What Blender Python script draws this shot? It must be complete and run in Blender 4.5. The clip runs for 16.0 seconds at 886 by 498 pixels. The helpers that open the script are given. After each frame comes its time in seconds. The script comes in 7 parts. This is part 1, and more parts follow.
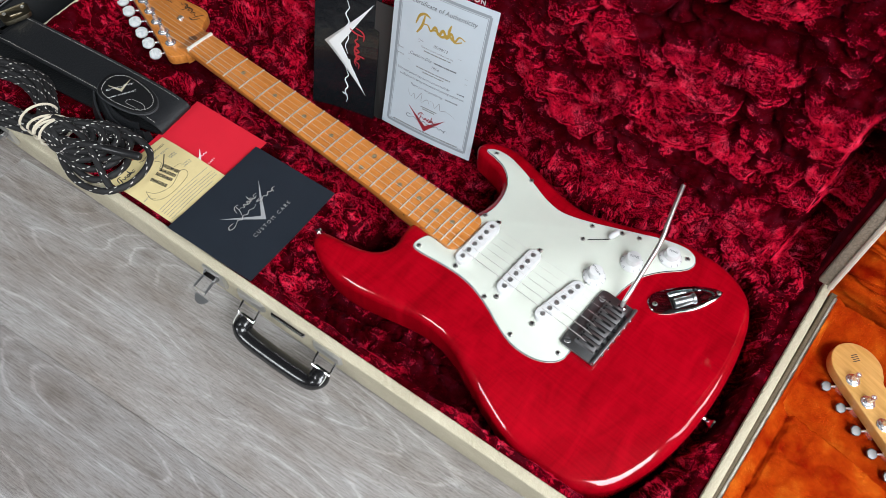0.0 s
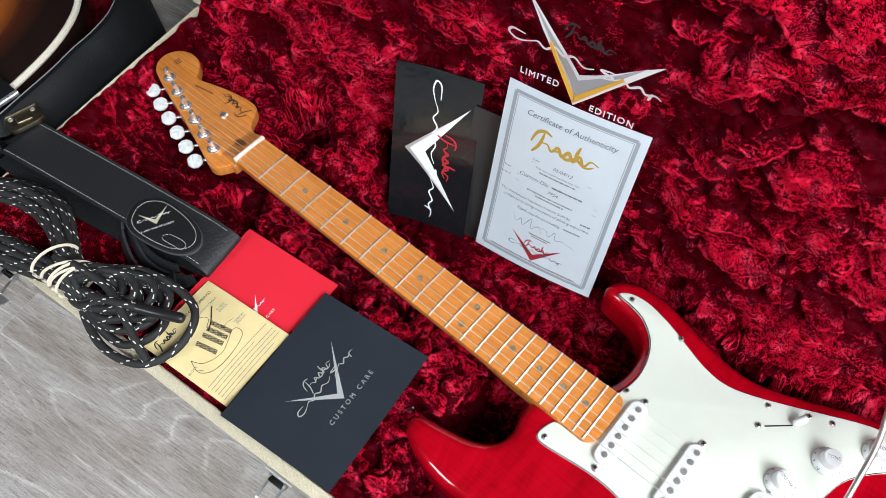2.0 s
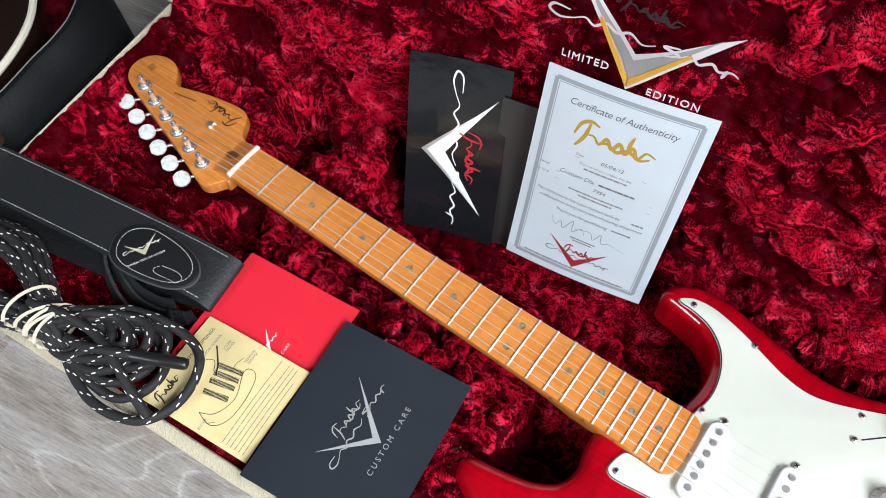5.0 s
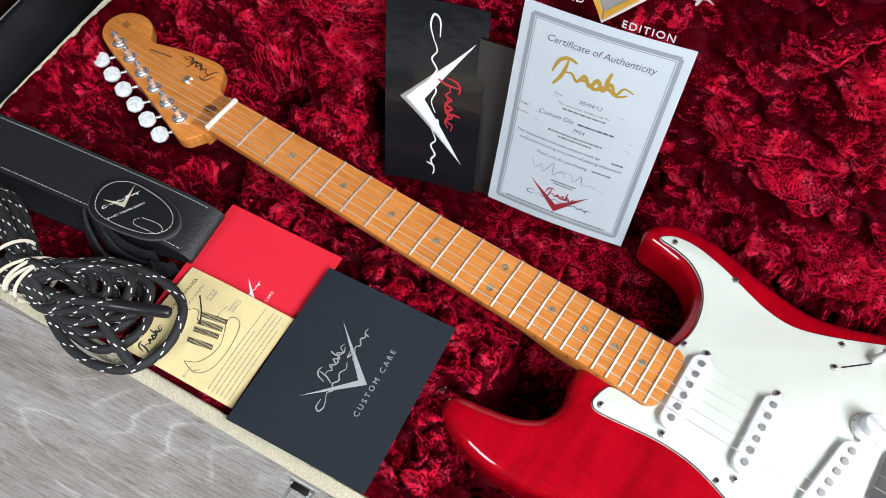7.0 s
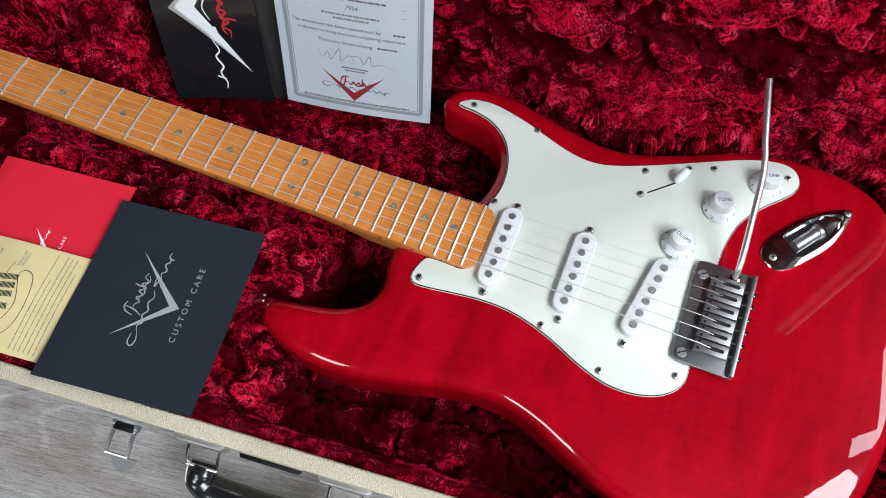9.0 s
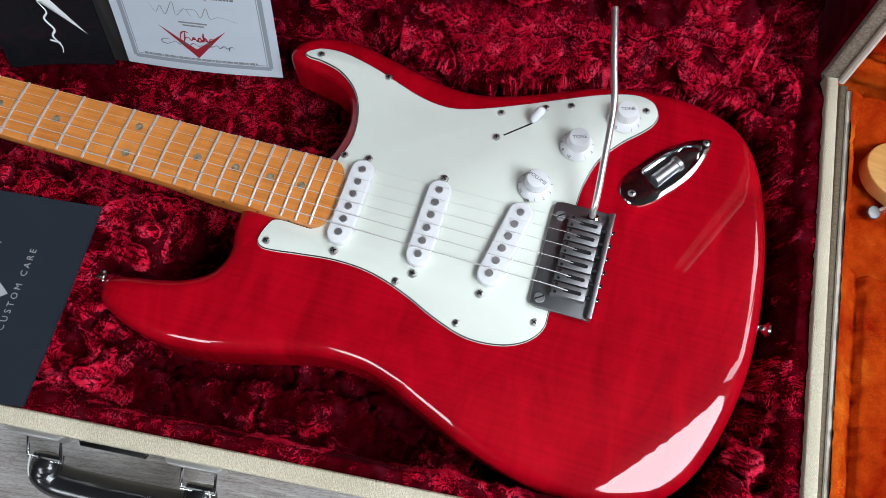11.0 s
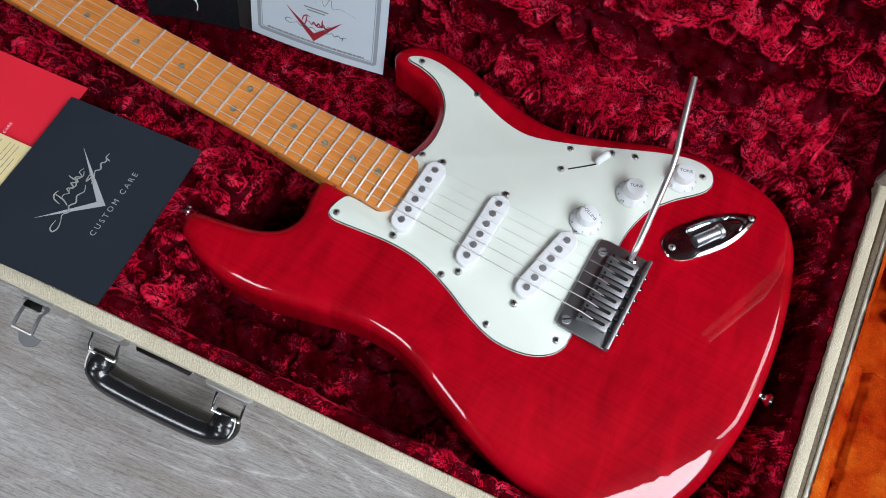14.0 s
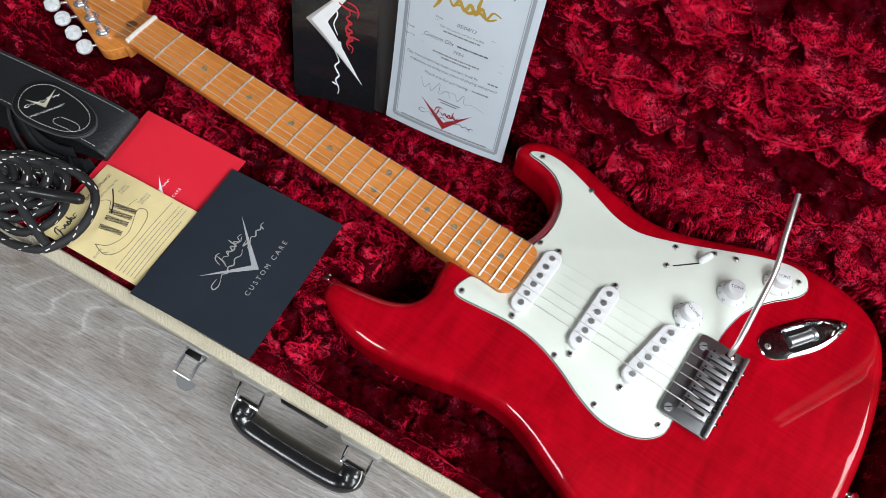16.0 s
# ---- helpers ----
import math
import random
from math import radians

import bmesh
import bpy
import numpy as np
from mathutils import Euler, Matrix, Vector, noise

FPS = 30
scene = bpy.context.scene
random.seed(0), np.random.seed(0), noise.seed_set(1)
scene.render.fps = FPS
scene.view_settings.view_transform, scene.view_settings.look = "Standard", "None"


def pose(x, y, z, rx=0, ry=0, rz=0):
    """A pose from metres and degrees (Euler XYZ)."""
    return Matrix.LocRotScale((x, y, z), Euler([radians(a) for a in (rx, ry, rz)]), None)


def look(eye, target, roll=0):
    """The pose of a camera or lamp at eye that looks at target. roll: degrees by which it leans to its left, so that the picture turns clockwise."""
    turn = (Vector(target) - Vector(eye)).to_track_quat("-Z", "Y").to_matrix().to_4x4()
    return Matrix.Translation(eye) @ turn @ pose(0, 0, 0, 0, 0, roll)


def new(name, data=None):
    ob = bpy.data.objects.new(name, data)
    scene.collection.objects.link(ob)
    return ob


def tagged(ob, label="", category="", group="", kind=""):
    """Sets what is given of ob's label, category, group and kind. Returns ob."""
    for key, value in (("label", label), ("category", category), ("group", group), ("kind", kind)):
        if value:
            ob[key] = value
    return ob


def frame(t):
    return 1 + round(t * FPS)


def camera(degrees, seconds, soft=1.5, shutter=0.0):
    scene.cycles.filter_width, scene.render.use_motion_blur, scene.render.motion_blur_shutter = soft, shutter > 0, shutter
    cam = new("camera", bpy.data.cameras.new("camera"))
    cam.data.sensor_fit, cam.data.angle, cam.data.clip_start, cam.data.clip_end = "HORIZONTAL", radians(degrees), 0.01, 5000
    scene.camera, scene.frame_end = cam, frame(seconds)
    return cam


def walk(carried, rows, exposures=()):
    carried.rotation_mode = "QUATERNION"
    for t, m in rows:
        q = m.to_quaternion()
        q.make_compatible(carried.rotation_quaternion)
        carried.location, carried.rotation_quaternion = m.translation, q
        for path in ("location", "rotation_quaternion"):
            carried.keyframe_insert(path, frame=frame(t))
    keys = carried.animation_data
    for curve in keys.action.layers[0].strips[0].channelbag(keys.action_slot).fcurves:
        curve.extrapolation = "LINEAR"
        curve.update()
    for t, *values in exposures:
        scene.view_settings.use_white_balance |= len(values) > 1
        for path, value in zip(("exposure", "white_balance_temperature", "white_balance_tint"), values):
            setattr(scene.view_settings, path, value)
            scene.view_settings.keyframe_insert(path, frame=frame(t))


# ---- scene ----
cam = camera(60.4, 16.0, soft=0.85)
PATH = [
    (0, (0.763, -0.384, 0.822), (0.071, 0.428, -0.869), 0.5),
    (0.5, (0.71, -0.362, 0.807), (0.001, 0.431, -0.887), 0.0),
    (1, (0.635, -0.316, 0.784), (-0.088, 0.451, -0.915), -1.1),
    (1.5, (0.572, -0.273, 0.768), (-0.158, 0.477, -0.936), -2.3),
    (2, (0.52, -0.249, 0.75), (-0.194, 0.505, -0.96), -2.9),
    (2.5, (0.471, -0.239, 0.709), (-0.212, 0.529, -1.007), -2.9),
    (3, (0.443, -0.237, 0.684), (-0.218, 0.542, -1.035), -3.0),
    (3.5, (0.435, -0.236, 0.674), (-0.207, 0.555, -1.047), -2.9),
    (6, (0.436, -0.24, 0.688), (-0.214, 0.548, -1.032), -3.4),
    (6.5, (0.429, -0.249, 0.685), (-0.218, 0.532, -1.039), -3.8),
    (7, (0.457, -0.258, 0.666), (-0.142, 0.519, -1.076), -3.2),
    (7.5, (0.502, -0.255, 0.642), (-0.047, 0.517, -1.119), -3.1),
    (8, (0.524, -0.25, 0.63), (0.032, 0.525, -1.146), -3.0),
    (8.5, (0.545, -0.254, 0.628), (0.102, 0.524, -1.16), -3.8),
    (9, (0.555, -0.244, 0.622), (0.189, 0.525, -1.188), -3.9),
    (9.5, (0.571, -0.237, 0.613), (0.264, 0.543, -1.203), -3.7),
    (10, (0.587, -0.232, 0.607), (0.327, 0.549, -1.216), -3.1),
    (10.2, (0.593, -0.225, 0.605), (0.351, 0.543, -1.225), -2.6),
    (12.3, (0.663, -0.21, 0.58), (0.427, 0.488, -1.28), 4.7),
    (12.5, (0.665, -0.215, 0.584), (0.425, 0.489, -1.273), 5.6),
    (13, (0.661, -0.226, 0.591), (0.399, 0.476, -1.263), 6.2),
    (13.5, (0.646, -0.238, 0.609), (0.345, 0.486, -1.232), 6.2),
    (14, (0.631, -0.25, 0.636), (0.287, 0.486, -1.191), 5.6),
    (14.5, (0.609, -0.253, 0.659), (0.218, 0.488, -1.157), 4.6),
    (15, (0.589, -0.259, 0.678), (0.154, 0.488, -1.126), 3.6),
    (15.5, (0.582, -0.273, 0.69), (0.112, 0.48, -1.102), 3.0),
    (16, (0.573, -0.285, 0.709), (0.079, 0.472, -1.076), 2.6),
]
walk(cam, [(t, look(eye, target, roll)) for t, eye, target, roll in PATH], [
    (0, 0.0, 6500, 10), (1.5, 0.18, 6500, 10), (2.5, 0.43, 6420, 10), (3.5, 0.42, 6420, 10), (7, 0.34, 6420, 10), (8, 0.18, 6400, 10),
    (9, -0.08, 6250, 11), (10, -0.12, 6200, 11), (12.5, -0.24, 6150, 11), (14.5, -0.14, 6250, 11), (16, 0.0, 6450, 10),
])

# ---------------------------------------------------------------- light and exposure
world = bpy.data.worlds.new("sky")
scene.world = world
world.use_nodes = True
wn = world.node_tree.nodes
sky = wn.new("ShaderNodeTexSky")
sky.sky_type, sky.sun_disc = "NISHITA", False
sky.sun_elevation, sky.sun_rotation = radians(35), radians(60)
wn["Background"].inputs["Strength"].default_value = 0.12
world.node_tree.links.new(sky.outputs[0], wn["Background"].inputs["Color"])


def area_lamp(name, eye, target, sx, sy, watts, colour):
    lamp = bpy.data.lights.new(name, "AREA")
    lamp.shape, lamp.size, lamp.size_y = "RECTANGLE", sx, sy
    lamp.energy, lamp.color = watts, colour
    ob = new(name, lamp)
    ob.matrix_basis = look(eye, target)
    return ob


# daylight of the windows
area_lamp("window_daylight", (2.18, -0.80, 1.95), (0.6, 0.0, 0.1), 1.35, 1.2, 95, (0.93, 0.97, 1.0))
area_lamp("window_daylight", (2.18, 0.66, 2.02), (0.6, 0.0, 0.1), 0.46, 1.1, 16, (0.93, 0.97, 1.0))
area_lamp("window_daylight", (2.18, 1.24, 2.02), (0.6, 0.0, 0.1), 0.46, 1.1, 16, (0.93, 0.97, 1.0))
area_lamp("south_window_daylight", (-0.40, -2.58, 1.95), (0.5, 0.0, 0.1), 0.85, 0.85, 34, (0.93, 0.97, 1.0))


# ---------------------------------------------------------------- materials
def material(name, colour=(0.5, 0.5, 0.5), rough=0.5, metal=0.0, **extra):
    m = bpy.data.materials.new(name)
    m.use_nodes = True
    b = m.node_tree.nodes["Principled BSDF"]
    b.inputs["Base Color"].default_value = (*colour, 1)
    b.inputs["Roughness"].default_value = rough
    b.inputs["Metallic"].default_value = metal
    for key, value in extra.items():
        b.inputs[key.replace("_", " ")].default_value = value
    return m


def nodes_of(m):
    return m.node_tree.nodes, m.node_tree.links, m.node_tree.nodes["Principled BSDF"]


def coords(m, scale=(1, 1, 1), rot=(0, 0, 0)):
    n, l, _ = nodes_of(m)
    tc, mp = n.new("ShaderNodeTexCoord"), n.new("ShaderNodeMapping")
    mp.inputs["Scale"].default_value, mp.inputs["Rotation"].default_value = scale, rot
    l.new(tc.outputs["Object"], mp.inputs["Vector"])
    return mp.outputs["Vector"]


def noise_tex(m, vec, scale, detail=4, rough=0.55, distort=0.0):
    n, l, _ = nodes_of(m)
    t = n.new("ShaderNodeTexNoise")
    t.inputs["Scale"].default_value, t.inputs["Detail"].default_value = scale, detail
    t.inputs["Roughness"].default_value, t.inputs["Distortion"].default_value = rough, distort
    l.new(vec, t.inputs["Vector"])
    return t.outputs["Fac"]


def ramp(m, fac, *stops):
    n, l, _ = nodes_of(m)
    r = n.new("ShaderNodeValToRGB")
    e = r.color_ramp.elements
    while len(e) < len(stops):
        e.new(0.5)
    for el, (p, c) in zip(e, stops):
        el.position, el.color = p, (*c, 1)
    l.new(fac, r.inputs["Fac"])
    return r.outputs["Color"]


def mix(m, fac, a, b, kind="MIX"):
    n, l, _ = nodes_of(m)
    x = n.new("ShaderNodeMix")
    x.data_type, x.blend_type = "RGBA", kind
    for socket, value in ((x.inputs["Factor"], fac), (x.inputs["A"], a), (x.inputs["B"], b)):
        if hasattr(value, "links"):
            l.new(value, socket)
        elif isinstance(value, tuple):
            socket.default_value = (*value, 1)
        else:
            socket.default_value = value
    return x.outputs["Result"]


def put(m, socket, out):
    _, l, b = nodes_of(m)
    l.new(out, b.inputs[socket])


def bump(m, height, strength=0.3, distance=0.001):
    n, l, b = nodes_of(m)
    x = n.new("ShaderNodeBump")
    x.inputs["Strength"].default_value, x.inputs["Distance"].default_value = strength, distance
    l.new(height, x.inputs["Height"])
    l.new(x.outputs["Normal"], b.inputs["Normal"])


def island_random(m):
    n, l, _ = nodes_of(m)
    return n.new("ShaderNodeNewGeometry").outputs["Random Per Island"]


def object_random(m):
    n, l, _ = nodes_of(m)
    return n.new("ShaderNodeObjectInfo").outputs["Random"]


def rough_range(m, fac, lo, hi):
    n, l, _ = nodes_of(m)
    r = n.new("ShaderNodeMapRange")
    r.inputs["To Min"].default_value, r.inputs["To Max"].default_value = lo, hi
    l.new(fac, r.inputs["Value"])
    put(m, "Roughness", r.outputs["Result"])


def plush_material(name, dark, mid, light, sheen_tint, base=0.8, mottle=60, sheen=0.5):
    """The fibres of a plush, and the cloth that they stand in, darkened by base to imitate shade."""
    made = []
    for k, part_of in enumerate(("", "_shade_backing")):
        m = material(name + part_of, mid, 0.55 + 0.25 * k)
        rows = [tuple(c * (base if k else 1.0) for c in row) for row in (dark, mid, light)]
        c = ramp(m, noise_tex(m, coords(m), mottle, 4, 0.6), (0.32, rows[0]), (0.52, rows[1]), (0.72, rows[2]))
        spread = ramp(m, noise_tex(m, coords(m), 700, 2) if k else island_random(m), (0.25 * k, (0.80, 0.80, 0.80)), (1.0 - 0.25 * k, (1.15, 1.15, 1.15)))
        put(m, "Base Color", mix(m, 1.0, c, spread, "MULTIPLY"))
        b = nodes_of(m)[2]
        b.inputs["Specular IOR Level"].default_value = 0.12 * (1 - k)
        b.inputs["Specular Tint"].default_value = (*sheen_tint, 1)
        b.inputs["Sheen Weight"].default_value, b.inputs["Sheen Roughness"].default_value = sheen, 0.4
        b.inputs["Sheen Tint"].default_value = (*sheen_tint, 1)
        made.append(m)
    return made


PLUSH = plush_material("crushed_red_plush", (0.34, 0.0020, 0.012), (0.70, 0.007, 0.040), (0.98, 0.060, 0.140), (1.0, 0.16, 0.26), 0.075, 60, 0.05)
ORANGE = plush_material("orange_plush", (0.36, 0.013, 0.002), (0.62, 0.068, 0.005), (0.86, 0.190, 0.015), (1.0, 0.45, 0.15), 0.60, 22, 0.0)
DARKPLUSH = plush_material("dark_wine_plush", (0.02, 0.001, 0.002), (0.08, 0.003, 0.006), (0.15, 0.006, 0.012), (0.8, 0.2, 0.3), sheen=0.1)

OAK = material("grey_oak_laminate", (0.3, 0.28, 0.27), 0.42)
on, ol, _ = nodes_of(OAK)
away = on.new("ShaderNodeVectorMath")
away.operation = "SCALE"
away.inputs[0].default_value = (31.0, 17.0, 0.0)
ol.new(object_random(OAK), away.inputs["Scale"])


def oak_at(scale):
    """Plank coordinates, shifted from plank to plank."""
    tc, add, mp = on.new("ShaderNodeTexCoord"), on.new("ShaderNodeVectorMath"), on.new("ShaderNodeMapping")
    ol.new(tc.outputs["Object"], add.inputs[0])
    ol.new(away.outputs[0], add.inputs[1])
    ol.new(add.outputs[0], mp.inputs["Vector"])
    mp.inputs["Scale"].default_value = scale
    return mp.outputs["Vector"]


def oak_math(kind, a, b):
    """a and b, numbers or sockets, through one maths node."""
    node = on.new("ShaderNodeMath")
    node.operation = kind
    for socket, value in zip(node.inputs, (a, b)):
        if isinstance(value, (int, float)):
            socket.default_value = value
        else:
            ol.new(value, socket)
    return node.outputs[0]


grain = noise_tex(OAK, oak_at((2.2, 20, 1)), 5, 7, 0.62, 0.4)
field = noise_tex(OAK, oak_at((1.0, 4.2, 1)), 2.0, 1.0, 0.4, 0.0)
waver = noise_tex(OAK, oak_at((6.0, 40, 1)), 3.0, 3, 0.6)
patch = noise_tex(OAK, oak_at((2.0, 7.0, 1)), 3.2, 4, 0.6)
rings = oak_math("SINE", oak_math("ADD", oak_math("MULTIPLY", field, 105.0), oak_math("MULTIPLY", waver, 2.4)), 0.0)
base = ramp(OAK, patch, (0.32, (0.250, 0.222, 0.204)), (0.50, (0.318, 0.298, 0.287)), (0.68, (0.372, 0.364, 0.362)))
soft = ramp(OAK, grain, (0.28, (0.90, 0.89, 0.88)), (0.5, (1.0, 1.0, 1.0)), (0.72, (1.06, 1.06, 1.065)))
cath = ramp(OAK, rings, (0.0, (0.93, 0.92, 0.91)), (0.86, (0.98, 0.98, 0.98)), (0.985, (1.27, 1.27, 1.28)))
tone = ramp(OAK, object_random(OAK), (0.0, (0.92, 0.92, 0.93)), (1.0, (1.08, 1.07, 1.06)))
streaks = noise_tex(OAK, oak_at((9.0, 130, 1)), 4, 6, 0.70, 0.2)
streak = ramp(OAK, streaks, (0.37, (0.66, 0.64, 0.62)), (0.46, (0.92, 0.915, 0.91)), (0.54, (1.03, 1.03, 1.03)), (0.64, (1.18, 1.18, 1.19)))
fine = noise_tex(OAK, oak_at((26, 190, 1)), 9, 4, 0.75)
pores = ramp(OAK, fine, (0.35, (0.42, 0.41, 0.40)), (0.46, (0.96, 0.97, 0.97)), (0.70, (1.10, 1.10, 1.10)))
where = noise_tex(OAK, oak_at((1.6, 7, 1)), 2.4, 3, 0.5)
shown = ramp(OAK, where, (0.36, (0, 0, 0)), (0.54, (1, 1, 1)))
knots = ramp(OAK, noise_tex(OAK, oak_at((3.0, 6.0, 1)), 2.6, 4, 0.6), (0.22, (0.50, 0.45, 0.42)), (0.37, (1, 1, 1)))
col = mix(OAK, shown, base, mix(OAK, 1.0, base, cath, "MULTIPLY"))
for layer in (soft, tone, streak, pores, knots):
    col = mix(OAK, 1.0, col, layer, "MULTIPLY")
put(OAK, "Base Color", col)
bump(OAK, fine, 0.3, 0.0006)
rough_range(OAK, grain, 0.36, 0.52)

GROUT = material("grey_joint", (0.16, 0.15, 0.145), 0.8)
WALLPAINT = material("dark_grey_paint", (0.04, 0.039, 0.038), 0.8)
bump(WALLPAINT, noise_tex(WALLPAINT, coords(WALLPAINT), 160, 3), 0.1, 0.001)


def rib_tex(m, along, period, wobble=3.0):
    """Woven ribs, 0 to 1, that follow one another along a direction."""
    n, l, _ = nodes_of(m)
    dot, pack, w = n.new("ShaderNodeVectorMath"), n.new("ShaderNodeCombineXYZ"), n.new("ShaderNodeTexWave")
    dot.operation = "DOT_PRODUCT"
    dot.inputs[1].default_value = along
    tc = n.new("ShaderNodeTexCoord")
    l.new(tc.outputs["Object"], dot.inputs[0])
    split = n.new("ShaderNodeSeparateXYZ")
    l.new(tc.outputs["Object"], split.inputs[0])
    l.new(dot.outputs["Value"], pack.inputs[0])
    l.new(split.outputs[1], pack.inputs[1])
    l.new(split.outputs[2], pack.inputs[2])
    w.inputs["Scale"].default_value = 2 * math.pi / (20 * period)
    w.inputs["Distortion"].default_value = wobble
    w.inputs["Detail"].default_value, w.inputs["Detail Scale"].default_value = 2.0, 1.6
    l.new(pack.outputs[0], w.inputs["Vector"])
    return w.outputs["Fac"]


TWEED = material("cream_tweed_vinyl", (0.62, 0.56, 0.40), 0.7)
wv = rib_tex(TWEED, (1.0, 0.9, 0.45), 0.0016, 8.0)
fleck = noise_tex(TWEED, coords(TWEED), 900, 2)
put(TWEED, "Base Color", mix(TWEED, 1.0, mix(TWEED, 0.6, ramp(TWEED, wv, (0.05, (0.53, 0.465, 0.325)), (0.40, (0.63, 0.57, 0.42)), (0.9, (0.72, 0.67, 0.52))), ramp(TWEED, fleck, (0.35, (0.46, 0.40, 0.27)), (0.65, (0.74, 0.69, 0.55)))),
                             ramp(TWEED, noise_tex(TWEED, coords(TWEED), 14, 3), (0.3, (0.88, 0.87, 0.84)), (0.7, (1.05, 1.05, 1.05))), "MULTIPLY"))
bump(TWEED, wv, 0.55, 0.0008)
OLDTWEED = material("aged_grey_tolex", (0.30, 0.26, 0.20), 0.75)
wv = noise_tex(OLDTWEED, coords(OLDTWEED), 700, 3)
put(OLDTWEED, "Base Color", ramp(OLDTWEED, wv, (0.3, (0.075, 0.055, 0.032)), (0.7, (0.18, 0.14, 0.090))))
bump(OLDTWEED, wv, 0.5, 0.001)
# tweed of the lid's tail rim, with shade mixed into its colour
SHADEDRIM = material("shade_greyed_tweed", (0.30, 0.27, 0.21), 0.85)
wv = noise_tex(SHADEDRIM, coords(SHADEDRIM), 600, 3)
put(SHADEDRIM, "Base Color", ramp(SHADEDRIM, wv, (0.3, (0.17, 0.145, 0.105)), (0.7, (0.37, 0.33, 0.26))))
bump(SHADEDRIM, wv, 0.5, 0.001)
CREAMEDGE = material("cream_edge_welt", (0.66, 0.62, 0.52), 0.6)
bump(CREAMEDGE, noise_tex(CREAMEDGE, coords(CREAMEDGE), 420, 2), 0.5, 0.001)

LACQUER = material("transparent_red_lacquer", (0.4, 0.003, 0.01), 0.3, Coat_Weight=1.0, Coat_Roughness=0.018, Specular_IOR_Level=0.03)
v = coords(LACQUER, (5, 1.6, 1), (0, 0, 0.25))
flame = noise_tex(LACQUER, v, 9, 5, 0.6, 0.8)
long_grain = noise_tex(LACQUER, coords(LACQUER, (1.2, 30, 1)), 12, 4)
put(LACQUER, "Base Color", mix(LACQUER, 0.35, ramp(LACQUER, flame, (0.32, (0.19, 0.0003, 0.0035)), (0.5, (0.31, 0.0005, 0.0065)), (0.72, (0.46, 0.0013, 0.011))),
                               ramp(LACQUER, long_grain, (0.35, (0.29, 0.0005, 0.0055)), (0.65, (0.43, 0.0012, 0.010)))))
bump(LACQUER, noise_tex(LACQUER, coords(LACQUER), 60, 2), 0.02, 0.001)

MAPLE = material("amber_gloss_maple", (0.62, 0.27, 0.06), 0.33, Coat_Weight=0.7, Coat_Roughness=0.12)
v = coords(MAPLE, (2, 40, 20))
mg = noise_tex(MAPLE, v, 9, 6, 0.6)
mf = noise_tex(MAPLE, coords(MAPLE, (30, 5, 5)), 6, 3, 0.5, 0.5)
put(MAPLE, "Base Color", mix(MAPLE, 1.0, ramp(MAPLE, mg, (0.3, (0.49, 0.160, 0.028)), (0.5, (0.61, 0.220, 0.044)), (0.72, (0.71, 0.285, 0.068))),
                             ramp(MAPLE, mf, (0.35, (0.94, 0.93, 0.91)), (0.65, (1.04, 1.04, 1.04))), "MULTIPLY"))
MAPLE2 = material("aged_yellow_maple", (0.60, 0.33, 0.10), 0.4, Coat_Weight=0.4, Coat_Roughness=0.2)
put(MAPLE2, "Base Color", ramp(MAPLE2, noise_tex(MAPLE2, coords(MAPLE2, (3, 30, 10)), 8, 4), (0.3, (0.50, 0.26, 0.065)), (0.7, (0.66, 0.37, 0.12))))

MINT = material("mint_white_plastic", (0.74, 0.77, 0.75), 0.32, Coat_Weight=0.3, Coat_Roughness=0.08)
put(MINT, "Base Color", ramp(MINT, noise_tex(MINT, coords(MINT), 30, 3), (0.3, (0.655, 0.695, 0.620)), (0.7, (0.685, 0.725, 0.648))))
WHITEPLY = material("white_ply", (0.75, 0.75, 0.70), 0.4)
BLACKPLY = material("black_ply", (0.015, 0.014, 0.014), 0.4)
WHITE = material("white_plastic", (0.70, 0.71, 0.715), 0.35, Coat_Weight=0.2, Coat_Roughness=0.1)
bump(WHITE, noise_tex(WHITE, coords(WHITE), 300, 2), 0.04, 0.0005)
BONE = material("bone_white", (0.80, 0.78, 0.72), 0.4)
CHROME = material("polished_chrome", (0.72, 0.72, 0.73), 0.09, 1.0)
rough_range(CHROME, noise_tex(CHROME, coords(CHROME), 120, 3), 0.05, 0.16)
NICKEL = material("dark_nickel", (0.34, 0.345, 0.35), 0.2, 1.0)
rough_range(NICKEL, noise_tex(NICKEL, coords(NICKEL), 150, 3), 0.40, 0.50)
BRIDGEMETAL = material("worn_nickel", (0.30, 0.30, 0.305), 0.40, 1.0)
rough_range(BRIDGEMETAL, noise_tex(BRIDGEMETAL, coords(BRIDGEMETAL), 260, 3), 0.37, 0.46)
STEEL = material("bright_steel", (0.92, 0.91, 0.88), 0.38, 1.0)
FRETWIRE = material("nickel_silver_fret_wire", (0.93, 0.915, 0.88), 0.32, 0.80)
CUPCHROME = material("dull_chrome", (0.60, 0.60, 0.61), 0.13, 1.0)
POLISHED = material("bright_polished_chrome", (0.90, 0.90, 0.91), 0.27, 0.88)
SATIN = material("satin_nickel_plate", (0.62, 0.61, 0.58), 0.36, 0.8)
STRINGWIRE = material("nickel_string_wire", (0.74, 0.73, 0.71), 0.40, 0.6)
DULLMETAL = material("dull_grey_metal", (0.20, 0.20, 0.20), 0.5, 1.0)
SCUFFED = material("scuffed_grey_edge", (0.16, 0.165, 0.17), 0.6)
POLE = material("grey_magnet_pole", (0.50, 0.50, 0.50), 0.45, 1.0)
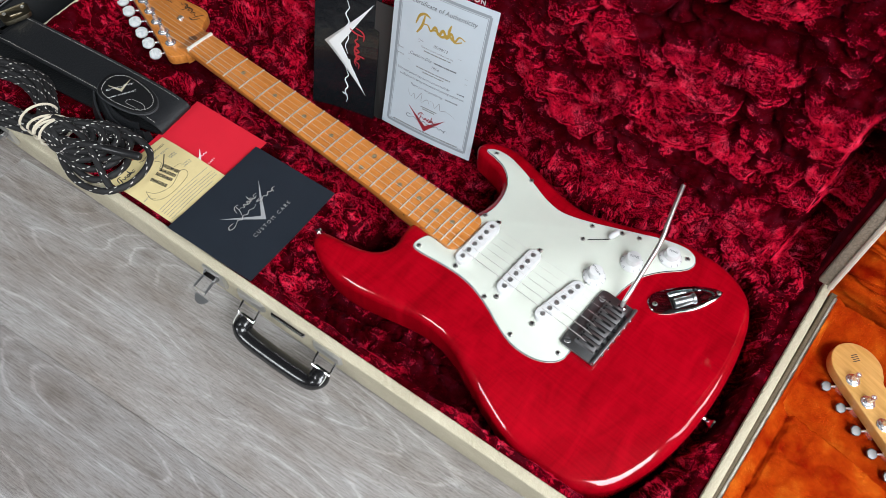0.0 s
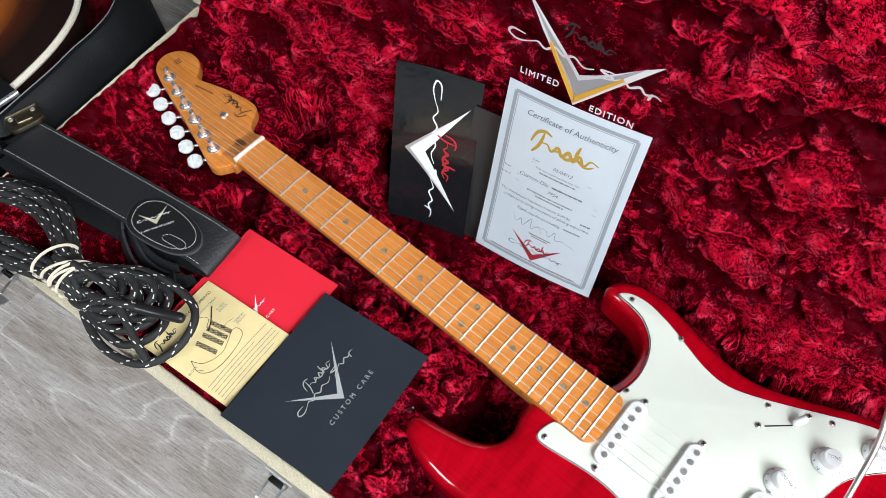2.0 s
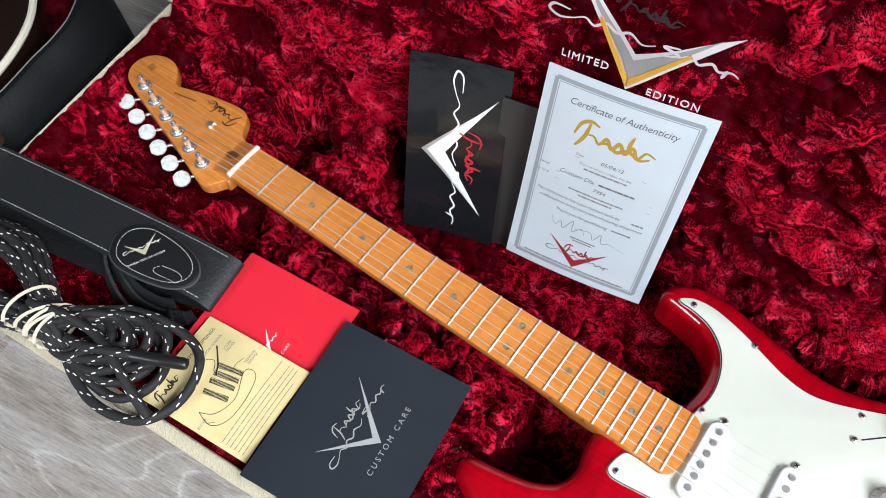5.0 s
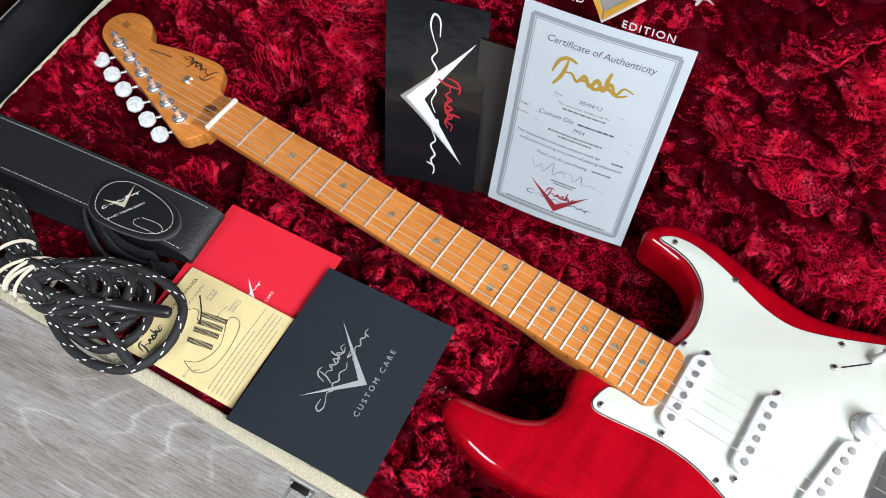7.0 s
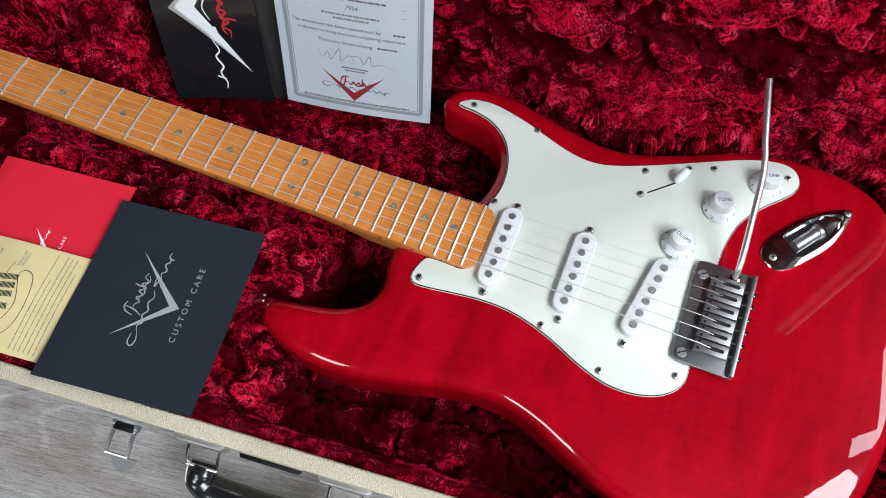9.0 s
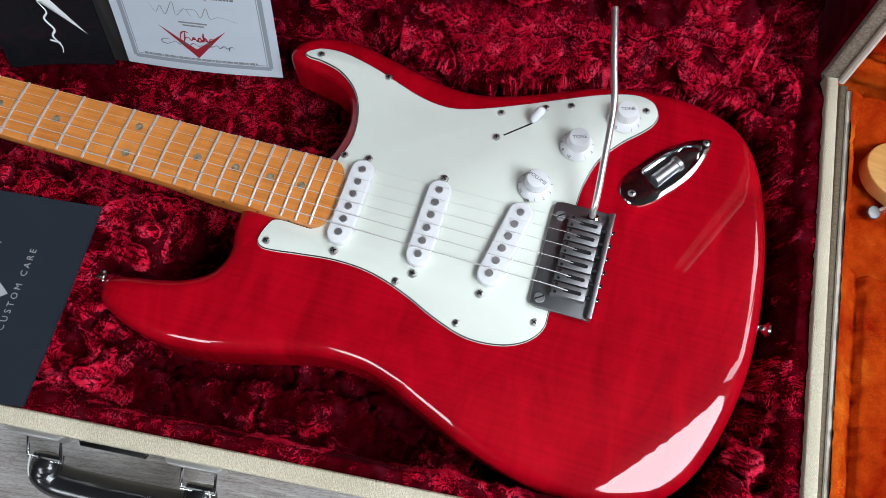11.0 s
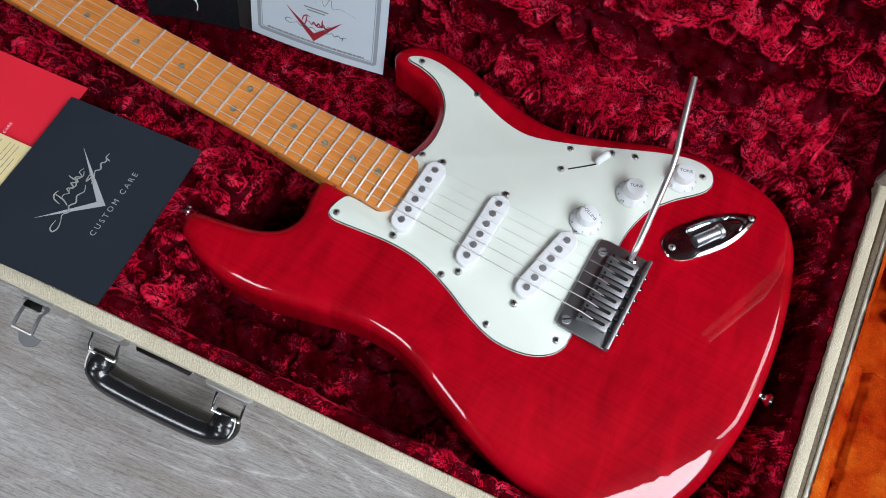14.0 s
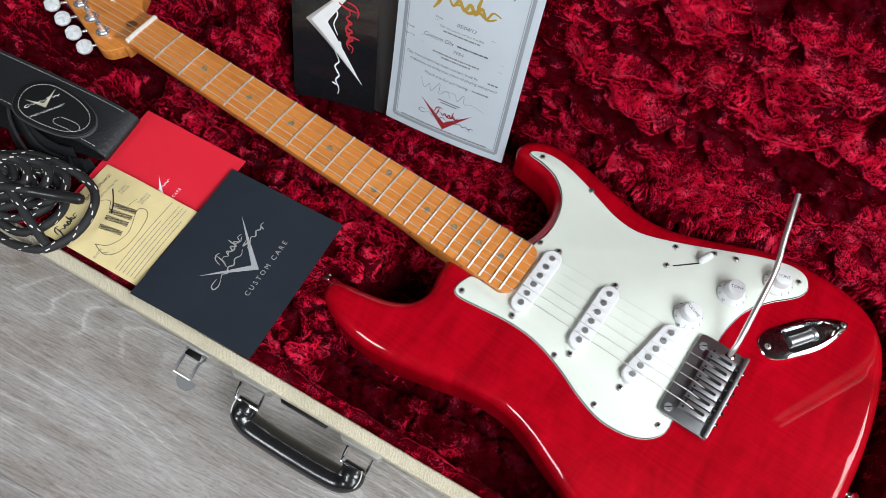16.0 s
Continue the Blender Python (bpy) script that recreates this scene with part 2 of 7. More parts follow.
SCREWMETAL = material("bright_screw_steel", (0.80, 0.79, 0.77), 0.32, 1.0)
CERTINK = material("soft_black_ink", (0.11, 0.115, 0.13), 0.6)
CERTRED = material("dark_red_ink", (0.26, 0.012, 0.02), 0.6)
PEARL = material("pearloid", (0.74, 0.76, 0.75), 0.25, Coat_Weight=0.6)
put(PEARL, "Base Color", ramp(PEARL, noise_tex(PEARL, coords(PEARL), 90, 2, 0.5, 2.0), (0.35, (0.52, 0.56, 0.58)), (0.5, (0.66, 0.69, 0.70)), (0.7, (0.74, 0.76, 0.75))))
BLACK = material("black_plastic", (0.012, 0.012, 0.013), 0.3)
BRASS = material("dull_brass", (0.27, 0.235, 0.165), 0.35, 1.0)
rough_range(BRASS, noise_tex(BRASS, coords(BRASS), 90, 3), 0.25, 0.5)
DOT = material("pearl_grey_dot", (0.23, 0.19, 0.13), 0.25)
put(DOT, "Base Color", ramp(DOT, noise_tex(DOT, coords(DOT), 260, 2), (0.35, (0.12, 0.10, 0.075)), (0.65, (0.33, 0.28, 0.19))))
LEATHER = material("black_leather", (0.012, 0.0132, 0.0152), 0.46, Specular_IOR_Level=0.45)
lg = noise_tex(LEATHER, coords(LEATHER), 330, 4, 0.6)
bump(LEATHER, lg, 0.55, 0.0014)
rough_range(LEATHER, lg, 0.40, 0.58)
PEBBLE = material("pebbled_black_leather", (0.010, 0.011, 0.012), 0.38)
bump(PEBBLE, noise_tex(PEBBLE, coords(PEBBLE), 380, 2, 0.5), 0.65, 0.0018)
GLOSSLEATHER = material("glossy_black_leather", (0.010, 0.010, 0.011), 0.25, Coat_Weight=0.4, Coat_Roughness=0.15)
bump(GLOSSLEATHER, noise_tex(GLOSSLEATHER, coords(GLOSSLEATHER), 150, 4), 0.12, 0.001)
TABLEATHER = material("smooth_black_leather", (0.008, 0.0085, 0.0095), 0.5, Specular_IOR_Level=0.35)
bump(TABLEATHER, noise_tex(TABLEATHER, coords(TABLEATHER), 500, 3), 0.12, 0.0008)
SUEDE = material("dark_leather_edge", (0.045, 0.048, 0.052), 0.75)
THREAD = material("white_thread", (0.52, 0.51, 0.48), 0.8)
SILVERINK = material("silver_foil", (0.62, 0.62, 0.60), 0.35, 0.6)
GREYINK = material("grey_ink", (0.34, 0.35, 0.36), 0.5)
BLACKINK = material("black_ink", (0.02, 0.02, 0.022), 0.5)
FADEDINK = material("faded_ink", (0.20, 0.20, 0.20), 0.6)
GOLDINK = material("gold_ink", (0.46, 0.30, 0.05), 0.4, 0.2)
REDINK = material("red_ink", (0.42, 0.02, 0.03), 0.5)
WHITEINK = material("white_ink", (0.78, 0.78, 0.78), 0.5)
WHITESTITCH = material("white_embroidery", (0.62, 0.60, 0.61), 0.8)
bump(WHITESTITCH, noise_tex(WHITESTITCH, coords(WHITESTITCH, (1, 1, 4)), 600, 2), 0.6, 0.001)
GREYSTITCH = material("grey_embroidery", (0.30, 0.30, 0.32), 0.8)
bump(GREYSTITCH, noise_tex(GREYSTITCH, coords(GREYSTITCH, (4, 1, 1)), 500, 2), 0.6, 0.001)
GOLDSTITCH = material("gold_embroidery", (0.62, 0.34, 0.04), 0.7)
bump(GOLDSTITCH, noise_tex(GOLDSTITCH, coords(GOLDSTITCH, (4, 1, 1)), 500, 2), 0.6, 0.001)
BLACKSTITCH = material("black_embroidery", (0.015, 0.008, 0.01), 0.8)


def paper_material(name, colour, rough, spread=0.05):
    m = material(name, colour, rough)
    lo, hi = tuple(c * (1 - spread) for c in colour), tuple(c * (1 + spread) for c in colour)
    put(m, "Base Color", ramp(m, noise_tex(m, coords(m), 22, 4), (0.3, lo), (0.7, hi)))
    bump(m, noise_tex(m, coords(m), 9, 2), 0.15, 0.003)
    return m


CERT = paper_material("laid_certificate_paper", (0.50, 0.560, 0.610), 0.55, 0.03)
CERTBORDER = material("certificate_border_grey", (0.26, 0.29, 0.32), 0.6)
BOOKBLACK = material("glossy_black_card", (0.009, 0.010, 0.012), 0.16, Coat_Weight=0.4, Coat_Roughness=0.03)
bump(BOOKBLACK, noise_tex(BOOKBLACK, coords(BOOKBLACK, (1, 1, 1)), 24, 3), 0.35, 0.004)
CARE = paper_material("slate_satin_card", (0.017, 0.0225, 0.031), 0.40, 0.08)
REDCARD = paper_material("red_card", (0.66, 0.016, 0.035), 0.5, 0.03)
YELLOW = paper_material("yellowed_leaflet_paper", (0.70, 0.58, 0.30), 0.42, 0.08)
bump(YELLOW, noise_tex(YELLOW, coords(YELLOW), 34, 3), 0.5, 0.004)
GREYCARD = paper_material("dark_grey_card", (0.035, 0.033, 0.032), 0.5, 0.06)
RUBBER = material("cream_rubber_band", (0.66, 0.60, 0.48), 0.6)
JACKET = material("black_braided_cable", (0.010, 0.010, 0.011), 0.68)
bump(JACKET, noise_tex(JACKET, coords(JACKET), 900, 2), 0.6, 0.0008)
FLECK = material("white_cable_fleck", (0.66, 0.62, 0.60), 0.7)
BLACKTOLEX = material("black_grained_vinyl", (0.006, 0.007, 0.008), 0.55, Specular_IOR_Level=0.18)
bump(BLACKTOLEX, noise_tex(BLACKTOLEX, coords(BLACKTOLEX), 500, 3), 0.35, 0.001)
BURST = material("sunburst_lacquer", (0.1, 0.03, 0.01), 0.25, Coat_Weight=1.0, Coat_Roughness=0.04)
n_, l_, b_ = nodes_of(BURST)
grad = n_.new("ShaderNodeTexGradient")
grad.gradient_type = "SPHERICAL"
l_.new(coords(BURST, (7.4, 5.4, 5.4)), grad.inputs["Vector"])
put(BURST, "Base Color", ramp(BURST, grad.outputs["Fac"], (0.02, (0.012, 0.006, 0.005)), (0.22, (0.05, 0.012, 0.006)), (0.4, (0.30, 0.08, 0.012)), (0.7, (0.55, 0.24, 0.04))))


# ---------------------------------------------------------------- mesh helpers
def part(name, bm, mat, parent, label="", smooth=False):
    """One mesh object under a thing or a part, in its root's own axes."""
    if isinstance(bm, bpy.types.Mesh):
        me = bm
    else:
        me = bpy.data.meshes.new(name)
        bm.normal_update()
        bm.to_mesh(me)
        bm.free()
        me.materials.append(mat)
        if smooth:
            me.polygons.foreach_set("use_smooth", [True] * len(me.polygons))
            me.set_sharp_from_angle(angle=radians(38))
    ob = new(name, me)
    ob.parent = parent
    if label:
        ob["label"] = label
    return ob


def thing(name, m, label, category, group="", kind=""):
    ob = new(name)
    ob.matrix_basis = m
    ob.empty_display_size = 0.02
    return tagged(ob, label, category, group, kind)


def box(x0, x1, y0, y1, z0, z1, bevel=0.0, segs=2):
    bm = bmesh.new()
    bmesh.ops.create_cube(bm, size=1)
    for vert in bm.verts:
        vert.co = ((x0 + x1) / 2 + vert.co.x * (x1 - x0), (y0 + y1) / 2 + vert.co.y * (y1 - y0), (z0 + z1) / 2 + vert.co.z * (z1 - z0))
    if bevel:
        bmesh.ops.bevel(bm, geom=bm.edges[:], offset=bevel, segments=segs, affect="EDGES", profile=0.5)
    return bm


def lathe(profile, segs=24, at=(0, 0, 0), axis=None):
    """A turned solid from (radius, height) rows, about z or another axis."""
    bm = bmesh.new()
    rows = []
    for r, h in profile:
        rows.append([bm.verts.new((r * math.cos(2 * math.pi * k / segs), r * math.sin(2 * math.pi * k / segs), h)) for k in range(segs)] if r > 1e-6 else [bm.verts.new((0, 0, h))])
    for a, b in zip(rows, rows[1:]):
        for k in range(segs):
            q = (k + 1) % segs
            if len(a) == 1 and len(b) > 1:
                bm.faces.new((a[0], b[q], b[k])[::-1])
            elif len(b) == 1 and len(a) > 1:
                bm.faces.new((a[k], a[q], b[0]))
            elif len(a) > 1:
                bm.faces.new((a[k], a[q], b[q], b[k]))
    if axis is not None:
        bm.transform(Vector((0, 0, 1)).rotation_difference(Vector(axis)).to_matrix().to_4x4())
    bm.transform(Matrix.Translation(at))
    bmesh.ops.recalc_face_normals(bm, faces=bm.faces[:])
    return bm


def spline(points, steps=8, closed=True):
    """Catmull-Rom through control points of any dimension."""
    p = [np.array(q, float) for q in points]
    n, out = len(p), []
    for i in range(n if closed else n - 1):
        if closed:
            a, b, c, d = p[i - 1], p[i], p[(i + 1) % n], p[(i + 2) % n]
        else:
            a, b, c, d = p[max(i - 1, 0)], p[i], p[i + 1], p[min(i + 2, n - 1)]
        for k in range(steps):
            t = k / steps
            out.append(0.5 * (2 * b + (c - a) * t + (2 * a - 5 * b + 4 * c - d) * t * t + (3 * b - a - 3 * c + d) * t ** 3))
    if not closed:
        out.append(p[-1])
    return np.array(out)


def normals_2d(o):
    d = np.roll(o, -1, 0) - np.roll(o, 1, 0)
    d /= np.maximum(np.linalg.norm(d, axis=1, keepdims=True), 1e-9)
    return np.stack((d[:, 1], -d[:, 0]), 1)  # outward for a counter-clockwise loop


def ccw(o):
    o = np.array(o, float)
    x, y = o[:, 0], o[:, 1]
    return o if (x * np.roll(y, -1) - y * np.roll(x, -1)).sum() > 0 else o[::-1].copy()


def slab(outline, z0, z1, edge=0.0, steps=4, bottom_edge=None):
    """A plate over a closed outline with rounded upper and lower edges."""
    o = ccw(outline)
    nrm = normals_2d(o)
    be = edge if bottom_edge is None else bottom_edge
    rings = []
    if be > 0:
        for k in range(steps + 1):
            a = math.pi / 2 * k / steps
            rings.append((be * (1 - math.sin(a)), z0 + be * (1 - math.cos(a))))
    else:
        rings.append((0, z0))
    if edge > 0:
        for k in range(steps + 1):
            a = math.pi / 2 * k / steps
            rings.append((edge * (1 - math.cos(a)), z1 - edge + edge * math.sin(a)))
    else:
        rings.append((0, z1))
    bm = bmesh.new()
    loops = [[bm.verts.new((*(o[i] - nrm[i] * ins), z)) for i in range(len(o))] for ins, z in rings]
    for a, b in zip(loops, loops[1:]):
        for i in range(len(o)):
            j = (i + 1) % len(o)
            bm.faces.new((a[i], a[j], b[j], b[i]))
    bm.faces.new(loops[-1])
    bm.faces.new(loops[0][::-1])
    return bm


def sweep(path, radius, segs=8, closed=False, flat=1.0, up=(0, 0, 1)):
    """A tube along a path; radius is a number or one for each point; flat squeezes it along its own upright."""
    p = np.array(path, float)
    n = len(p)
    r = np.full(n, radius) if np.isscalar(radius) else np.array(radius, float)
    if closed:
        d = np.roll(p, -1, 0) - np.roll(p, 1, 0)
    else:
        d = np.gradient(p, axis=0)
    d /= np.maximum(np.linalg.norm(d, axis=1, keepdims=True), 1e-9)
    u = np.array(up, float)
    verts, faces = [], []
    for i in range(n):
        s = np.cross(d[i], u)
        if np.linalg.norm(s) < 1e-4:
            s = np.cross(d[i], (0, 1, 0.01))
        s /= np.linalg.norm(s)
        w = np.cross(s, d[i])
        for k in range(segs):
            a = 2 * math.pi * k / segs
            verts.append(p[i] + r[i] * (s * math.cos(a) + w * math.sin(a) * flat))
    for i in range(n if closed else n - 1):
        j = (i + 1) % n
        for k in range(segs):
            q = (k + 1) % segs
            faces.append((i * segs + k, i * segs + q, j * segs + q, j * segs + k))
    if not closed:
        faces.append(tuple(range(segs))[::-1])
        faces.append(tuple((n - 1) * segs + k for k in range(segs)))
    bm = bmesh.new()
    vs = [bm.verts.new(q) for q in verts]
    for f in faces:
        bm.faces.new([vs[k] for k in f])
    return bm


def ribbon_strip(path, width, thick, wdir):
    """A flat band along a path with its width along wdir."""
    p = np.array(path, float)
    d = np.gradient(p, axis=0)
    d /= np.linalg.norm(d, axis=1, keepdims=True)
    bm = bmesh.new()
    rows = []
    for i in range(len(p)):
        w = np.array(wdir[i] if isinstance(wdir, list) else wdir, float)
        w = w - d[i] * w.dot(d[i])
        w /= np.linalg.norm(w)
        nn = np.cross(d[i], w)
        rows.append([bm.verts.new(p[i] + w * sx * width / 2 + nn * sz * thick / 2) for sx, sz in ((-1, -1), (1, -1), (1, 1), (-1, 1))])
    for a, b in zip(rows, rows[1:]):
        for k in range(4):
            bm.faces.new((a[k], b[k], b[(k + 1) % 4], a[(k + 1) % 4]))
    bm.faces.new(rows[0])
    bm.faces.new(rows[-1][::-1])
    bmesh.ops.recalc_face_normals(bm, faces=bm.faces[:])
    return bm


def join(*bms):
    out = bmesh.new()
    for b in bms:
        me = bpy.data.meshes.new("tmp")
        b.to_mesh(me)
        b.free()
        out.from_mesh(me)
        bpy.data.meshes.remove(me)
    return out


def moved(bm, m):
    bm.transform(m)
    return bm


def lettering(text, size, m, thick=0.00012, spacing=1.0, shear=0.0, align="CENTER"):
    """Raised letters in the built-in font, laid out on the xy plane of m."""
    cu = bpy.data.curves.new("text", "FONT")
    cu.body, cu.size, cu.extrude, cu.space_character, cu.shear = text, size, thick, spacing, shear
    cu.align_x, cu.align_y, cu.resolution_u = align, "CENTER", 3
    tmp = bpy.data.objects.new("text", cu)
    scene.collection.objects.link(tmp)
    me = bpy.data.meshes.new_from_object(tmp.evaluated_get(bpy.context.evaluated_depsgraph_get()))
    bpy.data.objects.remove(tmp)
    bpy.data.curves.remove(cu)
    bm = bmesh.new()
    bm.from_mesh(me)
    bpy.data.meshes.remove(me)
    bm.transform(m)
    return bm


def poly(points, z0, z1):
    return slab(points, z0, z1)


def stroke(points, width, z=0.0002, steps=6, taper=True):
    """A pen stroke on the xy plane, thick in the middle of its run."""
    c = spline(points, steps, closed=False)
    n = len(c)
    w = [width * (0.35 + 0.65 * math.sin(math.pi * (i + 0.5) / n)) if taper else width for i in range(n)]
    d = np.gradient(c, axis=0)
    d /= np.maximum(np.linalg.norm(d, axis=1, keepdims=True), 1e-9)
    s = np.stack((-d[:, 1], d[:, 0]), 1)
    bm = bmesh.new()
    a = [bm.verts.new((*(c[i] + s[i] * w[i] / 2), z)) for i in range(n)]
    b = [bm.verts.new((*(c[i] - s[i] * w[i] / 2), z)) for i in range(n)]
    for i in range(n - 1):
        bm.faces.new((a[i], b[i], b[i + 1], a[i + 1]))
    return bm


# ---------------------------------------------------------------- lattice noise for cloth
def lattice(p, seed):
    """Smooth value noise, -1 to 1, over an array of 3D points."""
    i = np.floor(p).astype(np.int64)
    f = p - i
    f = f * f * f * (f * (f * 6 - 15) + 10)
    out = np.zeros(len(p))
    for dx in (0, 1):
        for dy in (0, 1):
            for dz in (0, 1):
                h = ((i[:, 0] + dx) * 374761393 + (i[:, 1] + dy) * 668265263 + (i[:, 2] + dz) * 2147483647 + seed * 974634777) & 0xFFFFFFFF
                h = ((h ^ (h >> 13)) * 1274126177) & 0xFFFFFFFF
                h = (h ^ (h >> 16)) & 0xFFFF
                w = (f[:, 0] if dx else 1 - f[:, 0]) * (f[:, 1] if dy else 1 - f[:, 1]) * (f[:, 2] if dz else 1 - f[:, 2])
                out += w * (h / 32767.5 - 1)
    return out


def hashed(i, j, k, seed):
    h = (i * 374761393 + j * 668265263 + k * 1442695041 + seed * 974634777) & 0xFFFFFFFF
    h = ((h ^ (h >> 13)) * 1274126177) & 0xFFFFFFFF
    h = ((h ^ (h >> 15)) * 2246822519) & 0xFFFFFFFF
    return (h ^ (h >> 16)) & 0xFFFFFF


def named_cells(p, size, seed):
    """A number for the small tuft that each point belongs to, with uneven borders."""
    q = p / size
    q = q + 0.7 * np.stack([lattice(q * 1.3 + 17.3 * k, seed + 40 + k) for k in range(3)], 1)
    c = np.floor(q).astype(np.int64)
    return hashed(c[:, 0], c[:, 1], c[:, 2], seed)


def billow(p, seed, size, stretch):
    """Rounded lumps with narrow creases between them, 0 to 1."""
    q = p / (size * np.array(stretch))
    q = q + 0.55 * np.stack([lattice(q * 0.9 + 11.3 * k, seed + 60 + k) for k in range(3)], 1)
    q = q + 0.22 * np.stack([lattice(q * 2.3 + 5.9 * k, seed + 70 + k) for k in range(3)], 1)
    return np.clip(np.abs(lattice(q, seed)) * 2.3, 0, 1) ** 0.62


def crush(p, seed, size, stretch):
    """Rumpled pile height, about -0.5 to 0.5: lumps on lumps, and broad swells."""
    broad = lattice(p / (np.array(stretch) * size * 2.6) + 4.4, seed + 5)
    return 0.72 * billow(p, seed, size, stretch) + 0.26 * billow(p, seed + 3, size * 0.40, stretch) + 0.05 * lattice(p / (size * 0.16), seed + 8) + 0.16 * broad - 0.62


def pile(name, pos, nrm, count, length, width, mat, seed, parent, size, depth, lean=1.0, label="", stretch=(1.0, 1.0, 1.0), calm=None, weight=None, comb=(0.0, 0.0, -0.3), tuft=0.0055, fluff=0.02):
    """A rumpled plush sheet on a grid of points, and its pile of fine fibres in the same mesh."""
    rng = np.random.default_rng(seed)
    rows, cols = pos.shape[:2]
    flat = pos.reshape(-1, 3)
    nf = nrm.reshape(-1, 3)
    h = crush(flat, seed, size, stretch)
    if calm is not None:
        h = h * calm.ravel()
    flat = flat + nf * (h * depth)[:, None]
    flat[:, 2] = np.maximum(flat[:, 2], 0.0118)
    g = flat.reshape(rows, cols, 3)
    # true normals after rumpling
    du, dv = np.gradient(g, axis=1), np.gradient(g, axis=0)
    tn = np.cross(du, dv)
    tn /= np.maximum(np.linalg.norm(tn, axis=2, keepdims=True), 1e-12)
    tn *= np.sign((tn * nrm).sum(2, keepdims=True) + 1e-9)
    idx = np.arange(rows * cols).reshape(rows, cols)
    quads = np.stack((idx[:-1, :-1], idx[:-1, 1:], idx[1:, 1:], idx[1:, :-1]), 2).reshape(-1, 4)
    # fibres, evenly over the cells by area
    area = np.linalg.norm(np.cross(g[:-1, 1:] - g[:-1, :-1], g[1:, :-1] - g[:-1, :-1]), axis=2).ravel()
    if weight is not None:
        area = area * weight[:-1, :-1].ravel()
    # the pile stands up on the crests and is pressed flat and thin between them
    stand = np.clip((h + 0.30 * lattice(pos.reshape(-1, 3) / (size * 0.30), seed + 50) + 0.16 * lattice(pos.reshape(-1, 3) / (size * 0.10), seed + 51) + fluff) / 0.30, 0, 1).reshape(rows, cols, 1)
    area = area * (0.06 + 0.94 * stand[:-1, :-1, 0].ravel())
    cell = rng.choice(len(area), count, p=area / area.sum())
    a, b = rng.random(count), rng.random(count)
    r0, c0 = cell // (cols - 1), cell % (cols - 1)

    def at(arr):
        return (arr[r0, c0] * ((1 - a) * (1 - b))[:, None] + arr[r0, c0 + 1] * (a * (1 - b))[:, None]
                + arr[r0 + 1, c0] * ((1 - a) * b)[:, None] + arr[r0 + 1, c0 + 1] * (a * b)[:, None])
    base, bn, n0 = at(g), at(tn), at(nrm)
    bn /= np.maximum(np.linalg.norm(bn, axis=1, keepdims=True), 1e-9)
    # the pile falls away from the crests, drifts from place to place and hangs together in small tufts
    named = named_cells(base, tuft, seed + 1)
    flow = 0.75 * (bn - n0 * (bn * n0).sum(1, keepdims=True)) + np.array(comb)
    flow += 0.95 * np.stack([lattice(base / (size * 1.1) + 31.7 * k, seed + 20 + k) for k in range(3)], 1)
    flow += 0.26 * (np.stack((named & 255, (named >> 8) & 255, (named >> 16) & 255), 1) / 127.5 - 1)
    flow += 0.13 * rng.normal(size=(count, 3))
    flow -= bn * (flow * bn).sum(1, keepdims=True)
    flow /= np.maximum(np.linalg.norm(flow, axis=1, keepdims=True), 1e-9)
    lie = lattice(base / (size * 1.1) + 3.3, seed + 30)
    tilt = np.clip(lean + 0.40 * lie + 0.14 * (((named >> 5) & 255) / 127.5 - 1) + 0.10 * rng.normal(size=count), 0.10, 1.42)
    way = bn * np.cos(tilt)[:, None] + flow * np.sin(tilt)[:, None]
    side = np.cross(way, bn + 0.25 * rng.normal(size=(count, 3)))
    side /= np.maximum(np.linalg.norm(side, axis=1, keepdims=True), 1e-9)
    ln = (length * (0.40 + 0.60 * at(stand)[:, 0]) * (0.95 + 0.45 * lattice(base / (size * 0.5), seed + 33)) * (0.65 + 0.55 * rng.random(count)))[:, None]
    lo = base - bn * 0.0006
    tri = np.stack((lo - side * width / 2, lo + side * width / 2, lo + way * ln), 1).reshape(-1, 3)
    nv = len(flat)
    verts = np.concatenate((flat, tri))
    me = bpy.data.meshes.new(name)
    me.vertices.add(len(verts))
    me.vertices.foreach_set("co", verts.astype(np.float32).ravel())
    loops = np.concatenate((quads.ravel(), nv + np.arange(count * 3)))
    me.loops.add(len(loops))
    me.loops.foreach_set("vertex_index", loops.astype(np.int32))
    starts = np.concatenate((np.arange(len(quads)) * 4, len(quads) * 4 + np.arange(count) * 3))
    me.polygons.add(len(starts))
    me.polygons.foreach_set("loop_start", starts.astype(np.int32))
    # the darkened cloth shows between the fibres in place of shade
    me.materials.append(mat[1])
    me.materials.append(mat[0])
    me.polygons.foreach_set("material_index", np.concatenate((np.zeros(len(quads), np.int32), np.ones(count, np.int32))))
    me.polygons.foreach_set("use_smooth", np.concatenate((np.ones(len(quads), bool), np.zeros(count, bool))))
    me.update(calc_edges=True)
    ob = new(name, me)
    ob.parent = parent
    if label:
        ob["label"] = label
    return ob


from mathutils.geometry import delaunay_2d_cdt


def root_of(ob):
    while ob.parent:
        ob = ob.parent
    return ob


def wpart(name, bm, mat, parent, label="", smooth=False):
    """part() for a bmesh that is laid out in the room's axes."""
    bm.transform(root_of(parent).matrix_basis.inverted())
    return part(name, bm, mat, parent, label, smooth)


T = Matrix.Translation

# ---------------------------------------------------------------- room
ROOM = (-3.2, 2.2, -2.6, 2.8, 2.75)
x0, x1, y0, y1, zc = ROOM


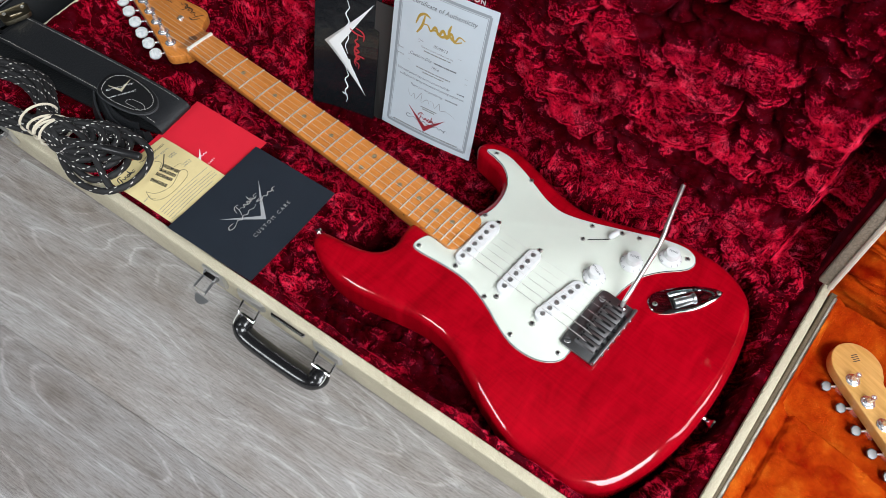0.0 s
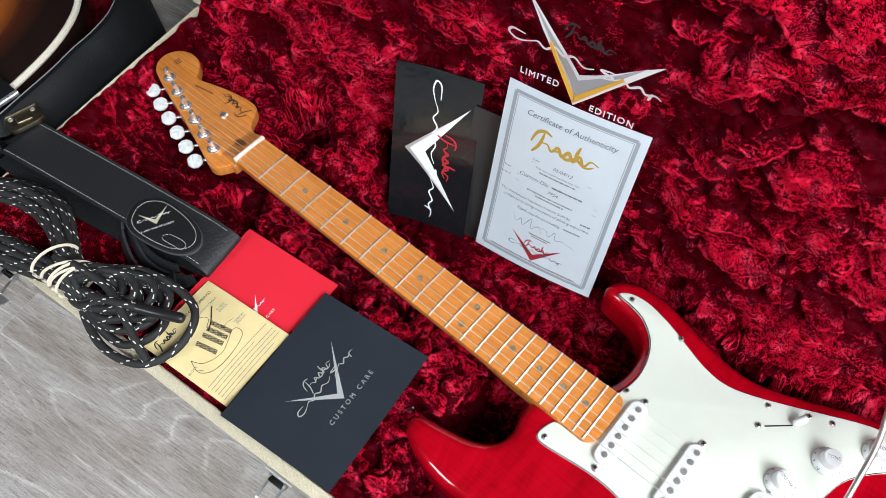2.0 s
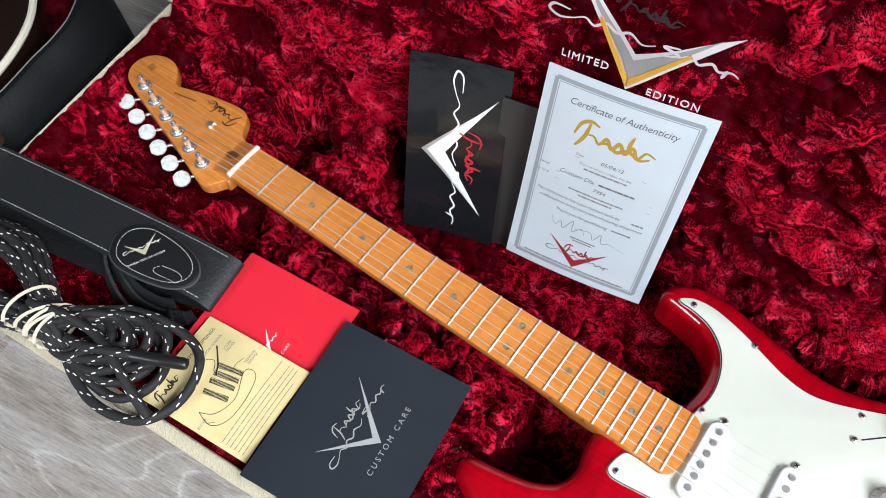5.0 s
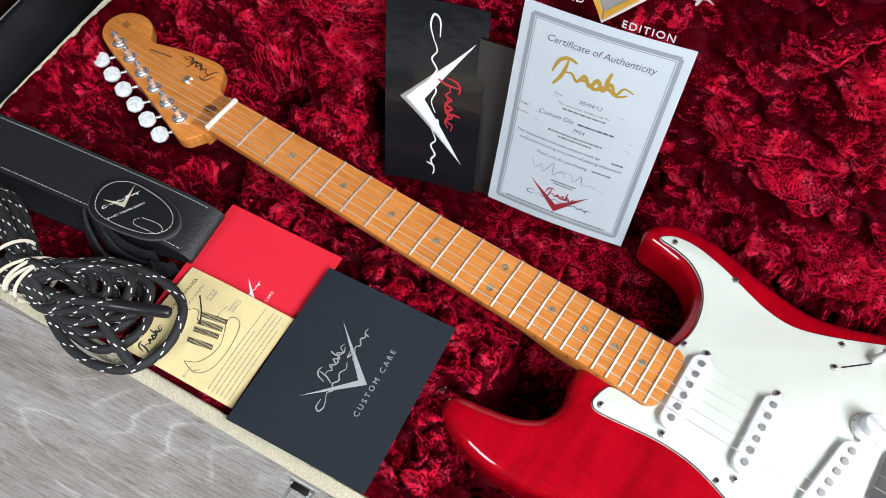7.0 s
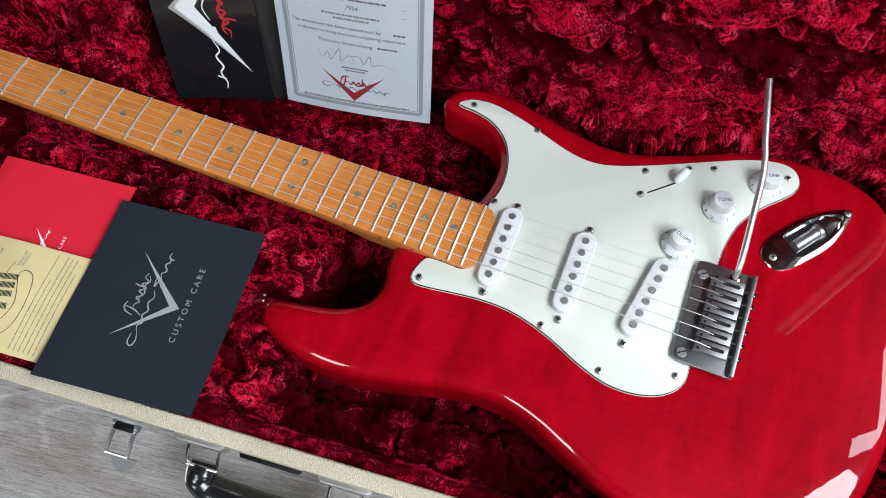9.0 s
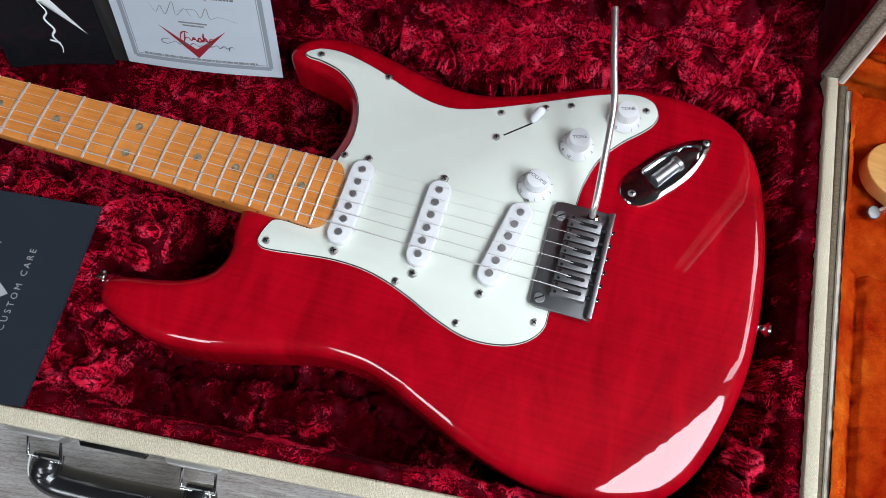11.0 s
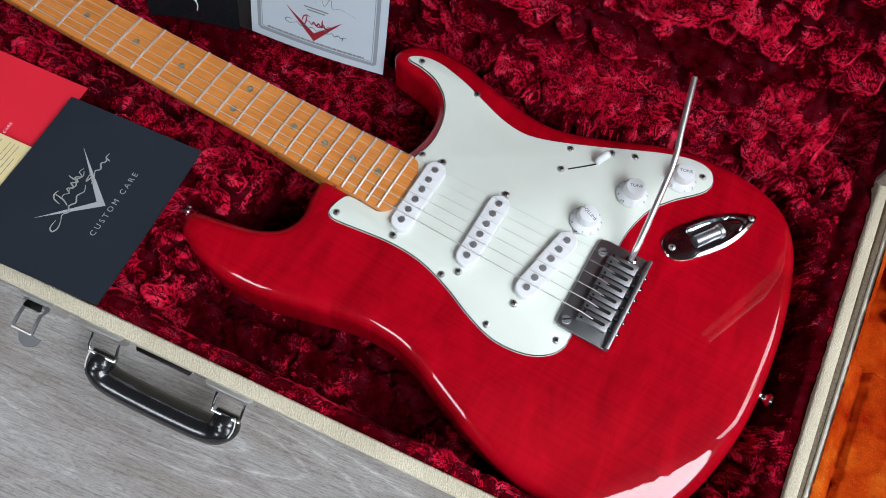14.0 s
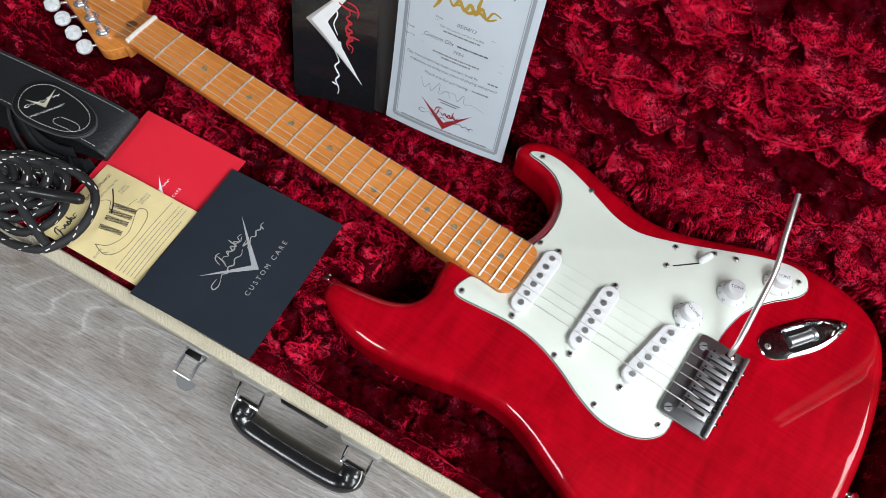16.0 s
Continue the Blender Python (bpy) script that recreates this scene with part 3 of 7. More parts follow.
def setting(name, bm, mat, label, category):
    me = bpy.data.meshes.new(name)
    bm.normal_update()
    bm.to_mesh(me)
    bm.free()
    me.materials.append(mat)
    return tagged(new(name, me), label, category, kind="structure")


floor = setting("floor", box(x0 - 0.1, x1 + 0.1, y0 - 0.1, y1 + 0.1, -0.12, -0.0015), GROUT, "grey oak laminate floor laid in long planks", "floor")
setting("ceiling", box(x0 - 0.1, x1 + 0.1, y0 - 0.1, y1 + 0.1, zc, zc + 0.1), WALLPAINT, "plain dark painted ceiling", "ceiling")
setting("wall_north", box(x0 - 0.1, x1 + 0.1, y1, y1 + 0.1, 0, zc), WALLPAINT, "plain matt dark grey wall", "wall")
setting("wall_west", box(x0 - 0.1, x0, y0, y1, 0, zc), WALLPAINT, "plain matt dark grey wall", "wall")
WY0, WY1, WZ0, WZ1 = -1.52, -0.08, 1.28, 2.60
VY0, VY1 = 0.40, 1.50
setting("wall_east", join(box(x1, x1 + 0.1, y0, WY0, 0, zc), box(x1, x1 + 0.1, WY1, VY0, 0, zc), box(x1, x1 + 0.1, VY1, y1, 0, zc), box(x1, x1 + 0.1, VY0, VY1, 0, WZ0), box(x1, x1 + 0.1, VY0, VY1, WZ1 + 0.06, zc), box(x1, x1 + 0.1, 0.91, 0.99, WZ0, WZ1 + 0.06), box(x1, x1 + 0.1, WY0, WY1, 0, WZ0), box(x1, x1 + 0.1, WY0, WY1, WZ1, zc)),
        WALLPAINT, "plain dark grey wall with two window openings", "wall")
SX0, SX1, SZ0, SZ1 = -0.92, 0.12, 1.45, 2.45
setting("wall_south", join(box(x0, SX0, y0 - 0.1, y0, 0, zc), box(SX1, x1, y0 - 0.1, y0, 0, zc), box(SX0, SX1, y0 - 0.1, y0, 0, SZ0), box(SX0, SX1, y0 - 0.1, y0, SZ1, zc)),
        WALLPAINT, "plain dark grey wall with a window opening", "wall")

def seg_dist(px, py, poly_line):
    a = poly_line
    b = np.roll(a, -1, 0)
    best = np.full(px.shape, 9.0)
    for (ax, ay), (bx, by) in zip(a, b):
        dx, dy = bx - ax, by - ay
        t = np.clip(((px - ax) * dx + (py - ay) * dy) / max(dx * dx + dy * dy, 1e-12), 0, 1)
        best = np.minimum(best, np.hypot(px - ax - t * dx, py - ay - t * dy))
    return best


def inside(px, py, poly_line):
    a = poly_line
    b = np.roll(a, -1, 0)
    hit = np.zeros(px.shape, bool)
    for (ax, ay), (bx, by) in zip(a, b):
        if ay != by:
            hit ^= ((ay > py) != (by > py)) & (px < (bx - ax) * (py - ay) / (by - ay) + ax)
    return hit


def step(v, lo, hi):
    t = np.clip((v - lo) / (hi - lo), 0, 1)
    return t * t * (3 - 2 * t)


def lerp(a, b, t):
    return a + (b - a) * t


# ---------------------------------------------------------------- the red guitar
GZ = 0.095
guitar = thing("electric_guitar", pose(0, 0, GZ), "transparent red electric guitar with maple neck lying in its case", "guitar")


def fret_x(n):
    return 0.6477 * (1 - 2 ** (-n / 12))


BODY = [(0.336, -0.110), (0.341, -0.1205), (0.362, -0.1300), (0.390, -0.135), (0.420, -0.1335), (0.452, -0.1262), (0.480, -0.1183), (0.506, -0.113),
        (0.532, -0.113), (0.556, -0.119), (0.580, -0.1288), (0.612, -0.1412), (0.645, -0.151), (0.680, -0.157), (0.710, -0.156), (0.738, -0.146),
        (0.762, -0.124), (0.778, -0.090), (0.788, -0.045), (0.791, 0.0), (0.789, 0.045), (0.783, 0.085), (0.774, 0.118), (0.760, 0.142), (0.738, 0.157),
        (0.708, 0.164), (0.672, 0.163), (0.640, 0.156), (0.605, 0.141), (0.572, 0.128), (0.543, 0.1225), (0.512, 0.126), (0.480, 0.134), (0.447, 0.142),
        (0.420, 0.1405), (0.402, 0.1325), (0.394, 0.120), (0.398, 0.111), (0.416, 0.107), (0.438, 0.1015), (0.452, 0.091), (0.460, 0.074),
        (0.460, 0.050), (0.452, 0.030), (0.430, 0.022), (0.418, 0.0), (0.410, -0.022), (0.4095, -0.040), (0.4135, -0.060), (0.407, -0.077),
        (0.390, -0.088), (0.366, -0.0945), (0.346, -0.0985), (0.338, -0.103)]
BODY_LINE = ccw(spline(BODY, 6))
TOP, BACK = -0.0083, -0.053


def forearm(x, y):
    """How far the contour for the forearm drops the top."""
    nx, ny = 0.28, -0.96
    d = (x - 0.60) * nx + (y + 0.098) * ny
    s = max(0.0, 1 - ((x - 0.668) / 0.13) ** 2)
    t = max(0.0, d)
    d2 = max(0.0, (x - 0.715) * 0.8 - (y + 0.075) * 0.6 - 0.030)
    return 0.25 * s * t * t / (t + 0.02) + 0.27 * d2 * d2 / (d2 + 0.012)


JACK_CUP = ccw(spline([(-0.0195, 0.0085), (-0.0175, 0.0108), (-0.013, 0.0112), (0.006, 0.0108), (0.022, 0.0075), (0.031, 0.002), (0.031, -0.002), (0.022, -0.0075), (0.006, -0.0108), (-0.013, -0.0112), (-0.0175, -0.0108),
                       (-0.0195, -0.0085)], 5))


def carved_body():
    o = BODY_LINE
    nrm = normals_2d(o)
    n = len(o)
    r = 0.0115
    rings = []
    for k in range(7):
        a = math.pi / 2 * k / 6
        rings.append((0.003 * (1 - math.sin(a)), BACK + 0.003 * (1 - math.cos(a))))
    for k in range(9):
        a = math.pi / 2 * k / 8
        rings.append((r * (1 - math.cos(a)), TOP - r + r * math.sin(a)))
    bm = bmesh.new()
    loops = []
    for ins, z in rings:
        row = []
        for i in range(n):
            p = o[i] - nrm[i] * ins
            w = max(0.0, (z - BACK) / (TOP - BACK))
            row.append(bm.verts.new((p[0], p[1], z - forearm(*p) * w)))
        loops.append(row)
    for a, b in zip(loops, loops[1:]):
        for i in range(n):
            j = (i + 1) % n
            bm.faces.new((a[i], a[j], b[j], b[i]))
    bm.faces.new(loops[0][::-1])
    # top face, finely divided so that the contour can bend it
    edge = [Vector((o[i][0] - nrm[i][0] * r, o[i][1] - nrm[i][1] * r)) for i in range(n)]
    pts = list(edge)
    ep = np.array([(e.x, e.y) for e in edge])
    for gx in np.arange(0.34, 0.79, 0.008):
        for gy in np.arange(-0.155, 0.165, 0.008):
            if np.min((ep[:, 0] - gx) ** 2 + (ep[:, 1] - gy) ** 2) > 0.005 ** 2:
                pts.append(Vector((gx, gy)))
    n0 = len(pts)
    cup = [Vector((0.7065 + c * math.cos(radians(51.5)) - d * math.sin(radians(51.5)), 0.095 + c * math.sin(radians(51.5)) + d * math.cos(radians(51.5)))) for c, d in JACK_CUP * 1.03]
    nc = len(cup)
    pts += cup
    cup_line = np.array([(q.x, q.y) for q in cup])
    out = delaunay_2d_cdt(pts, [(i, (i + 1) % n) for i in range(n)] + [(n0 + k, n0 + (k + 1) % nc) for k in range(nc)], [], 1, 1e-6)
    vs = []
    for k, p in enumerate(out[0]):
        src = out[3][k]
        vs.append(loops[-1][src[0]] if src and src[0] < n else bm.verts.new((p.x, p.y, TOP - forearm(p.x, p.y))))
    for f in out[2]:
        cx = np.array([sum(out[0][k].x for k in f) / len(f)])
        cyy = np.array([sum(out[0][k].y for k in f) / len(f)])
        if inside(cx, cyy, cup_line)[0]:
            continue
        try:
            bm.faces.new([vs[k] for k in f])
        except ValueError:
            pass
    bmesh.ops.recalc_face_normals(bm, faces=bm.faces[:])
    return bm


body = part("body", carved_body(), LACQUER, guitar, "glossy transparent red body", True)

PG = [(0.4085, 0.1150), (0.412, 0.1195), (0.422, 0.124), (0.440, 0.1245), (0.467, 0.118), (0.490, 0.1095), (0.512, 0.102), (0.533, 0.0995), (0.554, 0.1045),
      (0.584, 0.117), (0.616, 0.132), (0.646, 0.1455), (0.670, 0.152), (0.684, 0.1495), (0.6905, 0.140), (0.689, 0.130), (0.682, 0.1205), (0.668, 0.106), (0.655, 0.087), (0.6485, 0.064),
      (0.647, 0.045), (0.647, 0.020), (0.647, -0.020), (0.647, -0.042), (0.6465, -0.052), (0.641, -0.0615), (0.631, -0.069), (0.618, -0.0735), (0.602, -0.075), (0.588, -0.073), (0.569, -0.0665),
      (0.550, -0.058), (0.530, -0.051), (0.511, -0.047), (0.489, -0.0465), (0.467, -0.049), (0.445, -0.052), (0.436, -0.0515), (0.432, -0.046), (0.4345, -0.034), (0.440, -0.0275), (0.458, -0.0272),
      (0.467, -0.027), (0.470, -0.020), (0.470, 0.018), (0.4655, 0.030), (0.4695, 0.046), (0.4695, 0.062), (0.465, 0.080), (0.456, 0.095), (0.441, 0.1065), (0.424, 0.1115), (0.413, 0.1125)]
PG_LINE = ccw(spline(PG, 4))
pgn = normals_2d(PG_LINE)
pickguard = part("pickguard", slab(PG_LINE - pgn * 0.0009, TOP + 0.0014, TOP + 0.0024, 0.0004, 2), MINT, guitar, "mint white pickguard", True)
part("ply", slab(PG_LINE - pgn * 0.0003, TOP + 0.0007, TOP + 0.0014), BLACKPLY, pickguard, "thin black middle ply")
part("ply", slab(PG_LINE, TOP - 0.0003, TOP + 0.0007), WHITEPLY, pickguard, "thin white lower ply")
PGZ = TOP + 0.0024


def screw_mesh(r):
    """A domed screw head with a cross slot sunk into it."""
    bm = lathe([(0, 0.0001), (r, 0.0001), (r, r * 0.22), (r * 0.8, r * 0.5), (r * 0.45, r * 0.62), (r * 0.42, r * 0.62), (0, r * 0.62)], 16)
    head = bpy.data.meshes.new("screw")
    slot = join(box(-r * 0.62, r * 0.62, -r * 0.13, r * 0.13, r * 0.5, r * 0.68), box(-r * 0.13, r * 0.13, -r * 0.62, r * 0.62, r * 0.5, r * 0.685))
    n0 = len(bm.faces)
    tmp = bpy.data.meshes.new("tmp")
    slot.to_mesh(tmp)
    slot.free()
    bm.from_mesh(tmp)
    bpy.data.meshes.remove(tmp)
    bm.faces.ensure_lookup_table()
    for f in bm.faces[n0:]:
        f.material_index = 1
    bm.to_mesh(head)
    bm.free()
    head.materials.append(SCREWMETAL)
    head.materials.append(BLACK)
    head.polygons.foreach_set("use_smooth", [True] * len(head.polygons))
    head.set_sharp_from_angle(angle=radians(30))
    return head


SCREW = screw_mesh(0.0030)


def put_screw(parent, x, y, z, turn=0.0, scale=1.0):
    ob = part("screw", SCREW, None, parent)
    ob.matrix_basis = pose(x, y, z, 0, 0, turn) @ Matrix.Scale(scale, 4)
    return ob


for k, (sx, sy) in enumerate([(0.4215, 0.117), (0.480, 0.112), (0.5735, 0.1055), (0.624, 0.127), (0.6805, 0.139), (0.641, 0.0425), (0.6385, -0.0505), (0.587, -0.0665),
                              (0.5375, -0.049), (0.439, -0.046), (0.470, 0.036)]):
    put_screw(pickguard, sx, sy, PGZ - 0.0006, 25 * k)


def stadium(half_len, radius, n=10):
    pts = [(radius * math.cos(math.pi * k / n), half_len + radius * math.sin(math.pi * k / n)) for k in range(n + 1)]
    pts += [(radius * math.cos(math.pi + math.pi * k / n), -half_len + radius * math.sin(math.pi + math.pi * k / n)) for k in range(n + 1)]
    return pts


def pickup(x, turn, screws):
    m = Matrix.Translation((x, -0.001, 0)) @ pose(0, 0, 0, 0, 0, turn)
    cover = part("pickup", moved(slab(stadium(0.026, 0.0088), PGZ - 0.001, PGZ + 0.0062, 0.0013, 3, 0), m), WHITE, guitar, "white single-coil pickup cover", True)
    for k in range(6):
        p = m @ Vector((0, -0.0262 + 0.01048 * k, 0))
        part("pole_piece", lathe([(0, PGZ + 0.004), (0.0028, PGZ + 0.004), (0.0028, PGZ + 0.0071), (0.0025, PGZ + 0.0075), (0, PGZ + 0.0075)], 16, (p.x, p.y, 0)), POLE, cover, "", True)
    for k, y in enumerate(screws):
        p = m @ Vector((0, y, 0))
        put_screw(cover, p.x, p.y, PGZ + 0.0002, 40 * k + x * 900, 1.1)


pickup(0.4885, 0, (0.0385, -0.039))
pickup(0.5478, 0, (0.039, -0.0395))
pickup(0.6045, -10.2, (0.041, -0.041))


def knob(x, y, word, turn, first):
    r1, r0, h = 0.0078, 0.0128, 0.0155
    prof = [(0, 0.001), (r0, 0.001), (r0, 0.0022), (r0 - 0.0004, 0.0028), (r1 + 0.0018, 0.0068), (r1 + 0.0010, 0.0072), (r1 + 0.0004, h - 0.0015), (r1 - 0.0004, h - 0.0003), (r1 - 0.0011, h), (0, h)]
    bm = lathe([(r, PGZ + z) for r, z in prof], 72, (x, y, 0))
    for vert in bm.verts:
        if PGZ + 0.0070 < vert.co.z < PGZ + h - 0.001:
            a = math.atan2(vert.co.y - y, vert.co.x - x)
            if round(a / (2 * math.pi) * 72) % 2:
                vert.co.x, vert.co.y = x + (vert.co.x - x) * 0.955, y + (vert.co.y - y) * 0.955
    ob = part("knob", bm, WHITE, guitar, "white ribbed control knob", True)
    part("lettering", lettering(word, 0.0040, Matrix.Translation((x, y, PGZ + h + 0.0001)) @ pose(0, 0, 0, 0, 0, turn), 0.00004), CERTINK, ob, "dark grey word")
    for k in range(10):
        q = Matrix.Translation((x, y, PGZ)) @ pose(0, 0, 0, 0, 0, first + 33 * k + 90) @ pose(0, -0.01195, 0.00345, 55, 0, 0) @ Matrix.Translation((0, 0, 0.0001))
        part("numeral", lettering(str(k + 1), 0.0036, q, 0.00005), CERTINK, ob)
    return ob


knob(0.6142, 0.0505, "VOLUME", -24, 280)
knob(0.6360, 0.0925, "TONE", 20, 312)
knob(0.6655, 0.1265, "TONE", 18, 305)

# blade switch
part("switch_slot", moved(box(-0.0130, 0.0130, -0.0006, 0.0006, PGZ - 0.0003, PGZ + 0.0002), Matrix.Translation((0.590, 0.0955, 0)) @ pose(0, 0, 0, 0, 0, 42)), BLACK, guitar, "narrow black slot")
lever = part("switch_lever", sweep([(0.599, 0.104, PGZ), (0.6005, 0.106, PGZ + 0.006)], 0.0012, 8), CHROME, guitar)
part("switch_tip", sweep(spline([(0.5985, 0.1035, PGZ + 0.003), (0.6005, 0.1065, PGZ + 0.0065), (0.603, 0.1100, PGZ + 0.010), (0.6045, 0.1120, PGZ + 0.0115)], 4, False),
                         [0.0024, 0.0030, 0.0034, 0.0036, 0.0037, 0.0037, 0.0037, 0.0037, 0.0036, 0.0034, 0.0030, 0.0022, 0.001], 12), WHITE, lever, "white lever tip", True)
for sx, sy in ((0.5755, 0.0835), (0.6055, 0.1195)):
    put_screw(guitar, sx, sy, PGZ, 15)

# bridge
bridge = part("bridge", slab(spline([(0.6315, -0.034), (0.6345, -0.0395), (0.640, -0.0405), (0.655, -0.0405), (0.672, -0.0405), (0.6745, -0.040), (0.675, -0.036), (0.675, 0.0), (0.675, 0.038), (0.6745, 0.0425),
                                     (0.671, 0.043), (0.655, 0.043), (0.640, 0.043), (0.6345, 0.042), (0.6315, 0.037), (0.6315, 0.0)], 3), PGZ + 0.0012, PGZ + 0.0040, 0.0006, 2), BRIDGEMETAL, guitar, "worn nickel tremolo bridge plate", True)
part("rear_lip", box(0.6715, 0.6752, -0.040, 0.0425, PGZ + 0.003, PGZ + 0.0085, 0.0008), BRIDGEMETAL, bridge, "", True)
for k in range(6):
    y = -0.0262 + 0.01048 * k + 0.001
    sad = part("saddle", box(0.6435, 0.6675, y - 0.0048, y + 0.0048, PGZ + 0.004, PGZ + 0.0098, 0.0007), BRIDGEMETAL, bridge, "block saddle", True)
    part("slot", moved(slab(stadium(0.0052, 0.0014, 6), -0.0002, 0.0002), Matrix.Translation((0.658, y, PGZ + 0.0099)) @ pose(0, 0, 0, 0, 0, 90)), BLACK, sad, "dark string slot")
    for dy in (-0.003, 0.003):
        part("height_screw", lathe([(0, 0), (0.0011, 0), (0.0011, 0.0006), (0, 0.0006)], 8, (0.6465, y + dy, PGZ + 0.0095)), BLACK, sad)
    part("intonation_screw", lathe([(0, 0), (0.0016, 0), (0.0019, 0.0006), (0.0019, 0.002), (0, 0.0022)], 10, (0.6752, y, PGZ + 0.0062), (1, 0, 0)), CHROME, bridge, "", True)
    part("spring", lathe([(0.0017, 0.0), (0.0017, 0.004)], 8, (0.6675, y, PGZ + 0.0062), (1, 0, 0)), BLACK, bridge)
for sy in (-0.0335, 0.0315):
    part("pivot_post", lathe([(0, PGZ + 0.002), (0.0039, PGZ + 0.002), (0.0039, PGZ + 0.0048), (0.0034, PGZ + 0.0052), (0, PGZ + 0.0052)], 20, (0.6375, sy, 0)), NICKEL, bridge, "slotted pivot post", True)
    part("slot", moved(box(-0.0034, 0.0034, -0.0005, 0.0005, PGZ + 0.0050, PGZ + 0.0054), Matrix.Translation((0.6375, sy, 0)) @ pose(0, 0, 0, 0, 0, 35)), BLACK, bridge)
arm = part("tremolo_arm", sweep(spline([(0.6600, 0.0345, PGZ + 0.003), (0.6590, 0.0365, PGZ + 0.010), (0.6585, 0.043, PGZ + 0.0185), (0.6562, 0.070, PGZ + 0.030), (0.6535, 0.1000, 0.0385 - 0.003),
                                        (0.6505, 0.1150, 0.0425), (0.6455, 0.1310, 0.0485), (0.6352, 0.1705, 0.0618)], 6, False), 0.00245, 14), STEEL, guitar, "bent steel tremolo arm", True)
part("collar", lathe([(0.0045, PGZ + 0.0035), (0.0045, PGZ + 0.0075), (0.003, PGZ + 0.0085), (0, PGZ + 0.0085)], 16, (0.6600, 0.0345, 0)), CHROME, arm, "", True)

# jack plate: boat shaped, with a sunken cup
JM = Matrix.Translation((0.7065, 0.095, TOP)) @ pose(0, 0, 0, 0, 0, 51.5)
boat = spline([(-0.0440, 0.0), (-0.0415, 0.0085), (-0.032, 0.0135), (-0.016, 0.0150), (0.004, 0.0148), (0.022, 0.0110), (0.036, 0.0052), (0.0425, 0.0), (0.036, -0.0052), (0.022, -0.0110),
               (0.004, -0.0148), (-0.016, -0.0150), (-0.032, -0.0135), (-0.0415, -0.0085)], 5)


def jack_shell():
    o = ccw(boat)
    nrm = normals_2d(o)
    cup = JACK_CUP
    bm = bmesh.new()
    n = 64
    def resample(c, k):
        d = np.concatenate(([0], np.cumsum(np.linalg.norm(np.diff(np.vstack((c, c[:1])), axis=0), axis=1))))
        s = np.linspace(0, d[-1], k, endpoint=False)
        cc = np.vstack((c, c[:1]))
        return np.stack((np.interp(s, d, cc[:, 0]), np.interp(s, d, cc[:, 1])), 1)
    def by_angle(c, cx):
        a = np.arctan2(c[:, 1], c[:, 0] - cx)
        order = np.argsort(a)
        t = np.linspace(-math.pi, math.pi, n, endpoint=False)
        return np.stack((np.interp(t, a[order], c[order, 0], period=2 * math.pi), np.interp(t, a[order], c[order, 1], period=2 * math.pi)), 1)
    oo, cu = by_angle(resample(o, 300), 0.004), by_angle(resample(cup, 300), 0.004)
    rows = [(oo, 0.0), (oo, 0.0012), (oo * 0.985 + np.array([0.004, 0]) * 0.015, 0.0019), (cu * 1.06 - np.array([0.004, 0]) * 0.06, 0.0030), (cu, 0.0030), (cu * 0.95 + np.array([0.004, 0]) * 0.05, 0.0015)]
    loops = [[bm.verts.new((*p, z)) for p in c] for c, z in rows]
    tilt = []
    for p in cu:
        q = p * 0.86 + np.array([0.004, 0]) * 0.14
        tilt.append(bm.verts.new((*q, -0.0075 + 0.0095 * max(0.0, min(1.0, (q[0] + 0.017) / 0.040)))))
    loops.append(tilt)
    for a, b in zip(loops, loops[1:]):
        for i in range(n):
            j = (i + 1) % n
            bm.faces.new((a[i], a[j], b[j], b[i]))
    bm.faces.new(tilt)
    bm.transform(JM)
    return bm


jack = part("jack_plate", jack_shell(), CUPCHROME, guitar, "boat-shaped chrome jack plate", True)
part("socket", moved(lathe([(0, 0.0), (0.0046, 0.0), (0.0046, 0.020), (0.0058, 0.0205), (0.0058, 0.0235), (0.0030, 0.0240), (0.0028, 0.018), (0, 0.018)], 24), JM @ T((-0.0125, 0, -0.0040)) @ pose(0, 0, 0, 0, 80, 0)), NICKEL, jack, "chrome socket barrel", True)
for lx in (-0.0365, 0.0370):
    p = JM @ Vector((lx, 0, 0.0014))
    put_screw(jack, p.x, p.y, p.z, 20)

# strap buttons
def strap_button(x, y, z, axis):
    bm = lathe([(0, -0.003), (0.0055, -0.003), (0.0055, 0.0), (0.0032, 0.003), (0.0028, 0.007), (0.0045, 0.0105), (0.0062, 0.0118), (0.0062, 0.0135), (0.004, 0.0145), (0, 0.0145)], 18, (x, y, z), axis)
    return part("strap_button", bm, CHROME, guitar, "", True)


strap_button(0.3375, -0.1065, -0.029, (-0.85, 0.5, 0))
strap_button(0.789, 0.0, -0.031, (1, 0, 0))


# ---------------------------------------------------------------- neck
def half_width(x):
    return 0.0209 + (0.0276 - 0.0209) * x / 0.4659


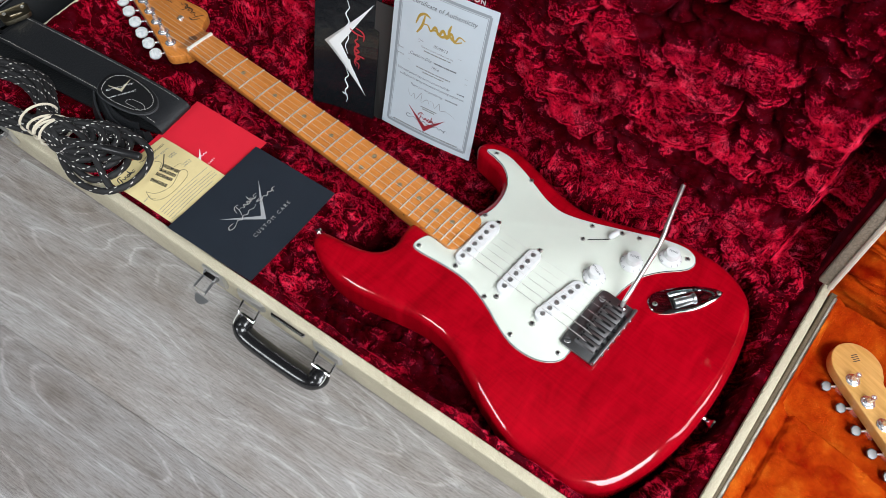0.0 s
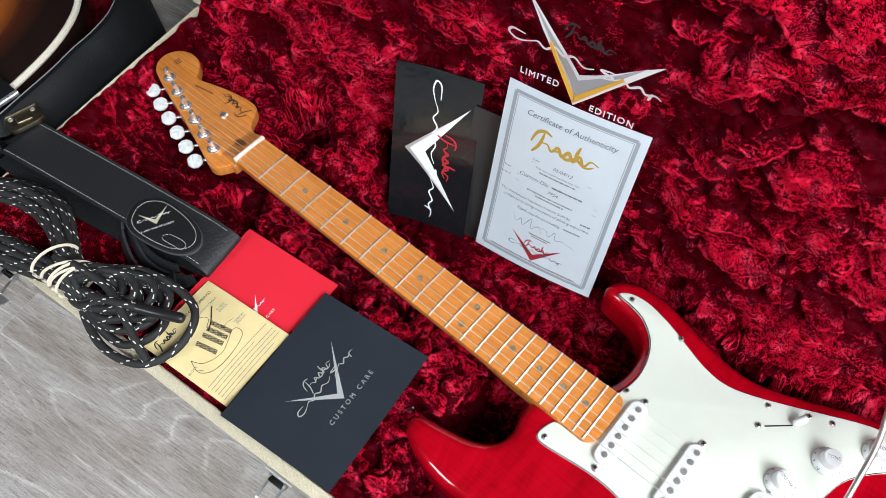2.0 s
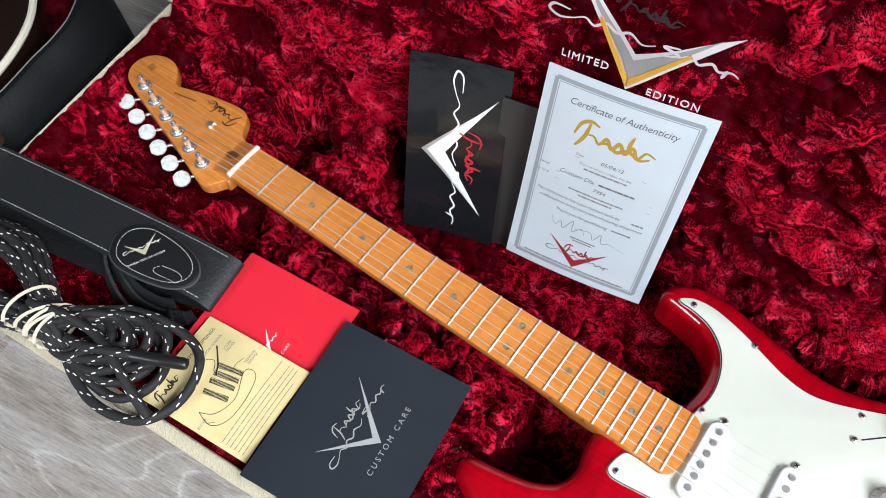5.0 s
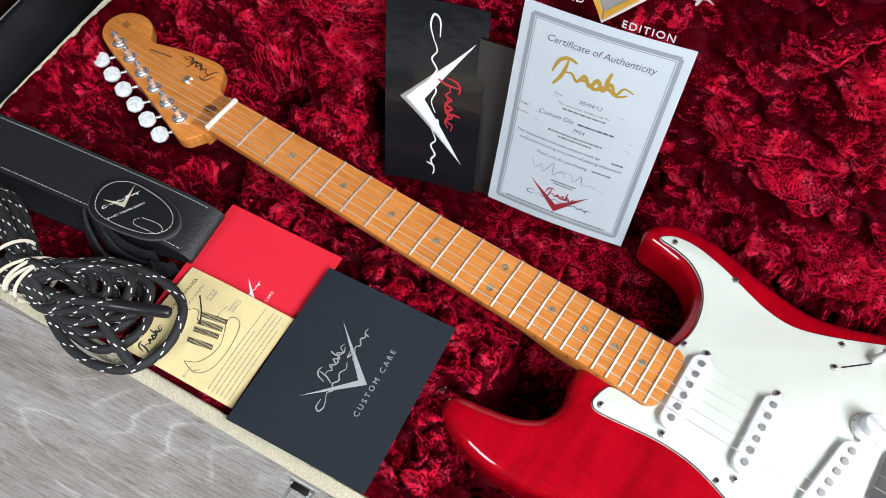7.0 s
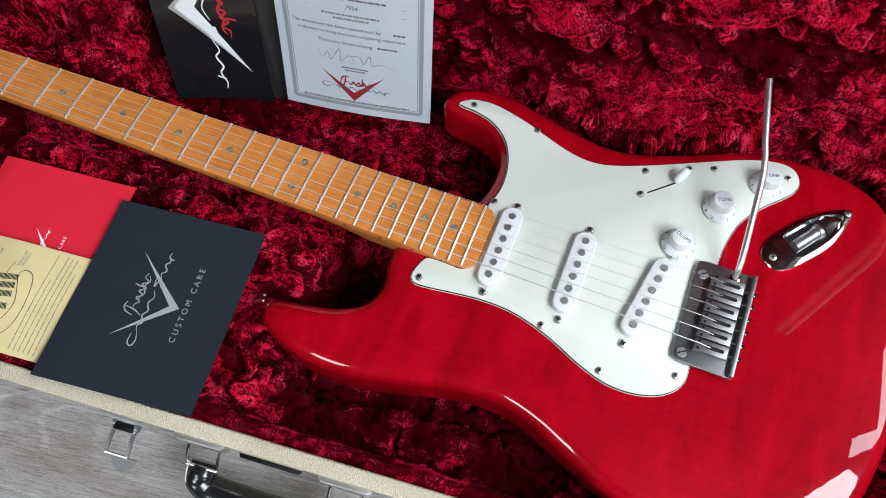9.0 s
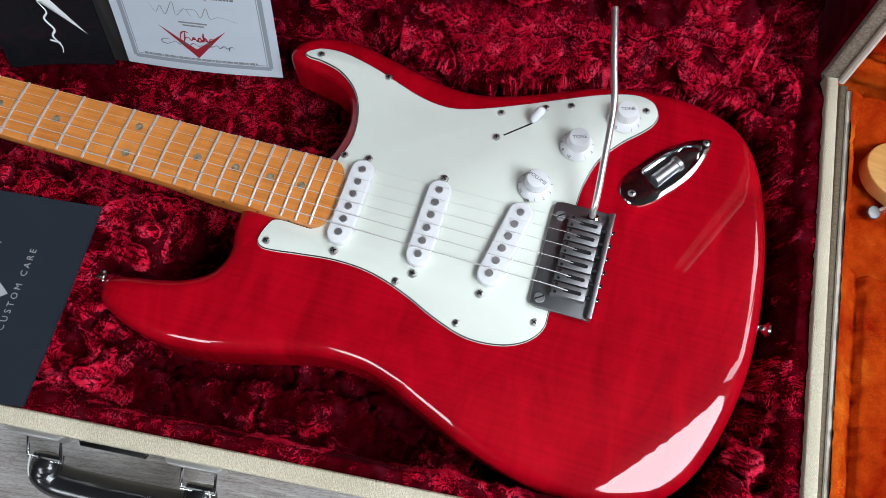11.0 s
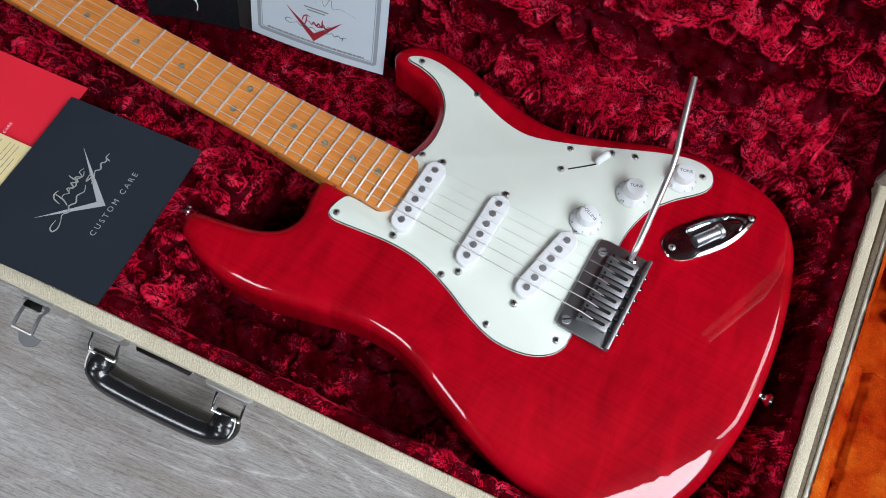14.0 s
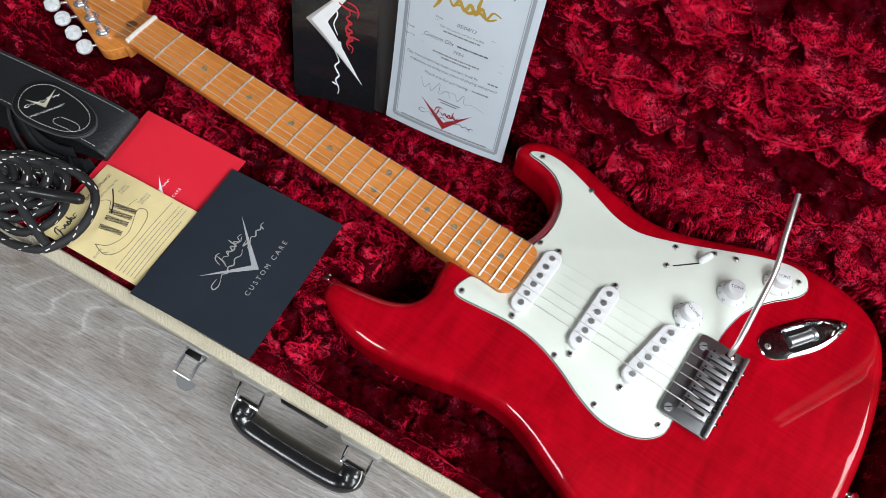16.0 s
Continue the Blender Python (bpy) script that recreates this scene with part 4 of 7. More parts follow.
def neck_mesh(x_end, round_end=True):
    """The neck from nut to heel: crowned board, rolled edges and a round back."""
    xs = list(np.linspace(-0.004, x_end - 0.012, 60)) + [x_end - 0.0085, x_end - 0.005, x_end - 0.0025, x_end - 0.001, x_end]
    bm = bmesh.new()
    rows = []
    for x in xs:
        w = half_width(max(x, 0))
        k = max(0.0, (x - (x_end - 0.012)) / 0.012) if round_end else 0.0
        w *= math.sqrt(max(0.0, 1 - k ** 2.6)) * 0.5 + 0.5 if k < 1 else 0.55
        heel = min(1.0, max(0.0, (x - 0.325) / 0.060)) ** 1.5
        deep = -0.0205 - 0.002 * x / 0.4 - 0.006 * heel
        ring = []
        for j in range(11):
            s = -1 + 2 * j / 10
            ring.append((w * s * 0.985, -0.0016 * (s * w / 0.0276) ** 2))
        ring.append((w, -0.0026))
        ring.append((w * (1.0 + 0.0), -0.0085))
        for j in range(1, 12):
            a = math.pi * j / 12
            e = 1.0 - 0.55 * heel
            cx, sx_ = math.cos(a), math.sin(a)
            ring.append((w * math.copysign(abs(cx) ** e, cx), -0.0085 + (deep + 0.0085) * sx_ ** e))
        ring.append((-w, -0.0085))
        ring.append((-w, -0.0026))
        rows.append([bm.verts.new((x, yy, zz)) for yy, zz in ring])
    for a, b in zip(rows, rows[1:]):
        for k in range(len(a)):
            q = (k + 1) % len(a)
            bm.faces.new((a[k], b[k], b[q], a[q]))
    bm.faces.new(rows[0])
    bm.faces.new(rows[-1][::-1])
    bmesh.ops.recalc_face_normals(bm, faces=bm.faces[:])
    return bm


HEAD = [(-0.004, -0.0209), (-0.008, -0.0235), (-0.013, -0.031), (-0.018, -0.0375), (-0.025, -0.0400), (-0.033, -0.0385), (-0.060, -0.0292), (-0.090, -0.0195), (-0.120, -0.0105), (-0.150, -0.0015),
        (-0.178, 0.0070), (-0.191, 0.0130), (-0.1995, 0.0230), (-0.2020, 0.0350), (-0.1975, 0.0470), (-0.187, 0.0555), (-0.173, 0.0580), (-0.159, 0.0545), (-0.149, 0.0455), (-0.1435, 0.0380), (-0.136, 0.0365),
        (-0.120, 0.0410), (-0.100, 0.0465), (-0.080, 0.0500), (-0.062, 0.0520), (-0.0500, 0.0500), (-0.0435, 0.0420), (-0.038, 0.0320), (-0.030, 0.0255), (-0.018, 0.0222), (-0.004, 0.0209)]
HEADZ = -0.0105


def headstock_mesh():
    bm = slab(spline(HEAD, 4), HEADZ - 0.0145, HEADZ, 0.0012, 3)
    # sweep of wood from the headstock face up to the nut
    rows = []
    for k in range(9):
        t = k / 8
        x = -0.034 + 0.0305 * t
        z = HEADZ - 0.0004 + (0.0101) * (t * t * (3 - 2 * t)) ** 1.1
        w = 0.0207 + 0.0005 * (1 - t)
        rows.append([bm.verts.new((x, -w, HEADZ - 0.012)), bm.verts.new((x, -w, z)), bm.verts.new((x, w, z)), bm.verts.new((x, w, HEADZ - 0.012))])
    for a, b in zip(rows, rows[1:]):
        for k in range(3):
            bm.faces.new((a[k], a[k + 1], b[k + 1], b[k]))
    bm.faces.new(rows[-1])
    bmesh.ops.recalc_face_normals(bm, faces=bm.faces[:])
    return bm


POSTS = [(-0.1665, 0.0150), (-0.1415, 0.0070), (-0.1163, -0.0008), (-0.0912, -0.0082), (-0.0665, -0.0152), (-0.0420, -0.0218)]


def tuner(parent, x, y, button_mat, label, size=0.96):
    t = part("tuner", join(lathe([(0, HEADZ), (0.0074, HEADZ), (0.0074, HEADZ + 0.0007), (0.0068, HEADZ + 0.0010), (0, HEADZ + 0.0010)], 20, (x, y, 0)),
                             lathe([(0, HEADZ), (0.0060, HEADZ), (0.0060, HEADZ + 0.0022), (0.0050, HEADZ + 0.0031), (0.0036, HEADZ + 0.0033), (0, HEADZ + 0.0033)], 6, (x, y, 0)),
                             lathe([(0, HEADZ), (0.0032, HEADZ), (0.0032, HEADZ + 0.0036), (0.0030, HEADZ + 0.0065),
                                   (0.0024, HEADZ + 0.0085), (0.0030, HEADZ + 0.0110), (0.0030, HEADZ + 0.0142), (0.0026, HEADZ + 0.0148), (0.0014, HEADZ + 0.0148), (0.0012, HEADZ + 0.0120), (0, HEADZ + 0.0118)], 18, (x, y, 0)),
                             box(x - 0.0060, x + 0.0045, y - 0.010, y + 0.004, HEADZ - 0.0235, HEADZ - 0.0148, 0.0015),
                             sweep([(x - 0.0040, y - 0.006, HEADZ - 0.0165), (x - 0.0105, y - 0.0150, HEADZ - 0.0155)], [0.0017, 0.0017], 10)), POLISHED, parent, "chrome tuning machine", True)
    btn = slab([(-0.0034, 0.0), (-0.0056, -0.0012), (-0.0086, -0.0052), (-0.0090, -0.0070), (-0.0088, -0.0112), (-0.0080, -0.0130), (-0.0050, -0.0166), (-0.0036, -0.0172), (0.0036, -0.0172), (0.0050, -0.0166), (0.0080, -0.0130),
                (0.0088, -0.0112), (0.0090, -0.0070), (0.0086, -0.0052), (0.0056, -0.0012), (0.0034, 0.0)], -0.0026, 0.0026, 0.0018, 3)
    part("button", moved(btn, Matrix.Translation((x - 0.0100, y - 0.0135, HEADZ - 0.0150)) @ pose(0, 0, 0, 0, 14, -34) @ Matrix.Scale(size, 4)), button_mat, t, label, True)
    return t


neck = part("neck", neck_mesh(0.4765), MAPLE, guitar, "amber maple neck and fingerboard", True)
headstock = part("headstock", headstock_mesh(), MAPLE, guitar, "amber maple headstock", True)
part("nut", box(-0.0042, -0.0002, -0.0212, 0.0212, -0.004, 0.0022, 0.0006), BONE, guitar, "white bone nut", True)
for n in range(1, 23):
    x, w = fret_x(n), half_width(fret_x(n)) - 0.0004
    pts = [(x, w * s, 0.0006 - 0.0016 * (s * w / 0.0276) ** 2) for s in np.linspace(-1, 1, 7)]
    part("fret", sweep(pts, 0.00105, 8, flat=0.95), FRETWIRE, neck, "", True)
for n in (3, 5, 7, 9, 12, 12.5, 15, 17, 19, 21):
    f = int(n)
    x = (fret_x(f) + fret_x(f - 1)) / 2
    y = 0.0 if f != 12 else (0.0115 if n == 12 else -0.0115)
    part("inlay_dot", lathe([(0, -0.001), (0.0031, -0.001), (0.0031, 0.00015 - 0.0016 * (y / 0.0276) ** 2), (0, 0.00015 - 0.0016 * (y / 0.0276) ** 2)], 16, (x, y, 0)), DOT, neck, "round inlay dot")
    part("side_dot", lathe([(0, 0), (0.0011, 0), (0.0011, 0.0003), (0, 0.0003)], 8, (x, -half_width(x) - 0.0001, -0.0052), (0, -1, 0)), BLACK, neck)
part("heel_plug", moved(slab(spline([(-0.019, 0.0), (-0.010, 0.0062), (0.0, 0.0072), (0.008, 0.0048), (0.012, 0.0), (0.008, -0.0048), (0.0, -0.0072), (-0.010, -0.0062)], 4), -0.0001, 0.0001), Matrix.Translation((-0.0185, 0.001, HEADZ + 0.0062)) @ pose(0, 0, 0, 0, -20, 0) @ Matrix.Scale(0.62, 4)),
     material("walnut_plug", (0.16, 0.055, 0.018), 0.35), headstock, "dark walnut truss rod plug")
for x, y in POSTS:
    tuner(headstock, x, y, PEARL, "pearloid button")
tree = part("string_tree", join(lathe([(0, HEADZ), (0.0022, HEADZ), (0.0022, HEADZ + 0.004), (0.0034, HEADZ + 0.0045), (0.003, HEADZ + 0.006), (0, HEADZ + 0.006)], 12, (-0.067, 0.0165, 0)),
                                 *[sweep([(-0.0702, y, HEADZ + 0.0028), (-0.0686, y, HEADZ + 0.0044), (-0.0654, y, HEADZ + 0.0044), (-0.0638, y, HEADZ + 0.0028)], 0.0012, 8) for y in (0.0134, 0.0196)],
                                 sweep([(-0.067, 0.0128, HEADZ + 0.0042), (-0.067, 0.0202, HEADZ + 0.0042)], 0.0015, 8)), STEEL, headstock, "", True)
# strings: bass at low y
for k in range(6):
    y = 1 - 2 * k / 5
    y0s, y1s = -0.0175 * y, -0.0262 * y + 0.001
    px, py = POSTS[5 - k]
    r = [0.00046, 0.00037, 0.00028, 0.00020, 0.00016, 0.00013][k]
    path = [(px, py + 0.003, HEADZ + 0.0098), (-0.003, y0s, 0.0024)]
    if k > 3:
        path.insert(1, (-0.067, 0.0165 + (k - 4.5) * 0.006, HEADZ + 0.0042))
    path += [(0.6455, y1s, PGZ + 0.0118), (0.656, y1s, PGZ + 0.0095)]
    part("string", sweep(path, r, 6), STRINGWIRE, guitar, "", True)


# flowing mark in the place of a maker's name
WORDMARK = [[(-0.50, -0.06), (-0.44, 0.20), (-0.33, 0.30), (-0.22, 0.25)], [(-0.46, -0.30), (-0.37, -0.05), (-0.33, 0.26)],
            [(-0.38, 0.0), (-0.26, 0.03), (-0.18, -0.09), (-0.10, 0.07), (-0.02, -0.10), (0.06, 0.07), (0.14, -0.10), (0.22, 0.08), (0.30, -0.10), (0.38, 0.07), (0.50, 0.02)],
            [(-0.20, -0.10), (-0.08, -0.02), (0.04, -0.12), (0.18, -0.02), (0.32, -0.12), (0.44, -0.04)], [(0.20, 0.30), (0.17, 0.10), (0.18, -0.08)]]
# lower flourish of the shop's mark: a loop and a long wave
SHOPMARK = [[(-0.38, 0.12), (-0.47, 0.12), (-0.50, -0.02), (-0.44, -0.10), (-0.36, -0.02)], [(-0.36, -0.02), (-0.30, 0.06), (-0.25, -0.06), (-0.19, 0.06), (-0.13, -0.06), (-0.06, 0.05), (0.01, -0.06), (0.08, 0.04)],
            [(0.20, 0.14), (0.12, 0.10), (0.20, 0.0), (0.12, -0.10)], [(0.20, -0.04), (0.26, 0.06), (0.30, -0.06), (0.36, 0.05), (0.40, -0.05), (0.46, 0.04), (0.50, 0.0)], [(0.44, 0.05), (0.42, -0.16)]]


def mark(strokes, length, height, m, pen):
    s = Matrix.Diagonal((length, height, 1, 1))
    pts = [[(p[0] * length, p[1] * height) for p in st] for st in strokes]
    return moved(join(*[stroke(st, pen, 0.00012) for st in pts]), m)


part("logo", mark(WORDMARK, 0.046, 0.030, Matrix.Translation((-0.073, 0.0375, HEADZ)) @ pose(0, 0, 0, 0, 0, 172), 0.0016), BLACKINK, headstock, "flowing dark maker's mark")
part("caption_bar", moved(join(*[box(0.0023 * k - 0.0008, 0.0023 * k + 0.0008, -0.0010, 0.0010, 0, 0.0001) for k in range(12)]), Matrix.Translation((-0.132, 0.0270, HEADZ)) @ pose(0, 0, 0, 0, 0, 10)), BLACKINK, headstock, "row of tiny dark bars")
part("tip_mark", moved(join(*[box(-0.004 + 0.001 * (k % 2), 0.004, -0.0032 + 0.0024 * k, -0.0022 + 0.0024 * k, 0, 0.0001) for k in range(4)]), Matrix.Translation((-0.180, 0.038, HEADZ)) @ pose(0, 0, 0, 0, 0, 75)), BLACKINK, headstock, "small dark printed mark")

# ---------------------------------------------------------------- the tweed case
FH, FT, BT, BH = np.array((-0.175, -0.254)), np.array((0.832, -0.154)), np.array((0.812, 0.205)), np.array((-0.228, 0.112))
RIM = 0.0876
case = thing("guitar_case", pose(0.31, -0.02, 0), "open cream tweed guitar case lined with crushed red plush", "guitar case")
CASE0 = np.array((0.31, -0.02, 0.0))


def wall_strip(a, b, out, z0, z1, thick, edge=0.003, tuck=0.0):
    """A wall along a-b, thick to its outer side, its foot tucked in."""
    a, b = np.array(a, float), np.array(b, float)
    d = (b - a) / np.linalg.norm(b - a)
    n = np.array((d[1], -d[0]))
    if n.dot(out) < 0:
        n = -n
    a, b = a - d * thick, b + d * thick
    o = [a, b, b + n * thick, a + n * thick]
    bm = bmesh.new()
    lo = [bm.verts.new((*(p - n * tuck * (k > 1)), z0)) for k, p in enumerate(o)]
    hi = [bm.verts.new((*p, z1)) for p in o]
    bm.faces.new(lo[::-1])
    bm.faces.new(hi)
    for k in range(4):
        bm.faces.new((lo[k], lo[(k + 1) % 4], hi[(k + 1) % 4], hi[k]))
    bmesh.ops.recalc_face_normals(bm, faces=bm.faces[:])
    long = [e for e in bm.edges if abs(e.verts[0].co.z - e.verts[1].co.z) < 1e-6 and e.verts[0].co.z > z1 - 1e-4]
    bmesh.ops.bevel(bm, geom=long, offset=edge, segments=3, affect="EDGES", profile=0.5)
    return bm


wpart("front_wall", wall_strip(FH, FT, (0, -1), 0.004, RIM, 0.0125, tuck=0.011), TWEED, case, "cream tweed covered front wall", True)
wpart("tail_wall", wall_strip(FT, BT, (1, 0), 0.004, RIM, 0.0100), TWEED, case, "", True)
wpart("head_wall", wall_strip(BH, FH, (-1, 0), 0.004, RIM + 0.004, 0.0032, 0.001), TWEED, case, "", True)
wpart("back_wall", wall_strip(BH, BT, (0, 1), 0.004, 0.0125, 0.0125), TWEED, case, "", True)
bm = bmesh.new()
loop_ = [FH, FT, BT, BH]
wpart("base", slab([p for p in loop_], 0.003, 0.011), TWEED, case)


def lining_height(x, y, edge):
    """Height of the padded lining: a pocket for the guitar, pads round it, a roll along the rim."""
    o = BODY_LINE[::3]
    d = np.where(inside(x, y, o), -1.0, 1.0) * seg_dist(x, y, o)
    z = lerp(0.018, 0.072, step(d, 0.011, 0.021))
    # beside the waist, on the bass side, the pocket stays wide and low
    rim_y = FH[1] + (x - FH[0]) * (FT[1] - FH[1]) / (FT[0] - FH[0])
    low = step(x, 0.335, 0.385) * (1 - step(y, -0.09, -0.05)) * (1 - step(x, 0.575, 0.615) * (1 - step(y - rim_y, 0.020, 0.030)))
    z = lerp(z, np.minimum(z, 0.032), low * (1 - step(x, 0.74, 0.76)))
    # treble side behind the neck, where the papers stand
    low = step(x, 0.07, 0.11) * (1 - step(x, 0.42, 0.50)) * step(y, 0.03, 0.06)
    z = lerp(z, 0.021, low)
    # trench under the neck, hollows round the nut and in the cutaways
    trench = (1 - step(np.abs(y), 0.034, 0.048)) * (1 - step(x, 0.36, 0.44))
    z = lerp(z, 0.036, trench)
    z = lerp(z, 0.016, step(x, 0.300, 0.345) * (1 - step(x, 0.41, 0.43)) * step(y, -0.100, -0.085) * (1 - step(y, 0.11, 0.13)))
    hollow = 1 - step(np.hypot((x + 0.008) / 1.0, (y - 0.068) / 1.4), 0.034, 0.046)
    z = lerp(z, 0.004, hollow)
    hollow = step(x, -0.20, -0.16) * (1 - step(x, -0.03, 0.01)) * step(y, -0.085, -0.060) * (1 - step(y, 0.06, 0.09))
    z = lerp(z, 0.044, hollow)
    # accessory box on the bass side of the neck
    block = (1 - step(x, 0.335, 0.358)) * (1 - step(y, -0.056, -0.044)) * step(x, 0.035, 0.060)
    z = lerp(z, 0.064, block)
    hollow = 1 - step(np.hypot((x - 0.022) / 1.3, (y + 0.048) / 1.1), 0.024, 0.032)
    z = lerp(z, 0.006, hollow)
    # pocket of the strap button in the tail pad
    tail = step(x, 0.770, 0.780) * (1 - step(x, 0.815, 0.824)) * step(y, -0.022, -0.014) * (1 - step(y, 0.036, 0.046))
    z = lerp(z, 0.026, tail)
    # padded roll along the rim
    wide = 0.009 + 0.008 * (1 - step(x, 0.28, 0.36))
    roll = (1 - step(edge, wide, wide + 0.010)) * np.maximum(1 - step(y - 0.085 * x, 0.06 + 0.06 * step(x, 0.70, 0.78), 0.10 + 0.06 * step(x, 0.70, 0.78)), 1 - step(x + 0.145 * (y + 0.254), -0.168, -0.140))
    head_end = 1 - step(x + 0.145 * (y + 0.254), -0.168, -0.140)
    rest = head_end * step(y, -0.035, -0.015) * (1 - step(y, 0.080, 0.100)) * step(edge, 0.003, 0.008)
    return lerp(z, 0.0830 + 0.0080 * head_end - 0.014 * rest, roll)


def case_lining():
    nu, nv = 640, 280
    u, v_ = np.meshgrid(np.linspace(0, 1, nu), np.linspace(0, 1, nv))
    x = (FH[0] * (1 - u) + FT[0] * u) * (1 - v_) + (BH[0] * (1 - u) + BT[0] * u) * v_
    y = (FH[1] * (1 - u) + FT[1] * u) * (1 - v_) + (BH[1] * (1 - u) + BT[1] * u) * v_
    e = seg_dist(x, y, np.array([FH, FT, BT, BH]))
    y = y + 0.052 * v_ ** 3
    z = lining_height(x, y, e)
    pos = np.stack((x, y, z), 2)
    du, dv = np.gradient(pos, axis=1), np.gradient(pos, axis=0)
    n = np.cross(du, dv)
    n /= np.linalg.norm(n, axis=2, keepdims=True)
    calm = 1 - 0.85 * (1 - step(e, 0.014, 0.024)) * np.maximum(1 - step(y, 0.05, 0.12), step(x, 0.74, 0.79)) - 0.55 * (1 - step(x, 0.300, 0.335)) * (1 - step(y, -0.075, -0.060))
    calm = calm * (1 - 0.5 * step(x, 0.07, 0.11) * (1 - step(x, 0.42, 0.50)) * step(y, 0.03, 0.06))
    # rubbed thin on the floor of the pocket
    worn = (1 - step(z, 0.034, 0.050)) * step(x, 0.33, 0.37) * (1 - step(y, -0.08, -0.05))
    calm = calm * (1 - 0.50 * worn)
    shown = np.where(inside(x, y, BODY_LINE[::3]) & (seg_dist(x, y, BODY_LINE[::3]) > 0.03), 0.15, 1.0)
    patch = lattice(np.stack((x, y, 0 * x), 2).reshape(-1, 3) / np.array((0.055, 0.040, 1.0)), 93)
    return pos - CASE0, n, np.clip(calm, 0.15, 1), shown, (0.02 - 0.20 * worn).ravel() + 0.28 * patch


pos, nrm, calm, weight, fluff = case_lining()
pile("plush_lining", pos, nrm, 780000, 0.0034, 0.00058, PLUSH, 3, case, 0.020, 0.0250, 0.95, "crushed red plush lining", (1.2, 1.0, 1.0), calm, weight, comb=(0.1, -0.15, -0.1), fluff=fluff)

# the lid stands open, almost upright, hinged along the back wall
LIDTOP = 0.50


def lid_lining():
    nu, nv = 580, 290
    u, v_ = np.meshgrid(np.linspace(0, 1, nu), np.linspace(0, 1, nv))
    a, b = BH + np.array((0.004, 0.012)), BT + np.array((-0.006, 0.012))
    x, y = a[0] * (1 - u) + b[0] * u, a[1] * (1 - u) + b[1] * u
    z = 0.015 + (LIDTOP - 0.015) * v_
    d = (b - a) / np.linalg.norm(b - a)
    out = np.array((d[1], -d[0]))
    pos = np.stack((x + out[0] * 0.004, y + out[1] * 0.004 + (z - 0.1) * 0.035, z), 2)
    # the cushion ends short of the tail rim and of the upper rim
    pos[..., 1] += 0.042 * np.maximum(step(x, 0.750, 0.760), step(z, 0.452, 0.470))
    # towards the hinge the cushion swells forward
    pos[..., 1] -= 0.034 * (np.clip(0.22 - z, 0, 0.21) / 0.21) ** 1.5 * step(x, 0.41, 0.50) * (1 - step(x, 0.730, 0.750))
    # pressed flat behind the embroidery
    press = (1 - step(np.abs(x - 0.302), 0.070, 0.095)) * (1 - step(np.abs(z - 0.290), 0.045, 0.070))
    papers = step(x, 0.06, 0.11) * (1 - step(x, 0.39, 0.43)) * (1 - step(z, 0.24, 0.30))
    pos[..., 1] += 0.006 * press + 0.006 * papers
    n = np.zeros_like(pos)
    n[..., 0], n[..., 1], n[..., 2] = out[0], out[1], 0.035
    n /= np.linalg.norm(n, axis=2, keepdims=True)
    # long soft folds: the pile stands thick on them and lies thin in the dips between
    q = np.stack((x + 0.45 * z, np.zeros_like(x), z - 0.10 * x), 2).reshape(-1, 3)
    fold = lattice(q / np.array((0.085, 1.0, 0.030)) + 0.6, 91) + 0.65 * lattice(q / np.array((0.034, 1.0, 0.016)) + 2.6, 92)
    fold = fold * ((1 - 0.9 * press) * (1 - 0.6 * papers)).ravel()
    pos += n * (0.0085 * fold.reshape(x.shape))[..., None]
    # more pile low by the tail, less high up, imitates the lid's light gradient
    fluff = 0.06 + 0.60 * fold + (0.14 * step(x, 0.45, 0.60) * (1 - step(z, 0.20, 0.28)) - 0.10 * step(z, 0.26, 0.36)).ravel()
    return pos - CASE0, n, (1 - 0.80 * press) * (1 - 0.5 * papers), np.where(z > 0.47, 0.25, 1.0), fluff


lid = wpart("lid", wall_strip(BH + np.array((0, 0.070)), BT + np.array((0, 0.070)), (0, 1), 0.030, LIDTOP - 0.01, 0.010), TWEED, case, "cream tweed lid standing open", True)
pos, nrm, calm, weight, fluff = lid_lining()
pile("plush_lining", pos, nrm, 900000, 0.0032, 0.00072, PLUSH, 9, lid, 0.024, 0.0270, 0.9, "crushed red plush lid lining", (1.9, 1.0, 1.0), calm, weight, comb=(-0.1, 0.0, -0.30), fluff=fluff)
LD = (BT - BH) / np.linalg.norm(BT - BH)
LANG = math.degrees(math.atan2(LD[1], LD[0]))
# side rims of the lid; the tail one has its shade in the colour
wpart("lid_rim", moved(box(-0.014, 0.0, 0.0, 0.070, 0.098, LIDTOP - 0.01, 0.003), Matrix.Translation((BT[0] + 0.006, BT[1] - 0.002, 0)) @ pose(0, 0, 0, 0, 0, LANG)), SHADEDRIM, lid, "tweed rim greyed as if in shade", True)
wpart("rim_lining", moved(box(-0.0190, -0.0142, 0.003, 0.066, 0.100, LIDTOP - 0.020, 0.0015), Matrix.Translation((BT[0] + 0.006, BT[1] - 0.002, 0)) @ pose(0, 0, 0, 0, 0, LANG)), PLUSH[1], lid, "red plush facing inside the rim", True)
wpart("welt", sweep([(BT[0] + 0.0065, BT[1] - 0.003, 0.099), (BT[0] + 0.0065, BT[1] - 0.003, LIDTOP - 0.012)], 0.0030, 8), CREAMEDGE, lid, "frayed welt", True)
